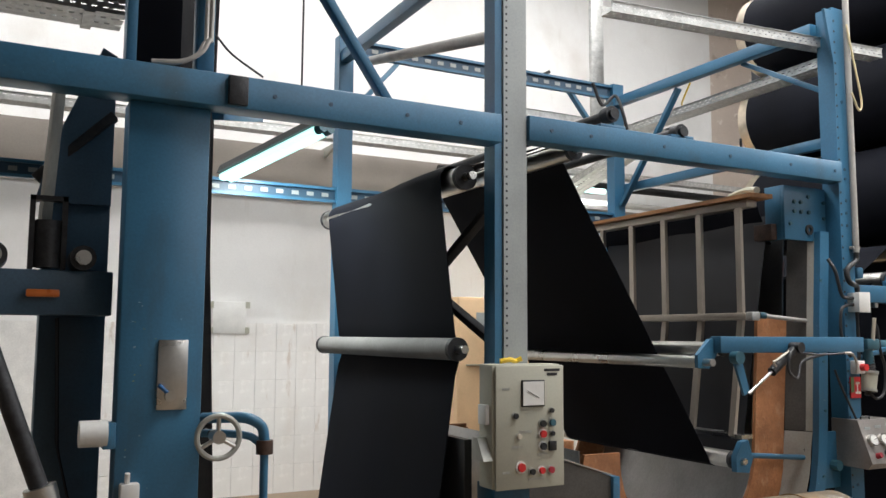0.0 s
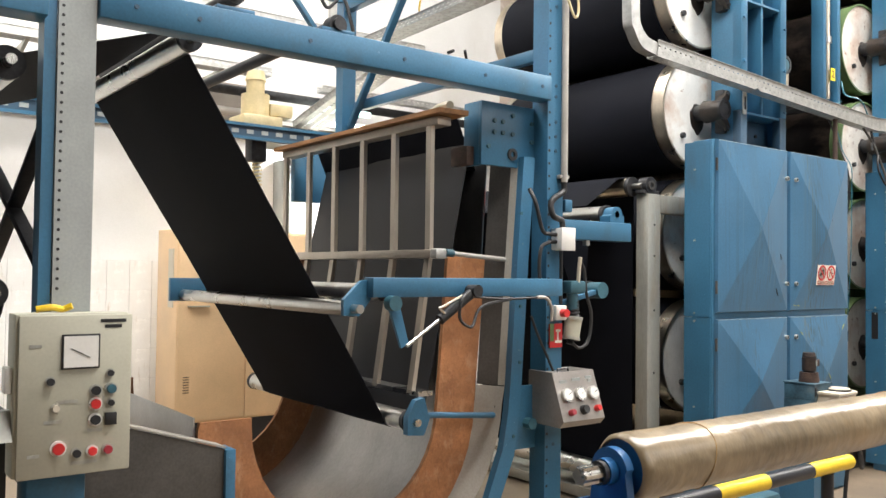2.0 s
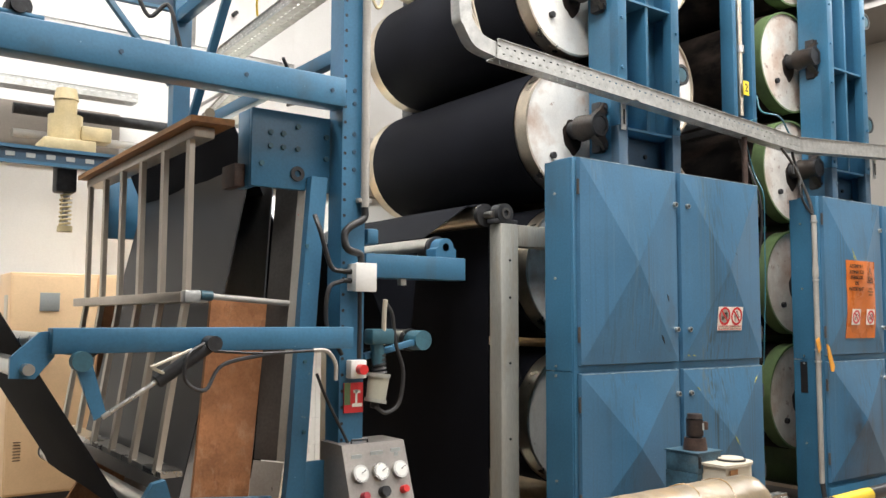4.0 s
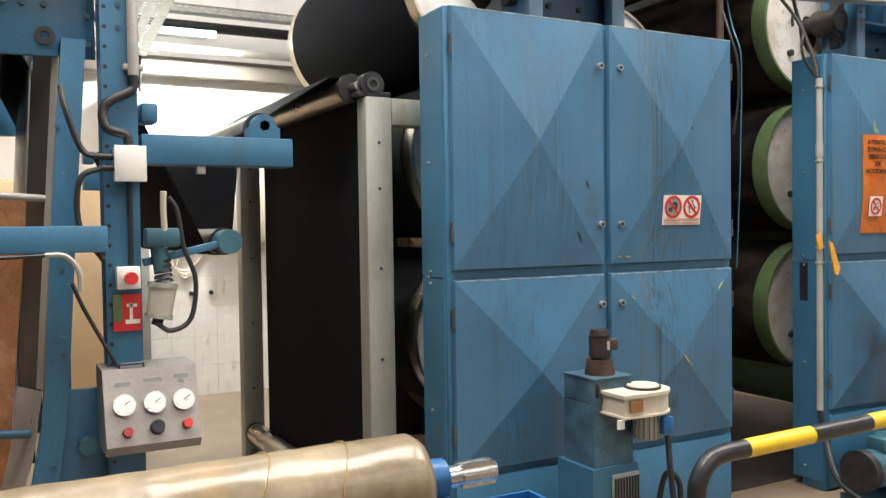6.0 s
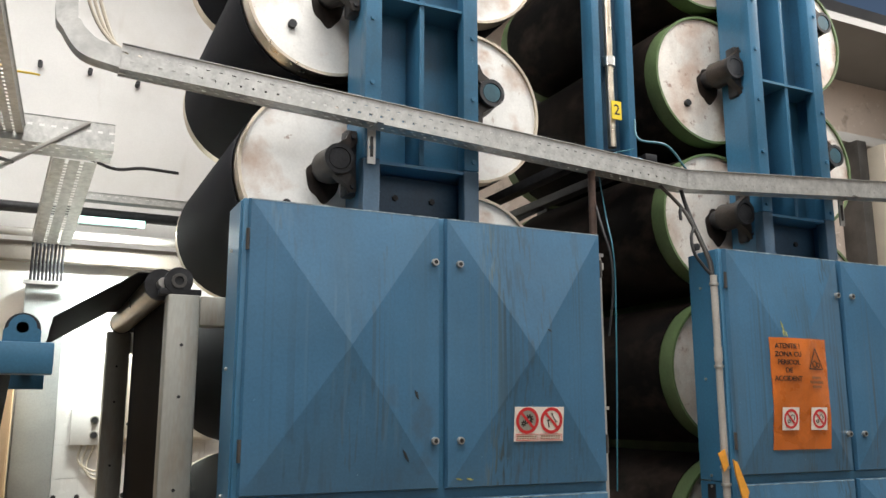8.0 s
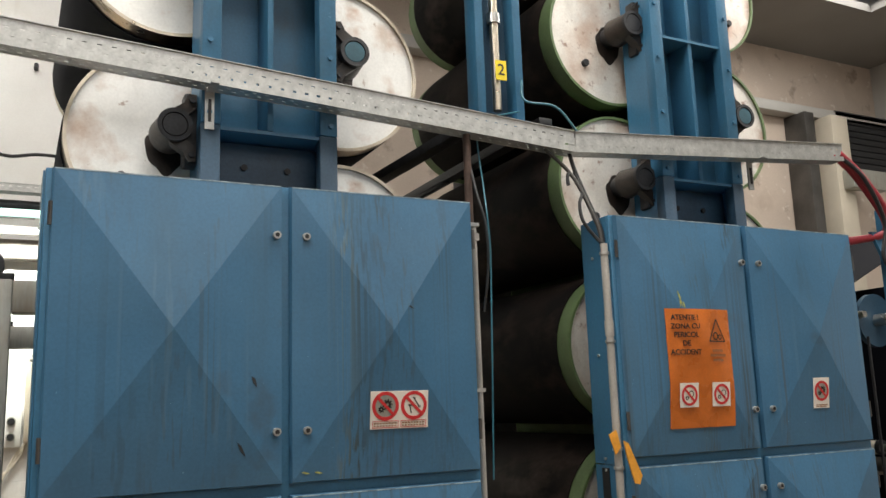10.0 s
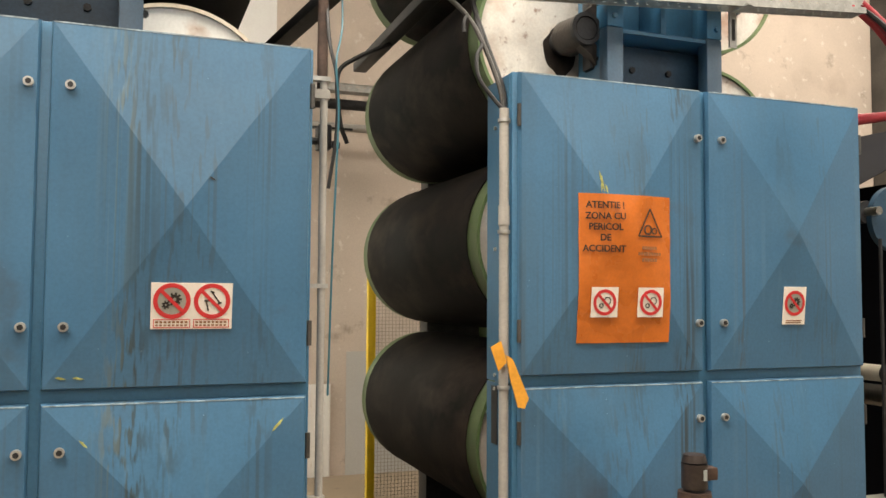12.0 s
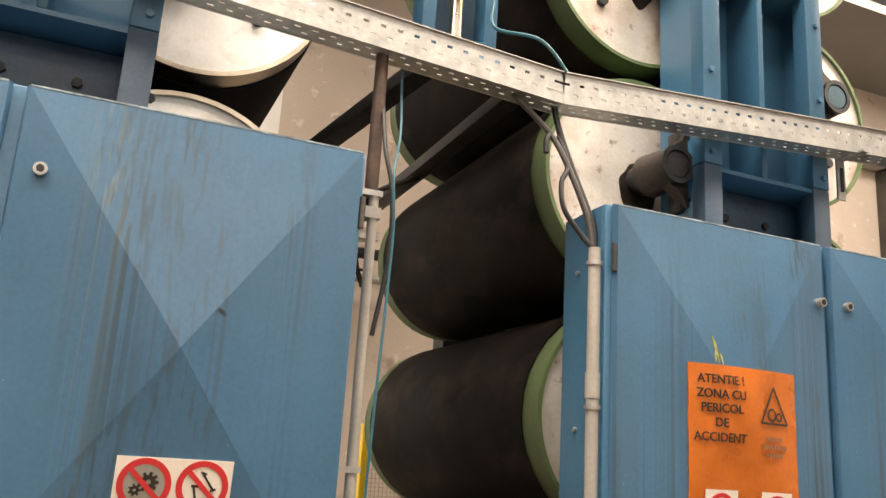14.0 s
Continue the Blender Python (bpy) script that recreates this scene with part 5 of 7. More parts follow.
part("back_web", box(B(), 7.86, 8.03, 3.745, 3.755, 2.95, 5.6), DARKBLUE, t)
part("piston_rod", cyl(B(), (7.945, 3.70, 2.95), (7.945, 3.70, 5.5), 0.022, 12), BAND, t)
part("collar", cyl(B(), (7.945, 3.70, 3.4), (7.945, 3.70, 3.45), 0.034, 14), STEEL, t)
part("foot", box(B(), 7.79, 8.10, 3.65, 3.78, 2.86, 2.90, 0.003), BLUE, t)
pl = part("number_plate", box(B(), 7.915, 7.975, 3.65, 3.656, 3.09, 3.19), STICKER, t, "yellow number plate")
part("number", text_mesh("2", 0.08, 7.945, 3.6495, 3.14), INK, pl)
t = thing("pull_bars", (7.8, 4.5, 2.7), "two dark bars slanting between the cylinder stacks", "bar")
strut((7.96, 3.80, 2.97), (7.48, 5.66, 2.70), 0.08, t, IRON, "bar")
strut((8.32, 3.84, 2.98), (8.34, 5.66, 2.98), 0.08, t, IRON, "bar")
t = thing("teal_air_line", (7.60, 3.4, 1.5), "thin teal air tubes hanging at the cabinet edge", "tube")
part("line", tube(B(), [(8.02, 3.62, 2.93), (7.82, 3.60, 2.86), (7.72, 3.52, 2.75), (7.70, 3.45, 2.5), (7.66, 3.36, 2.35), (7.67, 3.36, 2.2), (7.665, 3.36, 2.0), (7.655, 3.36, 1.7), (7.65, 3.38, 1.25)], 0.0035, 6), CYANPLASTIC, t)
part("line", tube(B(), [(7.70, 3.58, 2.86), (7.66, 3.52, 2.7), (7.648, 3.42, 2.45), (7.668, 3.385, 2.3), (7.668, 3.38, 2.12), (7.645, 3.39, 1.93)], 0.006, 6), RUBBER, t)
part("line", tube(B(), [(8.05, 3.64, 3.1), (8.04, 3.60, 2.98), (8.18, 3.55, 2.95), (8.3, 3.55, 2.84)], 0.006, 6), CYANPLASTIC, t)


# ---- cabinets ----
DEEP = 0.06
SET_BACK = 0.03


def door_panel(x0, x1, z0, z1):
    bm = B()
    cx, cz, y0, yb = (x0 + x1) / 2, (z0 + z1) / 2, 3.31, 3.332
    outer = [bm.verts.new(p) for p in ((x0, yb, z0), (x1, yb, z0), (x1, yb, z1), (x0, yb, z1))]
    b = 0.006
    frt = [bm.verts.new(p) for p in ((x0 + b, y0, z0 + b), (x1 - b, y0, z0 + b), (x1 - b, y0, z1 - b), (x0 + b, y0, z1 - b))]
    apex = bm.verts.new((cx, y0 - DEEP, cz))
    bm.faces.new(outer[::-1])
    for i in range(4):
        j = (i + 1) % 4
        bm.faces.new((outer[i], outer[j], frt[j], frt[i]))
        bm.faces.new((frt[i], frt[j], apex))
    return bm


def cabinet(dx, k, label):
    """One blue cabinet; k is what its left doors are narrower."""
    def at(x):
        return x + dx - k * min(1.0, (x - 5.965) / 0.8)
    t = thing("machine_cabinet", (at(6.78), 3.42, 0), label, "cabinet", "blue drive cabinets")
    part("carcass", box(B(), at(5.965), at(7.585), 3.336, 3.485, 0.0, 2.385, 0.006), BLUE, t)
    part("plinth", box(B(), at(5.99), at(7.57), 3.318, 3.3355, 0.02, 0.42, 0.003), BLUE, t)
    part("side_flange", box(B(), 5.958 + dx, 5.964 + dx, 3.345, 3.54, 0.05, 1.262), BLUE, t)
    part("side_flange", box(B(), 5.958 + dx, 5.964 + dx, 3.345, 3.54, 1.268, 2.375), BLUE, t)
    for z in (0.12, 0.7, 1.24, 1.29, 1.75, 2.2):
        part("screw", cyl(B(), (5.958 + dx, 3.46, z), (5.95 + dx, 3.46, z), 0.007, 6), GALV, t)
    for x0, x1, hinge, lock in ((5.985, 6.772, 5.985, 6.745), (6.800, 7.575, 7.580, 6.857)):
        for z0, z1, lz in ((1.295, 2.385, (2.19, 1.48)), (0.45, 1.258, (1.12, 0.56))):
            d = part("door", door_panel(at(x0), at(x1), z0, z1), DOOR, t, "blue door pressed into a shallow pyramid", 2)
            part("worn_edge", box(B(), at(x0) + 0.008, at(x1) - 0.008, 3.3085, 3.3115, z1 - 0.0085, z1 - 0.0045), PALEEDGE, d, "pale edge of rubbed paint")
            for z in lz:
                part("lock_bolt", cyl(B(), (at(lock), 3.312, z), (at(lock), 3.288, z), 0.0145, 14), GALV, d, "bright lock bolt")
                part("lock_socket", cyl(B(), (at(lock), 3.2878, z), (at(lock), 3.286, z), 0.009, 6), BLACK, d)
            for z in (z0 + 0.16, z1 - 0.16):
                part("hinge", cyl(B(), (at(hinge), 3.318, z - 0.04), (at(hinge), 3.318, z + 0.04), 0.008, 10), DARKSTEEL, d)
    t.location.y += SET_BACK
    return t


def drape(bm, ref):
    """Lays flat things built at depth ref over the pyramid of the second cabinet's left upper door."""
    for v in bm.verts:
        v.co.y += 3.305 - DEEP * max(0.0, 1 - max(abs(v.co.x - 6.374 - OFF) / 0.389, abs(v.co.z - 1.84) / 0.545)) - ref
    return bm


cab_a = cabinet(0.0, 0.0, "blue steel cabinet with four streaked pyramid doors")
cab_b = cabinet(OFF, 0.010, "blue steel cabinet carrying orange and white warning signs")


# dabs of paint and scuffs on the doors
def door_mark(door, x0, x1, z0, z1, p, q, w, material, name):
    """A thin smear from p to q following the slope of a door's facet."""
    cx, cz, hw, hh = (x0 + x1) / 2, (z0 + z1) / 2, (x1 - x0) / 2, (z1 - z0) / 2
    a, b = Vector(p), Vector(q)
    side = Vector((-(b - a).y, (b - a).x)).normalized() * w
    ring = [a, a.lerp(b, 0.3) + side, a.lerp(b, 0.75) + side * 0.6, b, a.lerp(b, 0.6) - side * 0.8, a.lerp(b, 0.2) - side * 0.5]
    bm = B()

    def at(v, lift):
        return bm.verts.new((v.x, 3.31 - DEEP * (1 - max(abs(v.x - cx) / hw, abs(v.y - cz) / hh)) - lift, v.y))
    top, low = [at(v, 0.0016) for v in ring], [at(v, -0.001) for v in ring]
    bm.faces.new(top)
    bm.faces.new(low[::-1])
    for i in range(6):
        bm.faces.new((top[i], low[i], low[(i + 1) % 6], top[(i + 1) % 6]))
    bmesh.ops.recalc_face_normals(bm, faces=bm.faces)
    part(name, bm, material, door)


DOOR_BOXES = {(k, r): (x0, x1, z0, z1) for k, (x0, x1) in enumerate(((5.985, 6.772), (6.800, 7.575))) for r, (z0, z1) in enumerate(((1.295, 2.385), (0.45, 1.258)))}
doors = [o for o in cab_a.children if o.name.startswith("door")]
order = [(0, 0), (0, 1), (1, 0), (1, 1)]
for key, p, q, w, m, nm in (
        ((1, 0), (6.838, 1.333), (6.868, 1.328), 0.004, CHALK, "paint_dab"), ((1, 0), (6.885, 1.332), (6.918, 1.326), 0.004, CHALK, "paint_dab"),
        ((1, 1), (7.462, 1.15), (7.50, 1.192), 0.005, CHALK, "paint_dab"), ((1, 1), (7.19, 0.86), (7.25, 0.80), 0.006, CHALK, "paint_dab"),
        ((1, 1), (6.908, 1.152), (6.932, 1.13), 0.004, CHALK, "paint_dab"), ((0, 0), (6.655, 1.675), (6.672, 1.64), 0.007, SCUFF, "scuff"),
        ((0, 0), (6.605, 1.45), (6.635, 1.40), 0.006, SCUFF, "scuff"), ((1, 0), (7.255, 1.935), (7.275, 1.925), 0.004, SCUFF, "scuff")):
    door_mark(doors[order.index(key)], *DOOR_BOXES[key], p, q, w, m, nm)
door_b = [o for o in cab_b.children if o.name.startswith("door")][0]
for p, q, w in (((8.622, 2.035), (8.642, 1.955), 0.006), ((8.632, 2.005), (8.628, 1.955), 0.004), ((8.646, 1.985), (8.654, 1.952), 0.004)):
    door_mark(door_b, 5.985 + OFF, 6.763 + OFF, 1.295, 2.385, p, q, w, CHALK, "paint_run")


def flat(bm):
    return bm


def ban(parent, cx, cz, y, r, gear=0, lay=flat):
    part("ring", lay(annulus(B(), cx, cz, y, r * 0.76, r, 36)), REDINK, parent, "red prohibition ring")
    g = B()
    if gear == 0:
        part("hatch", lay(cyl(B(), (cx, y + 0.0003, cz), (cx, y - 0.0004, cz), r * 0.76, 30)), GREYMETAL, parent, "grey hatched ground")
        for gx, gz, gr, n in ((0.14, 0.10, 0.27, 9), (-0.32, -0.22, 0.17, 7)):
            annulus(g, cx + r * gx, cz + r * gz, y - 0.0006, r * gr * 0.35, r * gr, 20)
            for i in range(n):
                a = 2 * math.pi * i / n
                bar(g, cx + r * (gx + gr * 0.9 * math.cos(a)), cz + r * (gz + gr * 0.9 * math.sin(a)), cx + r * (gx + gr * 1.4 * math.cos(a)), cz + r * (gz + gr * 1.4 * math.sin(a)), r * gr * 0.42, y - 0.0006)
    elif gear == 1:
        bar(g, cx - r * 0.02, cz + r * 0.5, cx + r * 0.42, cz - r * 0.1, r * 0.08, y)
        bar(g, cx - r * 0.32, cz - r * 0.02, cx - r * 0.2, cz - r * 0.55, r * 0.09, y)
        bar(g, cx - r * 0.42, cz + r * 0.02, cx - r * 0.14, cz + r * 0.02, r * 0.09, y)
        bar(g, cx - r * 0.1, cz + r * 0.56, cx + r * 0.12, cz + r * 0.48, r * 0.09, y - 0.0004)
        bar(g, cx + r * 0.32, cz - r * 0.14, cx + r * 0.52, cz - r * 0.06, r * 0.09, y - 0.0004)
    else:
        annulus(g, cx + r * 0.22, cz + r * 0.12, y, r * 0.24, r * 0.32, 14)
        annulus(g, cx - r * 0.3, cz - r * 0.25, y, r * 0.12, r * 0.2, 12)
    part("symbol", lay(g), INK, parent)
    part("slash", lay(bar(B(), cx - r * 0.6, cz + r * 0.6, cx + r * 0.6, cz - r * 0.6, r * 0.2, y - 0.0012)), REDINK, parent)


def tilt_thing(t, rx):
    t.rotation_euler = (radians(rx), 0, 0)
    t.location.y += SET_BACK


# two-part prohibition sign
SY = 3.287
t = thing("prohibition_sign", (7.212, SY, 1.47), "white prohibition sign with two red rings", "sign")
part("board", box(B(), 7.095, 7.332, SY, SY + 0.003, 1.472, 1.612), PAPER, t)
ban(t, 7.155, 1.557, SY - 0.0005, 0.054, 0)
ban(t, 7.272, 1.557, SY - 0.0005, 0.054, 1)
for a in (7.103, 7.218):
    bm = B()
    for z0, z1, xa, xb in ((1.476, 1.478, a, a + 0.106), (1.500, 1.502, a, a + 0.106)):
        box(bm, xa, xb, SY - 0.001, SY, z0, z1)
    for xa in (a, a + 0.104):
        box(bm, xa, xa + 0.002, SY - 0.001, SY, 1.478, 1.500)
    part("caption_frame", bm, REDINK, t)
    bm = B()
    for i in range(8):
        box(bm, a + 0.006 + 0.012 * i, a + 0.014 + 0.012 * i, SY - 0.001, SY, 1.490, 1.496)
        box(bm, a + 0.006 + 0.012 * i, a + 0.013 + 0.012 * i, SY - 0.001, SY, 1.481, 1.486)
    part("caption", bm, DULLINK, t)["kind"] = "stuff"
tilt_thing(t, 6.2)
t = thing("prohibition_sign", (9.515, SY, 1.47), "small white prohibition sign with one red ring", "sign")
part("board", box(B(), 9.46, 9.57, SY, SY + 0.003, 1.472, 1.622), PAPER, t)
ban(t, 9.515, 1.557, SY - 0.0005, 0.05, 0)
part("caption", box(box(B(), 9.475, 9.555, SY - 0.001, SY, 1.486, 1.490), 9.475, 9.55, SY - 0.001, SY, 1.478, 1.482), DULLINK, t)
tilt_thing(t, 6.2)

# orange warning sheet
OY = 3.268


def lay_sheet(bm):
    return drape(bm, OY)


t = thing("warning_sheet", (8.735, OY, 1.41), "creased orange plastic warning sheet with black lettering", "sign")
bm = B()
NX, NZ = 16, 22
g = [[bm.verts.new((8.54 + 0.39 * i / NX, OY + 0.003 * noise.noise((i * 0.5, j * 0.35, 0.0)) + (0.004 if j == 10 and i in (7, 8) else 0), 1.41 + 0.54 * j / NZ)) for i in range(NX + 1)] for j in range(NZ + 1)]
for j in range(NZ):
    for i in range(NX):
        bm.faces.new((g[j][i], g[j][i + 1], g[j + 1][i + 1], g[j + 1][i]))
ext = bmesh.ops.extrude_face_region(bm, geom=list(bm.faces))
bmesh.ops.translate(bm, vec=(0, 0.004, 0), verts=[v for v in ext["geom"] if isinstance(v, bmesh.types.BMVert)])
part("sheet", drape(bm, OY), ORANGE, t)
LY = OY - 0.0045
for words, cz, cx in (("ATENTIE !", 1.908, 8.640), ("ZONA CU", 1.868, 8.640), ("PERICOL", 1.829, 8.640), ("DE", 1.790, 8.638), ("ACCIDENT", 1.750, 8.636)):
    part("lettering", drape(text_mesh(words, 0.034, cx, LY, cz), OY), INK, t)
bm = B()
for a, b in (((8.775, 1.800), (8.885, 1.800)), ((8.885, 1.800), (8.83, 1.902)), ((8.83, 1.902), (8.775, 1.800))):
    bar(bm, a[0], a[1], b[0], b[1], 0.006, LY)
annulus(bm, 8.820, 1.824, LY, 0.013, 0.019, 16)
annulus(bm, 8.850, 1.820, LY, 0.008, 0.013, 14)
part("triangle", drape(bm, OY), INK, t)
bm = B()
for z, w in ((1.757, 0.08), (1.735, 0.115), (1.713, 0.08)):
    for i in range(int(w / 0.012)):
        box(bm, 8.832 - w / 2 + 0.012 * i, 8.841 - w / 2 + 0.012 * i, LY - 0.001, LY, z - 0.006, z + 0.006)
part("caption", drape(bm, OY), DULLINK, t)["kind"] = "stuff"
for cx in (8.643, 8.838):
    n = part("notice", lay_sheet(box(B(), cx - 0.055, cx + 0.055, LY - 0.002, LY, 1.503, 1.612)), PAPER, t, "white prohibition notice")
    ban(n, cx, 1.557, LY - 0.0025, 0.047, 2, lay_sheet)

tilt_thing(t, 0)

# conduits on the cabinet edges
t = thing("cable_conduit", (8.22, 3.26, 0.3), "grey vertical conduit with orange tape on the cabinet", "conduit")
part("pipe", cyl(B(), (8.280, 3.38, 0.45), (8.280, 3.38, 2.25), 0.0175, 14), CONDUIT, t)
part("coupling", cyl(B(), (8.280, 3.38, 1.83), (8.280, 3.38, 1.90), 0.0205, 14), CONDUIT, t)
for z in (1.25, 1.33, 1.80, 2.20):
    part("clip", cyl(B(), (8.280, 3.38, z), (8.280, 3.38, z + 0.012), 0.023, 12), GALV, t)
part("cable", tube(B(), [(8.280, 3.39, 2.25), (8.268, 3.40, 2.34), (8.215, 3.43, 2.50), (8.16, 3.45, 2.60), (8.04, 3.46, 2.70)], 0.009, 8), DARKSTEEL, t, "dark grey sleeved cable")
part("cable", tube(B(), [(8.286, 3.392, 2.25), (8.282, 3.40, 2.33), (8.235, 3.44, 2.50), (8.20, 3.46, 2.62), (8.185, 3.47, 2.70)], 0.010, 8), RUBBER, t)
part("cable", tube(B(), [(8.276, 3.385, 2.25), (8.245, 3.40, 2.29), (8.195, 3.41, 2.36), (8.19, 3.42, 2.44), (8.215, 3.43, 2.50), (8.20, 3.46, 2.60)], 0.008, 8), RUBBER, t)
part("loose_end", tube(B(), [(8.165, 3.45, 2.60), (8.150, 3.445, 2.57), (8.148, 3.44, 2.53)], 0.009, 6), BLACK, t)
part("cable", tube(B(), [(8.280, 3.38, 0.46), (8.27, 3.34, 0.3), (8.16, 3.16, 0.12), (8.2, 2.9, 0.04), (8.5, 2.8, 0.03)], 0.016, 8), RUBBER, t)
part("tape", prism(B(), [(8.22, 1.40), (8.26, 1.42), (8.28, 1.345), (8.25, 1.315)], "y", 3.355, 3.360), AMBER, t, "torn orange tape")
part("tape_fold", prism(B(), [(8.252, 1.375), (8.276, 1.362), (8.338, 1.225), (8.322, 1.19), (8.298, 1.195), (8.268, 1.295)], "y", 3.296, 3.304), AMBER, t, "folded yellow-orange tape end")
part("latch_slot", box(B(), 8.294, 8.298, 3.47, 3.52, 1.04, 1.25), BLACK, t)
t = thing("edge_conduit", (7.60, 3.3, 0.02), "thin grey conduit along the cabinet edge", "conduit")
part("pipe", cyl(B(), (7.637, 3.44, 0.0), (7.637, 3.44, 2.30), 0.013, 12), CONDUIT, t)
part("upper_pipe", cyl(B(), (7.637, 3.47, 2.28), (7.637, 3.47, 2.74), 0.018, 12), BROWN, t, "dark brown upper pipe")
part("pipe_bracket", box(B(), 7.586, 7.655, 3.425, 3.47, 2.24, 2.27), CONDUIT, t)
for z in (0.9, 1.6, 2.3):
    part("clip", box(B(), 7.586, 7.656, 3.424, 3.456, z, z + 0.015), GALV, t)


# ---- blowers in front of the cabinets ----
def blower():
    t = thing("suction_blower", (6.46, 3.0, 0), "blue blower stand with cream fan housing and motor", "blower", "cabinet blowers")
    part("stand", prism(B(), [(6.36, 2.92), (6.59, 2.92), (6.59, 3.15), (6.36, 3.15)], "z", 0.0, 0.52), BLUE, t)
    part("column", prism(B(), [(6.38, 2.935), (6.575, 2.935), (6.575, 3.13), (6.38, 3.13)], "z", 0.52, 0.77), GREYBLUE, t)
    part("head", box(B(), 6.38, 6.57, 2.93, 3.13, 0.77, 0.868, 0.006), GREYBLUE, t)
    part("head_plate", box(B(), 6.375, 6.58, 2.925, 3.135, 0.868, 0.874), GREYBLUE, t, "worn pale mounting plate")
    bolt_parts(t, [(6.39, 2.93, 0.84), (6.55, 2.93, 0.84)], IRON, 0.008)
    part("side_slot", box(B(), 6.383, 6.398, 2.925, 2.93, 0.80, 0.855), IRON, t)
    gr = part("grille", box(B(), 6.45, 6.585, 2.909, 2.919, 0.34, 0.49, 0.003), GREYPAINT, t)
    for i in range(9):
        part("slat", box(B(), 6.457 + 0.0145 * i, 6.465 + 0.0145 * i, 2.905, 2.9085, 0.355, 0.475), BLACK, gr)
    part("motor_base", cyl(B(), (6.478, 3.02, 0.874), (6.478, 3.02, 0.934), 0.062, 24, 0.054), BROWN, t, "rusty brown motor flange")
    part("motor_collar", cyl(B(), (6.478, 3.02, 0.934), (6.478, 3.02, 0.945), 0.036, 20), IRON, t)
    mo = part("motor", cyl(B(), (6.478, 3.02, 0.945), (6.478, 3.02, 1.025), 0.043, 22), DARKBROWN, t, "black electric motor")
    part("fan_cover", cyl(B(), (6.478, 3.02, 1.03), (6.478, 3.02, 1.055), 0.042, 22, 0.036), DARKBROWN, mo)
    part("terminal_box", box(B(), 6.508, 6.552, 2.99, 3.045, 0.97, 1.012, 0.005), BROWN, mo)
    part("name_plate", box(B(), 6.482, 6.494, 2.974, 2.9785, 0.975, 1.01), GREYPAINT, mo)
    fan = [(6.42, 2.80), (6.56, 2.79)] + arc((6.59, 2.89), 0.098, -100, 90, 18) + [(6.42, 3.0)]
    h = part("fan_housing", prism(B(), fan, "z", 0.745, 0.815), CREAM, t, "cream snail-shaped fan housing")
    fl = [(6.41, 2.79), (6.56, 2.78)] + arc((6.59, 2.89), 0.105, -100, 90, 18) + [(6.41, 3.01)]
    part("lower_lip", prism(B(), fl, "z", 0.737, 0.745), CREAM, h)
    part("upper_lip", prism(B(), fl, "z", 0.815, 0.828), CREAM, h)
    part("inlet_ring", cyl(B(), (6.585, 2.885, 0.828), (6.585, 2.885, 0.838), 0.072, 30), BLACK, h)
    part("inlet_disc", cyl(B(), (6.585, 2.885, 0.838), (6.585, 2.885, 0.844), 0.064, 30, 0.06), CREAM, h)
    part("plate", box(B(), 6.44, 6.50, 2.786, 2.7905, 0.76, 0.805), WOOD, h, "brown rusty label plate")
    part("fan_motor", cyl(B(), (6.60, 2.88, 0.63), (6.60, 2.88, 0.737), 0.055, 22), GREYMETAL, t)
    part("plug", box(B(), 6.61, 6.67, 2.795, 2.85, 0.65, 0.722, 0.012), BRIGHTBLUE, t, "blue terminal box")
    for i in range(9):
        a = math.pi * (1.0 + i / 9)
        part("fin", box(B(), 6.60 + 0.056 * math.cos(a) - 0.003, 6.60 + 0.056 * math.cos(a) + 0.003, 2.88 + 0.056 * math.sin(a) - 0.006, 2.88 + 0.056 * math.sin(a) + 0.006, 0.632, 0.735), GREYMETAL, t)
    part("clip", box(B(), 6.39, 6.42, 2.80, 2.81, 0.70, 0.735), WHITE, t)
    part("cable", tube(B(), [(6.645, 2.81, 0.645), (6.64, 2.79, 0.5), (6.66, 2.79, 0.38), (6.70, 2.80, 0.36), (6.71, 2.82, 0.45), (6.66, 2.84, 0.48), (6.63, 2.86, 0.3), (6.63, 2.88, 0.02)], 0.012, 8), RUBBER, t)
    return t


b = blower()
copy_thing(b, pose(6.46 + 2.335, 3.0, 0))
t = thing("gear_motor", (8.45, 3.05, 0), "teal geared motor on a floor base", "motor", "floor motors")
part("base", box(B(), 8.2, 8.95, 2.9, 3.2, 0.0, 0.06, 0.004), TEAL, t)
part("gearbox", box(B(), 8.42, 8.72, 2.94, 3.18, 0.06, 0.36, 0.03), TEAL, t)
part("motor", cyl(B(), (8.20, 3.06, 0.21), (8.44, 3.06, 0.21), 0.10, 22), TEAL, t)
part("fan_cover", cyl(B(), (8.15, 3.06, 0.21), (8.20, 3.06, 0.21), 0.107, 22), IRON, t)
part("terminal_box", box(B(), 8.27, 8.37, 3.0, 3.1, 0.30, 0.37, 0.01), TEAL, t)
copy_thing(t, pose(5.45, 2.85, 0))

# ---- yellow and black rail ----
t = thing("safety_rail", (7.8, 2.37, 0), "yellow and black striped tubular safety rail", "rail")
part("end_bow", tube(B(), [(6.31, 2.322, 0.0), (6.31, 2.322, 0.3), (6.31, 2.322, 0.58), (6.325, 2.322, 0.65), (6.37, 2.323, 0.70), (6.44, 2.326, 0.715), (6.54, 2.33, 0.715)], 0.032, 14), BLACKPAINT, t)
x, i = 6.54, 0
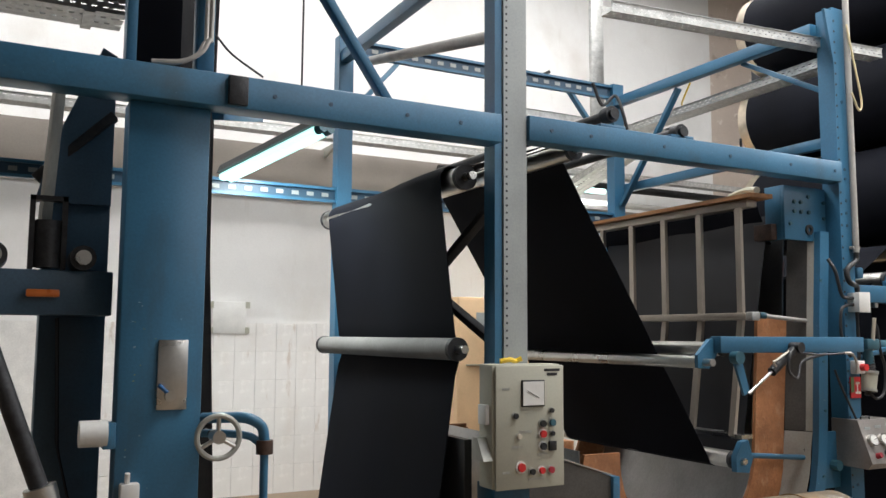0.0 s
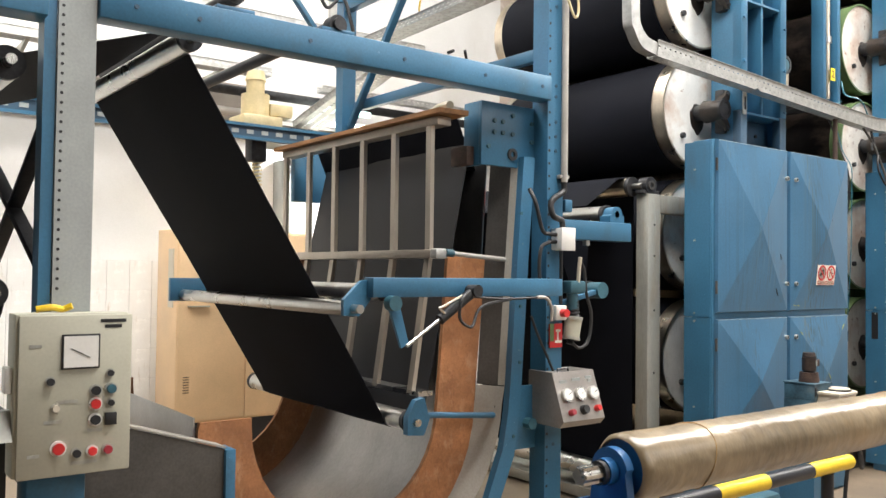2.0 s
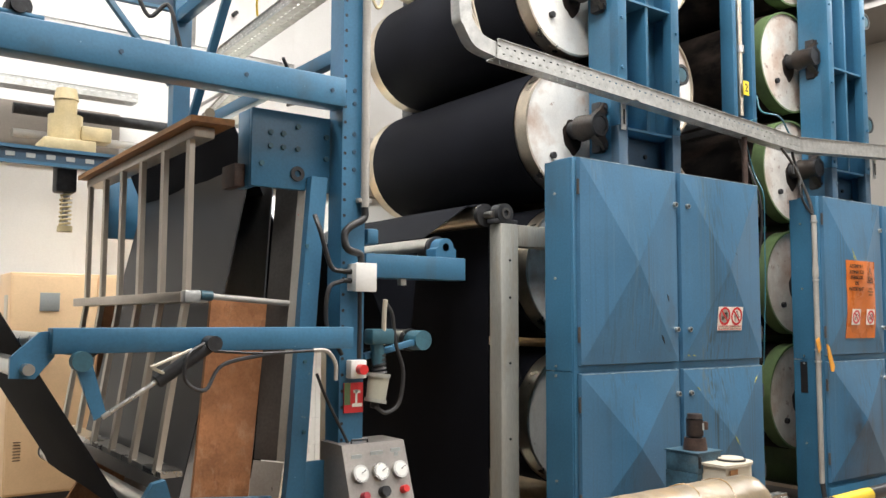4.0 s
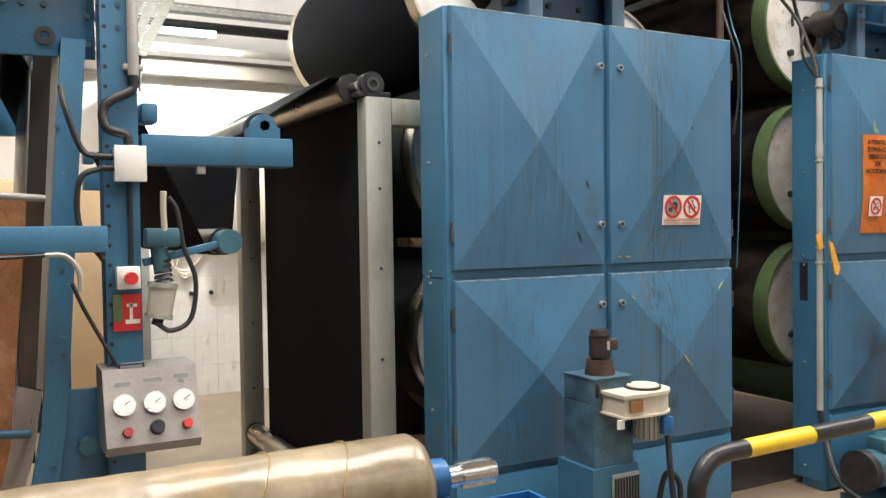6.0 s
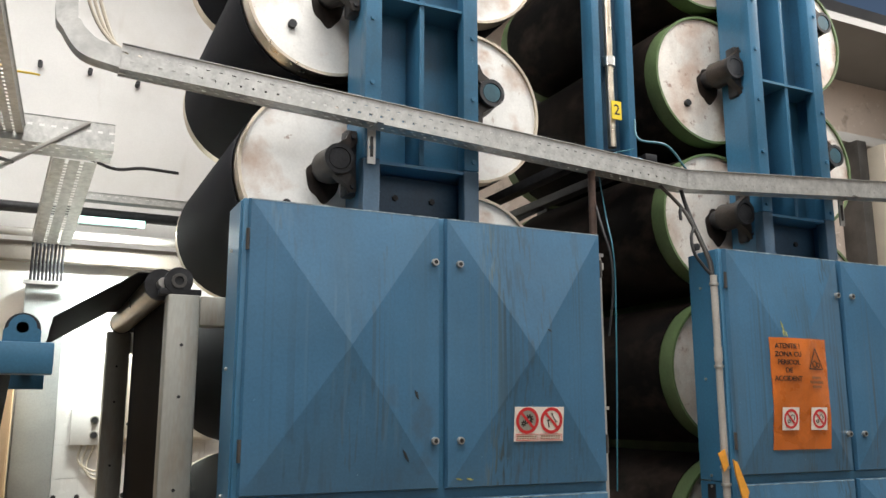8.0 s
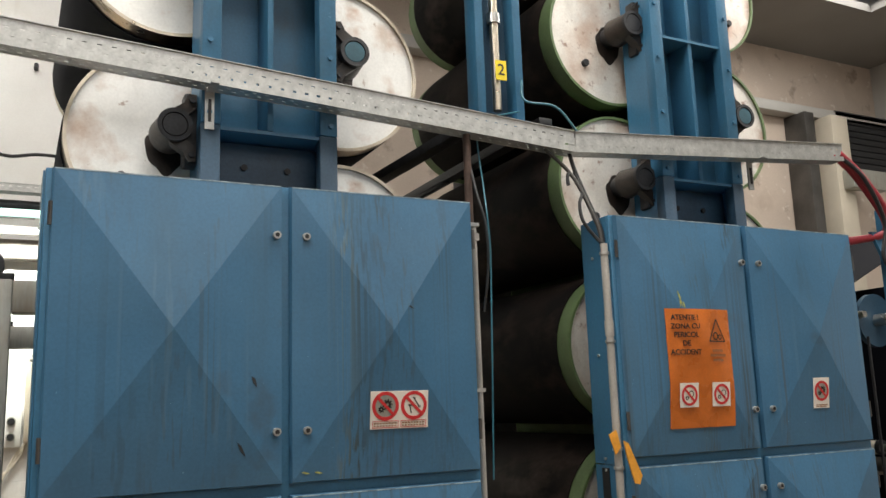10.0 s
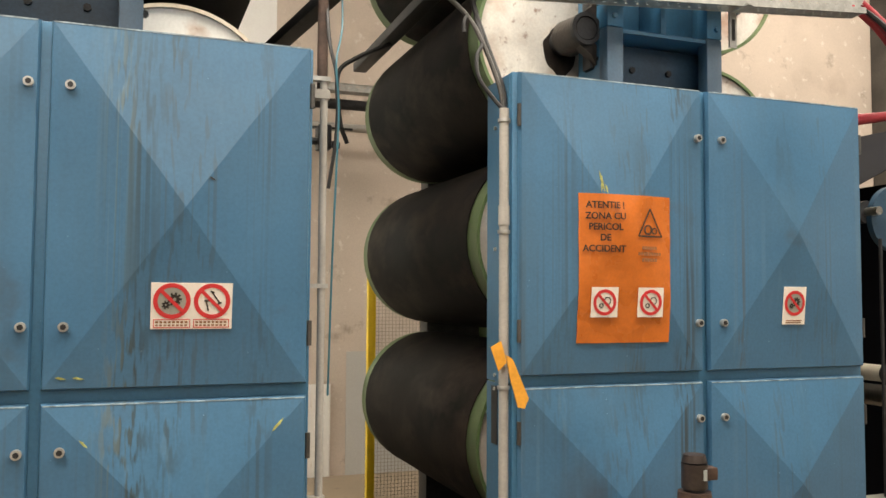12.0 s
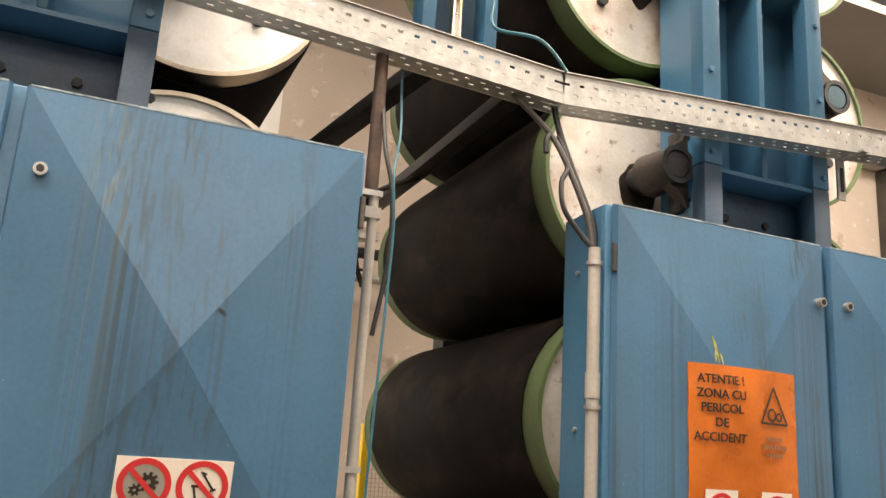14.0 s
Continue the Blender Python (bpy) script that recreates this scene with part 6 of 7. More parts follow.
while x < 12.0:
    ya, yb = 2.33 + 0.036 * (x - 6.54), 2.33 + 0.036 * (x + 0.34 - 6.54)
    part("stripe", cyl(B(), (x, ya, 0.715), (x + 0.34, yb, 0.715), 0.032 if i % 2 == 0 else 0.0318, 18), YELLOW if i % 2 == 0 else BLACKPAINT, t, "yellow band" if i % 2 == 0 else "black band")
    x, i = x + 0.34, i + 1
for px in (8.4, 10.4):
    part("post", cyl(B(), (px, 2.33 + 0.036 * (px - 6.54), 0), (px, 2.33 + 0.036 * (px - 6.54), 0.69), 0.03, 14), BLACKPAINT, t)
t = thing("safety_rail", (4.3, 2.37, 0), "low yellow and black striped safety rail", "rail")
x, i = 2.715, 0
while x < 5.6:
    part("stripe", cyl(B(), (x, 2.37, 0.595), (x + 0.374, 2.37, 0.595), 0.036 if i % 2 else 0.0358, 18), (BLACKPAINT, YELLOW)[i % 2], t, ("black band", "yellow band")[i % 2])
    x, i = x + 0.374, i + 1
for px in (2.85, 5.5):
    part("post", cyl(B(), (px, 2.37, 0), (px, 2.37, 0.56), 0.03, 14), BLACKPAINT, t)


# ---- wrapped rolls on blue stands ----
def wrapped_roll(x0, x1, y, z, r, slack, label):
    t = thing("wrapped_roll", ((x0 + x1) / 2, y, z - r), label, "fabric roll", "wrapped rolls on stands")
    bm = B()
    n, seg = 110, 56
    rings = []
    for i in range(n + 1):
        x = x0 + (x1 - x0) * i / n
        rr = r - (0.010 if i in (0, n) else 0)
        ring = []
        for k in range(seg):
            a = 2 * math.pi * k / seg
            c, d = math.cos(a), math.sin(a)
            # slack film: long folds wound round the roll, and small creases
            h = rr + slack * (0.0035 * noise.noise((x * 5 + c, c * 2, d * 2)) + 0.0028 * noise.noise((x * 22 + 2.5 * d, c * 3, d * 3)) + 0.002 * abs(noise.noise((x * 9 - 3 * c, c * 8, d * 8 + x))))
            ring.append(bm.verts.new((x, y + c * h, z + d * h)))
        rings.append(ring)
    for p, q in zip(rings, rings[1:]):
        for k in range(seg):
            bm.faces.new((p[k], p[(k + 1) % seg], q[(k + 1) % seg], q[k]))
    bm.faces.new(rings[-1])
    inner = [bm.verts.new((x0, y + math.cos(2 * math.pi * k / seg) * r * 0.86, z + math.sin(2 * math.pi * k / seg) * r * 0.86)) for k in range(seg)]
    deep = [bm.verts.new((v.co.x + 0.03, v.co.y, v.co.z)) for v in inner]
    for k in range(seg):
        j = (k + 1) % seg
        bm.faces.new((rings[0][j], rings[0][k], inner[k], inner[j]))
        bm.faces.new((inner[j], inner[k], deep[k], deep[j]))
    bm.faces.new(deep[::-1])
    part("wrap", bm, WRAP, t, "glossy creased brown plastic wrapping", 60)
    for x in (x0 + 0.30, x1 - 0.16, x1 - 0.30):
        part("tape", tube(B(), [(x + 0.02 * math.sin(2 * a + x), y + math.cos(a) * (r + 0.002), z + math.sin(a) * (r + 0.002)) for a in (2 * math.pi * k / 30 for k in range(31))], 0.0016, 5, 0), TAPE, t, "amber tape ridge")
    part("end_disc", cyl(B(), (x0 + 0.012, y, z), (x0 + 0.029, y, z), r * 0.85, 30), BRIGHTBLUE, t, "bright blue recessed end disc")
    for s, xa in ((-1, x0 + 0.012), (1, x1)):
        part("shaft", cyl(B(), (xa, y, z), (xa + s * 0.165, y, z), 0.021, 18), STEEL, t, "bright steel shaft end")
        for i in range(6):
            a = i * math.pi / 3
            part("spline", box(B(), min(xa + s * 0.09, xa + s * 0.163), max(xa + s * 0.09, xa + s * 0.163), y + 0.020 * math.cos(a) - 0.005, y + 0.020 * math.cos(a) + 0.005, z + 0.020 * math.sin(a) - 0.005, z + 0.020 * math.sin(a) + 0.005), STEEL, t)
    return t


wrapped_roll(-0.9, 1.985, 1.52, 1.01, 0.092, 0.22, "long brown film-wrapped fabric roll on blue stands")
wrapped_roll(3.205, 4.99, 1.70, 1.008, 0.092, 0.6, "brown film-wrapped fabric roll with blue ends")


def stand(x, y, z, cheek=True, label="bright blue welded roll stand with tray and legs"):
    """The bearing faces the roll on its +x side; one kind has a tall cheek plate."""
    t = thing("roll_stand", (x, y, 0), label, "stand", "bright blue roll stands")
    bm = B()
    box(bm, x - 0.16, x + 0.12, y - 0.10, y + 0.10, 0.862, 0.868)
    box(bm, x - 0.16, x + 0.12, y - 0.106, y - 0.10, 0.862, 0.915)
    box(bm, x - 0.16, x + 0.12, y + 0.10, y + 0.106, 0.862, 0.915)
    box(bm, x - 0.166, x - 0.16, y - 0.106, y + 0.106, 0.862, 0.915)
    part("tray", bm, BRIGHTBLUE, t, "open sheet steel drip tray")
    top = z if cheek else z - 0.04
    plate = [(y - 0.075, 0.868), (y + 0.075, 0.868), (y + 0.055, top)] + (arc((y, z), 0.062, 10, 170, 12) if cheek else []) + [(y - 0.055, top)]
    part("bearing_cheek", prism(B(), plate, "x", x + 0.085, x + 0.112), BRIGHTBLUE, t, "blue bearing plate")
    part("bearing_collar", cyl(B(), (x + (0.055 if cheek else 0.10), y, z), (x + (0.135 if cheek else 0.15), y, z), 0.036, 24), BRIGHTBLUE, t)
    if cheek:
        part("bearing_bush", cyl(B(), (x + 0.040, y, z), (x + 0.055, y, z), 0.032, 20), IRON, t)
    for dx, ddx in ((-0.06, -0.13), (0.10, 0.17)):
        for sy in (-1, 1):
            strut((x + dx, y + sy * 0.085, 0.862), (x + ddx, y + sy * 0.24, 0.0), 0.055, t, BRIGHTBLUE, "leg")
    part("stretcher", box(B(), x - 0.02, x + 0.02, y - 0.2, y + 0.2, 0.25, 0.29), BRIGHTBLUE, t)
    return t


s = stand(3.08, 1.70, 1.008)
s = stand(-1.02, 1.52, 1.01, False)
copy_thing(s, pose(2.14, 1.52, 0, 0, 0, 180))
copy_thing(s, pose(5.145, 1.70, 0, 0, 0, 180))


# ---- cable trays ----
def tray(p, q, w, h, label="galvanised perforated cable tray", pitch=0.05, slot=0.016):
    p, q = Vector(p), Vector(q)
    d = q - p
    m = Matrix.Translation(p) @ d.to_track_quat("X", "Z").to_matrix().to_4x4()
    t = thing("cable_tray", (p + q) / 2, label, "cable tray", "perforated cable trays")

    def put(name, bm):
        bmesh.ops.transform(bm, matrix=m, verts=bm.verts)
        return part(name, bm, GALV, t)

    for y in (-w / 2, w / 2 - 0.003):
        put("slotted_side", perforated(B(), 0, d.length, y, 0, h, pitch, slot))
    bm = perforated(B(), 0, d.length, 0, -w / 2 + 0.003, w / 2 - 0.003, pitch, slot)
    bmesh.ops.transform(bm, matrix=Matrix(((1, 0, 0, 0), (0, 0, 1, 0), (0, 1, 0, 0.002), (0, 0, 0, 1))), verts=bm.verts)
    put("perforated_floor", bm)
    for y in (-w / 2 - 0.008, w / 2 - 0.003):
        put("lip", box(B(), 0, d.length, y, y + 0.011, h, h + 0.003))
    return t


tray((5.50, 3.465, 2.838), (8.19, 3.465, 2.688), 0.085, 0.097, "galvanised perforated cable tray crossing before the frames")
tray((8.192, 3.465, 2.688), (10.05, 3.465, 2.832), 0.085, 0.097, "galvanised perforated cable tray end piece")
bm = B()
elb = smooth_path([(5.27, 3.50, 3.5), (5.27, 3.50, 3.05), (5.30, 3.50, 2.96), (5.37, 3.50, 2.875), (5.50, 3.50, 2.845)], 5)
ribbon(bm, [(p.x - 0.0, p.z) for p in elb], [(p.x + (0.075 if i < 7 else 0.075 - 0.06 * (i - 6) / 14), p.z + (0.0 if i < 5 else 0.075 * min(1, (i - 4) / 10))) for i, p in enumerate(elb)], "y", 3.43, 3.433)
sheet(bm, [(p.x, p.z) for p in elb], 3.433, 3.50, 0.003, 1)
single("cable_tray", bm, GALV, "galvanised tray elbow turning upward", "cable tray", "perforated cable trays")
t = thing("tray_cables", (5.5, 3.5, 2.9), "cream cables rising out of the tray elbow", "cable")
for i in range(3):
    part("cable", tube(B(), [(5.9, 3.50 + 0.012 * i, 2.90), (5.55, 3.50 + 0.012 * i, 2.93), (5.40 + 0.02 * i, 3.52, 3.08), (5.33 + 0.02 * i, 3.52, 3.4)], 0.007, 6), CREAM, t)
for x in (6.53, 9.40):
    t = thing("tray_bracket", (x, 3.5, 2.68), "slotted steel bracket holding the cable tray", "bracket")
    zt = 2.845 - 0.0539 * (x - 5.5) if x < 8.19 else 2.70 + 0.0753 * (x - 8.19)
    part("bar", box(B(), x - 0.018, x + 0.018, 3.51, 3.518, zt - 0.16, zt), GALV, t)
    part("arm", box(B(), x - 0.015, x + 0.015, 3.40, 3.51, zt - 0.012, zt - 0.004), GALV, t)
    part("slot", box(B(), x - 0.006, x + 0.006, 3.505, 3.5095, zt - 0.13, zt - 0.04), BLACK, t)
tray((3.0, 3.70, 3.33), (5.27, 3.62, 3.40), 0.10, 0.06, "galvanised tray running above the blue frame")
tray((4.95, 3.7, 3.33), (5.05, 6.05, 3.33), 0.16, 0.06, "galvanised tray crossing towards the wall", 0.06, 0.03)
tray((3.6, 6.2, 3.29), (5.67, 6.2, 3.29), 0.3, 0.18, "wide galvanised tray hung before the wall", 0.07, 0.03)
tray((5.36, 7.62, 2.92), (5.45, 6.36, 3.28), 0.28, 0.06, "galvanised tray sloping up from the pilaster", 0.04, 0.02)
single("tray_post", box(B(), 4.78, 4.92, 6.12, 6.16, 3.48, RZ, 0.002), GALV, "galvanised hanging post carrying the tray", "hanger")
tray((-4.0, 7.5, 3.34), (4.9, 7.5, 3.34), 0.16, 0.07, "galvanised cable tray hung along the wall", 0.06, 0.03)
tray((5.5, 7.6, 3.30), (9.0, 7.6, 3.30), 0.12, 0.06, "galvanised cable tray along the wall", 0.06, 0.03)
tray((-1.6, 5.4, 3.40), (0.6, 5.4, 3.40), 0.3, 0.1, "galvanised tray high above the feed frame", 0.06, 0.03)
t = thing("tray_hanger", (-0.5, 5.4, 3.39), "thin steel rods hanging a cable tray", "hanger")
for x in (-1.4, 0.4):
    part("rod", cyl(B(), (x, 5.4, 3.39), (x, 5.4, RZ), 0.008, 8), GALV, t)
    part("foot", box(B(), x - 0.03, x + 0.03, 5.24, 5.56, 3.385, 3.399), GALV, t)
t = thing("tray_drop", (5.33, 7.6, 2.4), "slatted cable drop above the pilaster", "cable tray")
for i in range(9):
    part("cable", cyl(B(), (5.23 + 0.028 * i, 7.715, 2.62), (5.23 + 0.028 * i, 7.66, 2.93), 0.011, 8), IRON, t)
part("clamp_bar", box(B(), 5.18, 5.52, 7.67, 7.69, 2.60, 2.63), GALV, t)
strut((4.88, 6.04, 3.0), (5.51, 6.04, 3.46), 0.035, t, CONDUIT, "stay")
for z, r, m in ((3.02, 0.035, CONDUIT), (3.22, 0.045, IRON)):
    single("wall_pipe", cyl(B(), (4.0, 7.70, z), (9.5, 7.70, z), r, 14), m, "pipe running high along the wall", "pipe")
t = thing("pipe_hanger", (3.0, 7.5, 3.0), "grey brackets carrying the wall tray", "bracket")
for x in (-2.0, -0.4, 1.2, 2.8, 4.4):
    part("bracket", prism(B(), [(7.42, 3.338), (7.99, 3.338), (7.99, 3.21)], "x", x, x + 0.03), GREYMETAL, t)

# ---- lamps ----
t = thing("tube_lamp", (1.43, 4.95, 2.55), "lit twin fluorescent lamp hung under the frame", "lamp", "fluorescent lamps")
p, q = Vector((1.60, 4.5, 2.66)), Vector((1.27, 5.4, 2.50))
w = (q - p).normalized()
sd = Vector((w.y, -w.x, 0)).normalized()
for s in (-0.028, 0.028):
    part("tube", cyl(B(), p + sd * s, q + sd * s, 0.027, 14), TUBE, t, "glowing white tube")
    part("cap", cyl(B(), p + sd * s - w * 0.03, p + sd * s + w * 0.02, 0.029, 12), CYANPLASTIC, t)
up = sd.cross(w)
up = up if up.z > 0 else -up
bm = B()
c = [p + sd * 0.075 + up * 0.02, p - sd * 0.075 + up * 0.02, p - sd * 0.045 + up * 0.075, p + sd * 0.045 + up * 0.075]
d = q - p
lo, hi = [bm.verts.new(v) for v in c], [bm.verts.new(v + d) for v in c]
bm.faces.new(lo)
bm.faces.new(hi)
for i in range(4):
    bm.faces.new((lo[i], lo[(i + 1) % 4], hi[(i + 1) % 4], hi[i]))
part("housing", bm, IRON, t, "dark lamp housing")
part("hanger", cyl(B(), p + up * 0.07 + w * 0.2, p + up * 0.07 + w * 0.2 + Vector((0, 0, 0.9)), 0.006, 6), IRON, t)
t = thing("wall_lamp", (5.78, 7.55, 3.10), "lit white batten lamp on the wall", "lamp", "fluorescent lamps")
part("tube", cyl(B(), (5.50, 7.55, 3.13), (6.05, 7.55, 3.13), 0.03, 14), TUBE, t)
part("holder", box(B(), 5.55, 6.0, 7.58, 7.70, 3.11, 3.16, 0.004), GREYPAINT, t)

# ---- against the north wall ----
t = thing("electric_cabinet", (4.4, 7.4, 0), "peach painted steel electric cabinet on a dark plinth", "cabinet")
part("body", box(B(), 3.96, 5.19, 7.2, 7.7, 0.22, 1.87, 0.01), PEACH, t)
part("plinth", box(B(), 3.98, 5.17, 7.21, 7.68, 0.0, 0.22), BLACK, t)
for x0, x1 in ((3.97, 4.57), (4.58, 5.18)):
    d = part("door", box(B(), x0, x1, 7.185, 7.199, 0.24, 1.85, 0.004), PEACH, t)
    part("handle", box(B(), x1 - 0.06, x1 - 0.04, 7.165, 7.185, 0.95, 1.05, 0.003), IRON, d)
    for i in range(7):
        part("vent_slit", box(B(), x0 + 0.05, x0 + 0.10, 7.181, 7.1845, 0.48 + 0.022 * i, 0.486 + 0.022 * i), BROWN, d)
part("meter", box(B(), 4.16, 4.30, 7.178, 7.185, 1.58, 1.72, 0.003), GREYPAINT, t)
part("rain_lip", box(B(), 4.05, 4.24, 7.165, 7.184, 1.205, 1.217), BOXGREY, t)
part("name_plate", box(B(), 4.50, 4.56, 7.18, 7.1845, 1.36, 1.44), YELLOW, t)
part("side_vent", box(B(), 3.952, 3.9595, 7.28, 7.4, 1.2, 1.7), CREAM, t)
t = thing("brown_crate", (5.37, 7.48, 0), "brown wooden crate on the floor beside the cabinet", "crate")
part("crate_body", box(B(), 5.23, 5.45, 7.36, 7.6, 0.21, 0.40, 0.006), RUST, t)
part("crate_base", box(B(), 5.21, 5.53, 7.35, 7.62, 0.0, 0.21, 0.006), GREYPAINT, t)
t = thing("power_outlet_box", (5.83, 7.9, 1.34), "white wall panel with four round sockets", "panel")
part("case", box(B(), 5.62, 5.985, 7.92, 7.997, 1.33, 1.62, 0.006), WHITE, t)
for x in (5.80, 5.91):
    for z in (1.41, 1.53):
        s = part("socket", cyl(B(), (x, 7.92, z), (x, 7.90, z), 0.026, 16), IRON, t)
        part("socket_ring", annulus(B(), x, z, 7.92, 0.026, 0.034, 16, 0.006), GREYMETAL, s)
t = thing("fuse_cabinet", (6.2, 7.9, 1.36), "cream wall cabinet with two doors", "cabinet")
part("body", box(B(), 6.0, 6.75, 7.84, 7.997, 1.36, 2.05, 0.008), CREAM, t)
for x0, x1 in ((6.01, 6.37), (6.38, 6.74)):
    d = part("door", box(B(), x0, x1, 7.828, 7.839, 1.38, 2.03, 0.003), CREAM, t)
    part("lock", cyl(B(), (x0 + 0.04, 7.828, 1.5), (x0 + 0.04, 7.81, 1.5), 0.014, 10), IRON, d)
t = thing("wall_notice", (1.87, 7.98, 1.48), "blank white notice plate on the wall", "sign")
part("plate", box(B(), 1.78, 2.10, 7.965, 7.997, 1.50, 1.80, 0.004), WHITE, t)
for x in (1.77, 2.11):
    for z in (1.53, 1.77):
        part("clip", box(B(), x - 0.02, x + 0.02, 7.955, 7.964, z - 0.03, z + 0.03), BOXGREY, t)
t = thing("wall_cables", (5.8, 7.95, 0.9), "grey cable loops and clips on the tiled wall", "cable")
for i in range(3):
    part("cable", tube(B(), [(5.72 + 0.05 * i, 7.96, 1.34), (5.70 + 0.03 * i, 7.95, 1.2 - 0.03 * i), (5.85, 7.95, 1.12 - 0.03 * i), (5.98 - 0.02 * i, 7.95, 1.25), (6.02, 7.95, 1.36)], 0.008, 6), CREAM, t)
for x in (5.535, 5.71, 5.885, 6.06):
    part("knob", cyl(B(), (x, 7.984, 0.92), (x, 7.95, 0.92), 0.02, 10), IRON, t)

# ivory motor and drum behind the slat frame
t = thing("ivory_motor", (4.0, 5.9, 2.5), "ivory painted gear motor above the rear beam", "motor")
part("base", box(B(), 3.86, 4.16, 5.68, 5.95, 2.54, 2.62, 0.01), IVORY, t)
part("body", cyl(B(), (4.0, 5.8, 2.62), (4.0, 5.8, 2.78), 0.10, 20), IVORY, t)
part("neck", cyl(B(), (4.0, 5.8, 2.78), (4.0, 5.8, 2.88), 0.065, 18), IVORY, t)
part("cap", cyl(B(), (4.0, 5.8, 2.88), (4.0, 5.8, 2.95), 0.075, 18, 0.06), IVORY, t)
part("side_box", box(B(), 4.08, 4.26, 5.72, 5.86, 2.63, 2.72, 0.01), IVORY, t)
part("clutch", box(B(), 3.95, 4.07, 5.74, 5.86, 2.30, 2.54, 0.015), IRON, t, "dark clutch block")
part("shaft", cyl(B(), (4.02, 5.8, 2.06), (4.02, 5.8, 2.30), 0.018, 14), GALV, t)
part("spring", tube(B(), [(4.02 + 0.032 * math.cos(1.1 * k), 5.8 + 0.032 * math.sin(1.1 * k), 2.09 + 0.0045 * k) for k in range(46)], 0.007, 6, 0), IVORY, t, "pale coil spring")
part("spring_cup", cyl(B(), (4.02, 5.8, 2.06), (4.02, 5.8, 2.095), 0.045, 16), IVORY, t)
t = thing("rear_rail", (4.2, 5.7, 2.3), "blue slotted rail behind the slat frame", "rail")
part("rail", box(B(), 4.22, 4.60, 5.60, 5.66, 2.02, 2.40, 0.005), BLUE, t)
t = thing("hose_bundle", (4.6, 5.7, 3.3), "dark and orange hoses hanging by the rear post", "hose")
part("hose", tube(B(), [(4.3, 5.5, 3.6), (4.4, 5.5, 3.42), (4.5, 5.45, 3.5), (4.55, 5.4, 3.3), (4.62, 5.4, 3.0)], 0.014, 8), RUBBER, t)
part("hose", tube(B(), [(4.9, 5.0, 3.55), (5.0, 5.2, 3.45), (5.2, 5.4, 3.5)], 0.007, 8), YELLOW, t)
part("hose", tube(B(), [(4.8, 4.4, 2.95), (5.0, 4.6, 2.8), (5.12, 5.0, 2.86)], 0.010, 8), RUBBER, t)
part("hose", tube(B(), [(4.75, 3.44, 3.05), (4.80, 3.43, 2.94), (4.83, 3.43, 3.0), (4.80, 3.44, 3.2), (4.74, 3.45, 3.5)], 0.007, 8), IVORY, t)
part("hose", tube(B(), [(5.55, 7.3, 3.58), (5.78, 7.4, 3.54), (6.0, 7.5, 3.60), (6.3, 7.6, 3.62)], 0.014, 8), RUBBER, t)

# ---- behind the gap ----
t = thing("guard_fence", (8.3, 6.3, 0), "yellow framed wire mesh guard fence", "fence")
for x in (8.59, 10.3):
    part("post", box(B(), x, x + 0.055, 6.3, 6.35, 0, 1.84, 0.003), YELLOW, t)
for z in (0.05, 1.80):
    part("rail", box(B(), 8.645, 10.3, 6.305, 6.345, z, z + 0.04), YELLOW, t)
bm = B()
for i in range(66):
    box(bm, 8.645 + 0.025 * i, 8.648 + 0.025 * i, 6.322, 6.325, 0.09, 1.80)
for i in range(68):
    box(bm, 8.645, 10.3, 6.325, 6.328, 0.1 + 0.025 * i, 0.103 + 0.025 * i)
part("mesh", bm, MESHGREY, t)
t = thing("valve_cluster", (7.85, 4.3, 2.3), "small black valve with rods between the stacks", "valve")
part("body", box(B(), 7.93, 8.0, 4.9, 5.0, 2.33, 2.46, 0.01), IRON, t)
part("rod", cyl(B(), (7.75, 4.95, 2.45), (8.12, 4.95, 2.45), 0.006, 6), IRON, t)
part("rod", cyl(B(), (7.70, 4.95, 2.40), (8.05, 4.95, 2.36), 0.02, 8), IRON, t)
part("pipe", tube(B(), [(8.34, 5.0, 2.95), (8.15, 5.0, 2.85), (8.05, 5.0, 2.75), (8.06, 4.98, 2.5), (8.1, 4.98, 2.38)], 0.012, 8), RUBBER, t)
t = thing("floor_coils", (8.1, 5.0, 0), "orange and brown cable coils on the floor", "cable")
for i in range(4):
    part("coil", tube(B(), [(8.29 + 0.11 * math.cos(a), 5.45 + 0.05 * i, 0.125 + 0.11 * math.sin(a)) for a in (2 * math.pi * k / 20 for k in range(21))], 0.014, 6, 0), ORANGE if i % 2 else RUST, t)

# ---- right-hand machine ----
t = thing("roller_rack", (10.55, 3.55, 0), "blue slotted steel exit frame with white block", "frame")
part("post", channel(10.53, 10.62, 3.50, 3.62, 0.012, 0, 2.62), BLUE, t)
bm = B()
for i in range(26):
    box(bm, 10.536, 10.548, 3.498, 3.4995, 0.1 + 0.09 * i, 0.13 + 0.09 * i)
part("slots", bm, BLACK, t)["kind"] = "stuff"
part("gusset", prism(B(), [(10.34, 2.46), (10.53, 2.46), (10.53, 2.12)], "y", 3.52, 3.54), BLUE, t)
part("sensor_block", box(B(), 10.56, 10.70, 3.42, 3.498, 1.05, 1.14, 0.006), CREAM, t, "cream sensor block")
part("sensor_window", cyl(B(), (10.66, 3.42, 1.10), (10.66, 3.41, 1.10), 0.02, 12), IRON, t)
t = thing("pulley", (10.40, 3.58, 1.83), "grey belt pulley with a hub beside the post", "pulley")
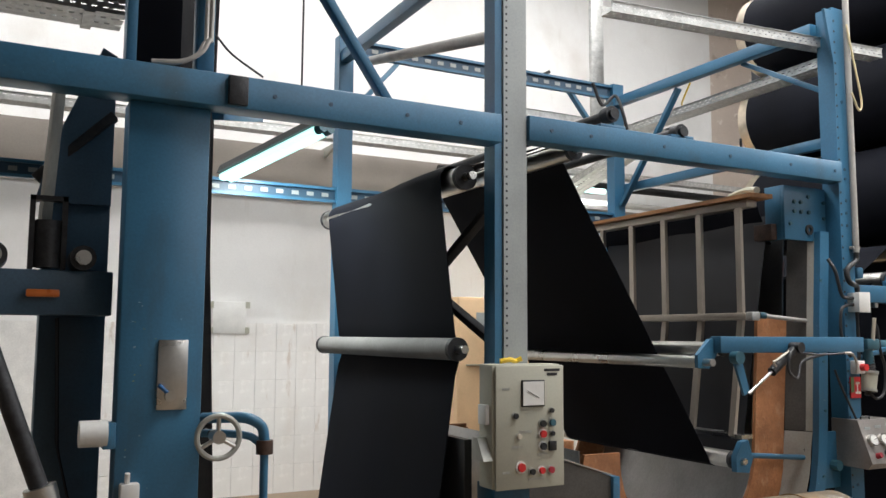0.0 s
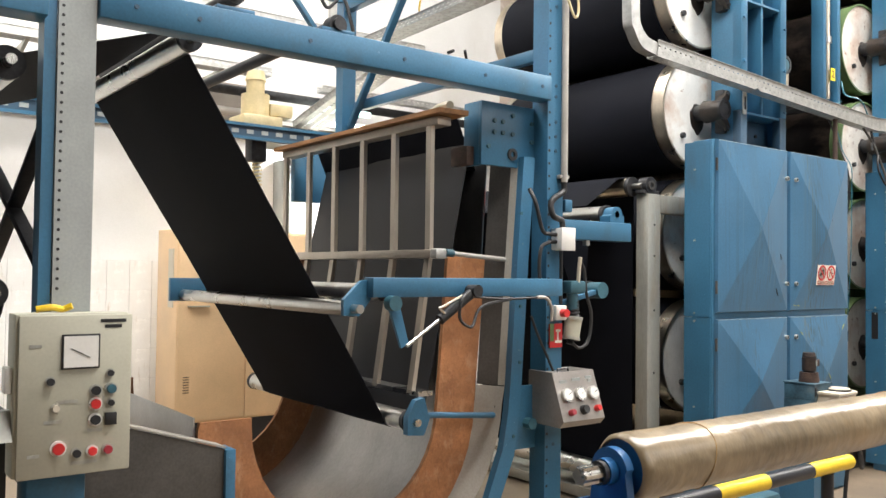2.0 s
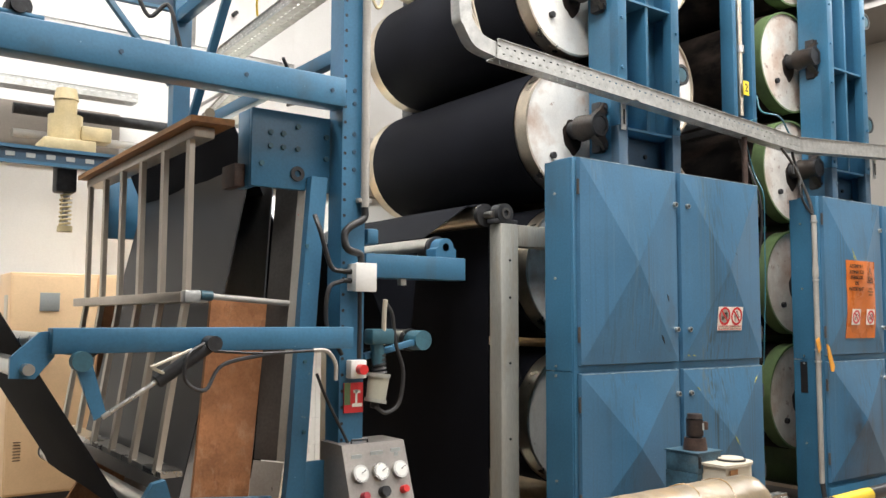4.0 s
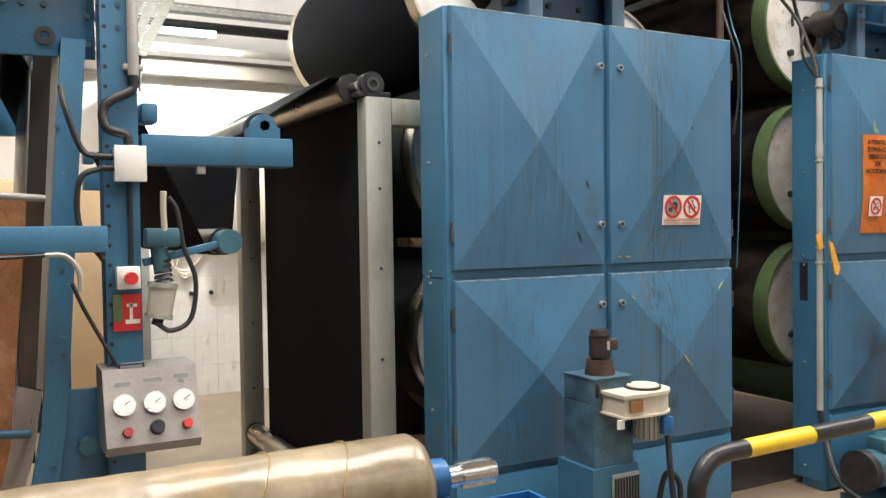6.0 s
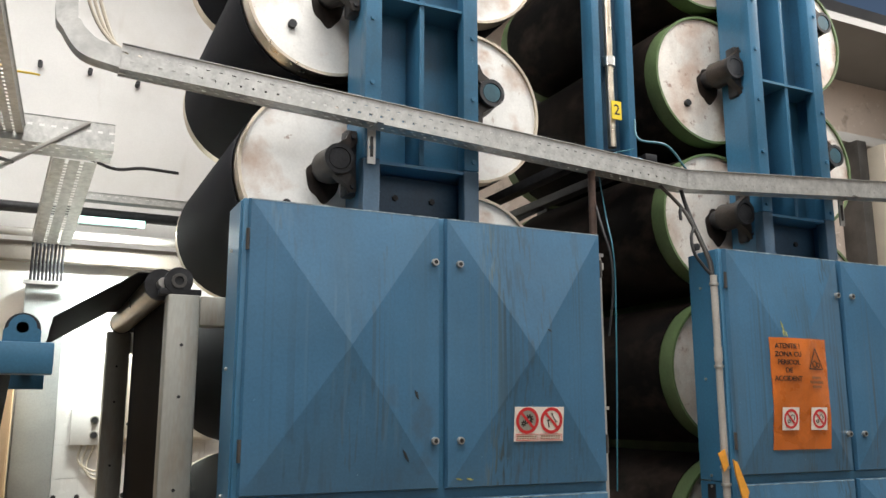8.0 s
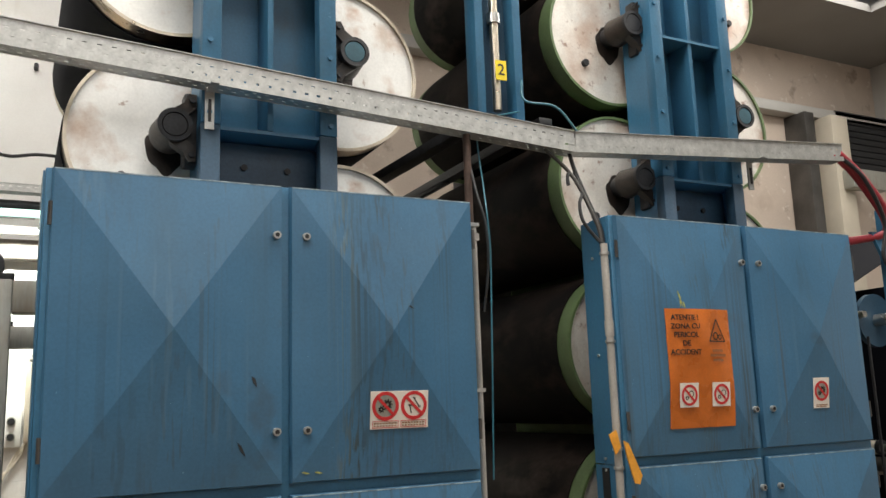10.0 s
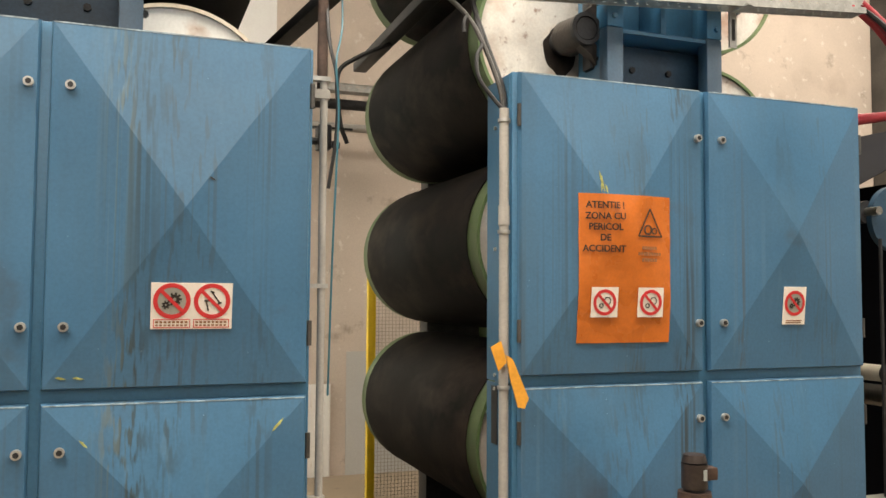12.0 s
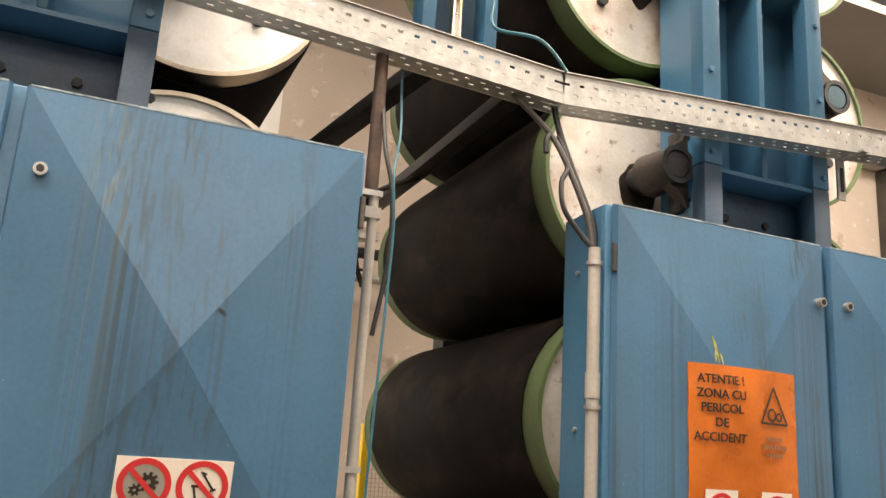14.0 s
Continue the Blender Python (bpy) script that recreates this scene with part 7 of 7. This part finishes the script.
part("disc", cyl(B(), (10.40, 3.60, 1.95), (10.40, 3.63, 1.95), 0.155, 32), DARKBLUE, t)
part("hub", cyl(B(), (10.40, 3.52, 1.95), (10.40, 3.60, 1.95), 0.035, 16), STEEL, t)
roller("guide_roller", (10.25, 3.66, 1.98), (10.25, 5.4, 1.98), 0.05, BAND, "steel exit roller beside the cabinet")
roller("guide_roller", (10.38, 3.60, 1.12), (10.38, 5.4, 1.12), 0.05, STEEL, "lower steel exit roller")
roller("guide_roller", (10.42, 3.7, 1.22), (10.42, 5.4, 1.22), 0.04, CREAM, "cream covered exit roller")
cloth("exit_cloth", line((10.24, 2.035), (11.6, 2.65), 8), 3.9, 5.3, "grey-black cloth rising from the exit roller", wave=0.01, seed=60)
cloth("exit_cloth", line((10.30, 1.95), (10.33, 0.3), 6), 3.9, 5.3, "black cloth hanging at the exit frame", wave=0.01, seed=62)
cloth("exit_cloth", line((10.9, 2.2), (11.0, 0.2), 6), 3.7, 5.3, "black cloth hanging beyond the exit frame", wave=0.02, seed=64)
t = thing("wire_rod", (10.28, 3.6, 0.1), "thin dark rod with a small shelf", "rod")
part("rod", cyl(B(), (10.24, 3.55, 0.1), (10.24, 3.55, 1.85), 0.008, 8), IRON, t)
part("shelf", box(B(), 10.12, 10.42, 3.52, 3.60, 0.68, 0.69), GREYMETAL, t)
t = thing("red_hoses", (10.3, 3.5, 2.3), "red and black hoses curving from the tray end", "hose")
for i in range(2):
    part("hose", tube(B(), [(10.03, 3.44 + 0.03 * i, 2.88), (10.2, 3.45 + 0.03 * i, 2.78), (10.42, 3.47 + 0.03 * i, 2.58), (10.44, 3.50, 2.46), (10.3, 3.56, 2.42), (9.95, 3.62, 2.36 + 0.03 * i)], 0.022, 10), REDHOSE, t)
part("cable", tube(B(), [(10.03, 3.44, 2.87), (10.2, 3.42, 2.74), (10.36, 3.44, 2.5), (10.34, 3.46, 2.3), (10.44, 3.46, 2.15), (10.47, 3.46, 1.9), (10.44, 3.46, 1.5), (10.46, 3.46, 1.25), (10.58, 3.46, 1.12)], 0.012, 8), RUBBER, t)
t = thing("shutter_housing", (16.0, 7.7, 0), "dark slatted roller shutter between posts", "shutter")
for i in range(9):
    part("slat", box(B(), 15.85, 16.95, 7.80, 7.95, 4.55 + 0.09 * i, 4.632 + 0.09 * i, 0.01), IRON, t)
part("guide_post", box(B(), 15.06, 15.24, 7.66, 7.997, 0, 5.19, 0.006), DARKSTEEL, t, "dark steel guide post")
part("cover_post", box(B(), 15.52, 15.84, 7.62, 7.997, 0, 5.19, 0.006), CREAM, t, "cream painted cover post")
part("motor_box", box(B(), 15.60, 16.3, 7.45, 7.62, 4.15, 4.42, 0.03), GREYMETAL, t)
t = thing("far_machine", (12.2, 5.2, 0), "dark machine frame beyond the exit", "machine")
for x in (11.5, 12.9):
    part("post", box(B(), x, x + 0.12, 5.8, 5.95, 0, 2.4, 0.004), BLUE, t)
part("drum", cyl(B(), (11.62, 5.4, 0.9), (12.9, 5.4, 0.9), 0.3, 28), FABRIC, t)
part("beam", box(B(), 11.62, 12.9, 5.82, 5.92, 1.5, 1.62, 0.004), IRON, t)
part("disc", cyl(B(), (11.0, 4.6, 0.85), (11.0, 4.66, 0.85), 0.16, 28), CANEND, t)

# wall studs
t = thing("wall_studs", (5.6, 7.98, 4.2), "black stub bolts on the upper wall", "bolt")
for x, z in ((5.15, 4.55), (5.95, 4.5), (5.55, 4.55), (7.4, 4.1), (3.9, 4.4), (1.0, 4.6)):
    part("stud", cyl(B(), (x, 7.998, z), (x, 7.9, z), 0.02, 8), IRON, t)

# ---- wall tiles ----
random.seed(4)
TW, TH = 0.2, 0.2667
meshes = {}


def tile_mesh(w):
    key = round(w, 3)
    if key not in meshes:
        meshes[key] = finish("tile", box(B(), 0.0015, w - 0.0015, -0.009, 0, 0.0015, TH - 0.0015), TILE)
    return meshes[key]


o = ORIGIN[dado.name]
for x0, x1 in ((0.4, 5.19), (5.51, 8.72)):
    n = int((x1 - x0) / TW)
    for i in range(n):
        for j in range(6 if x0 + i * TW < 7.6 else 3):
            ob = new("tile", tile_mesh(TW))
            ob.parent = dado
            ob.location = Vector((x0 + i * TW, 7.9845 - random.uniform(0, 0.0015), j * TH)) - o
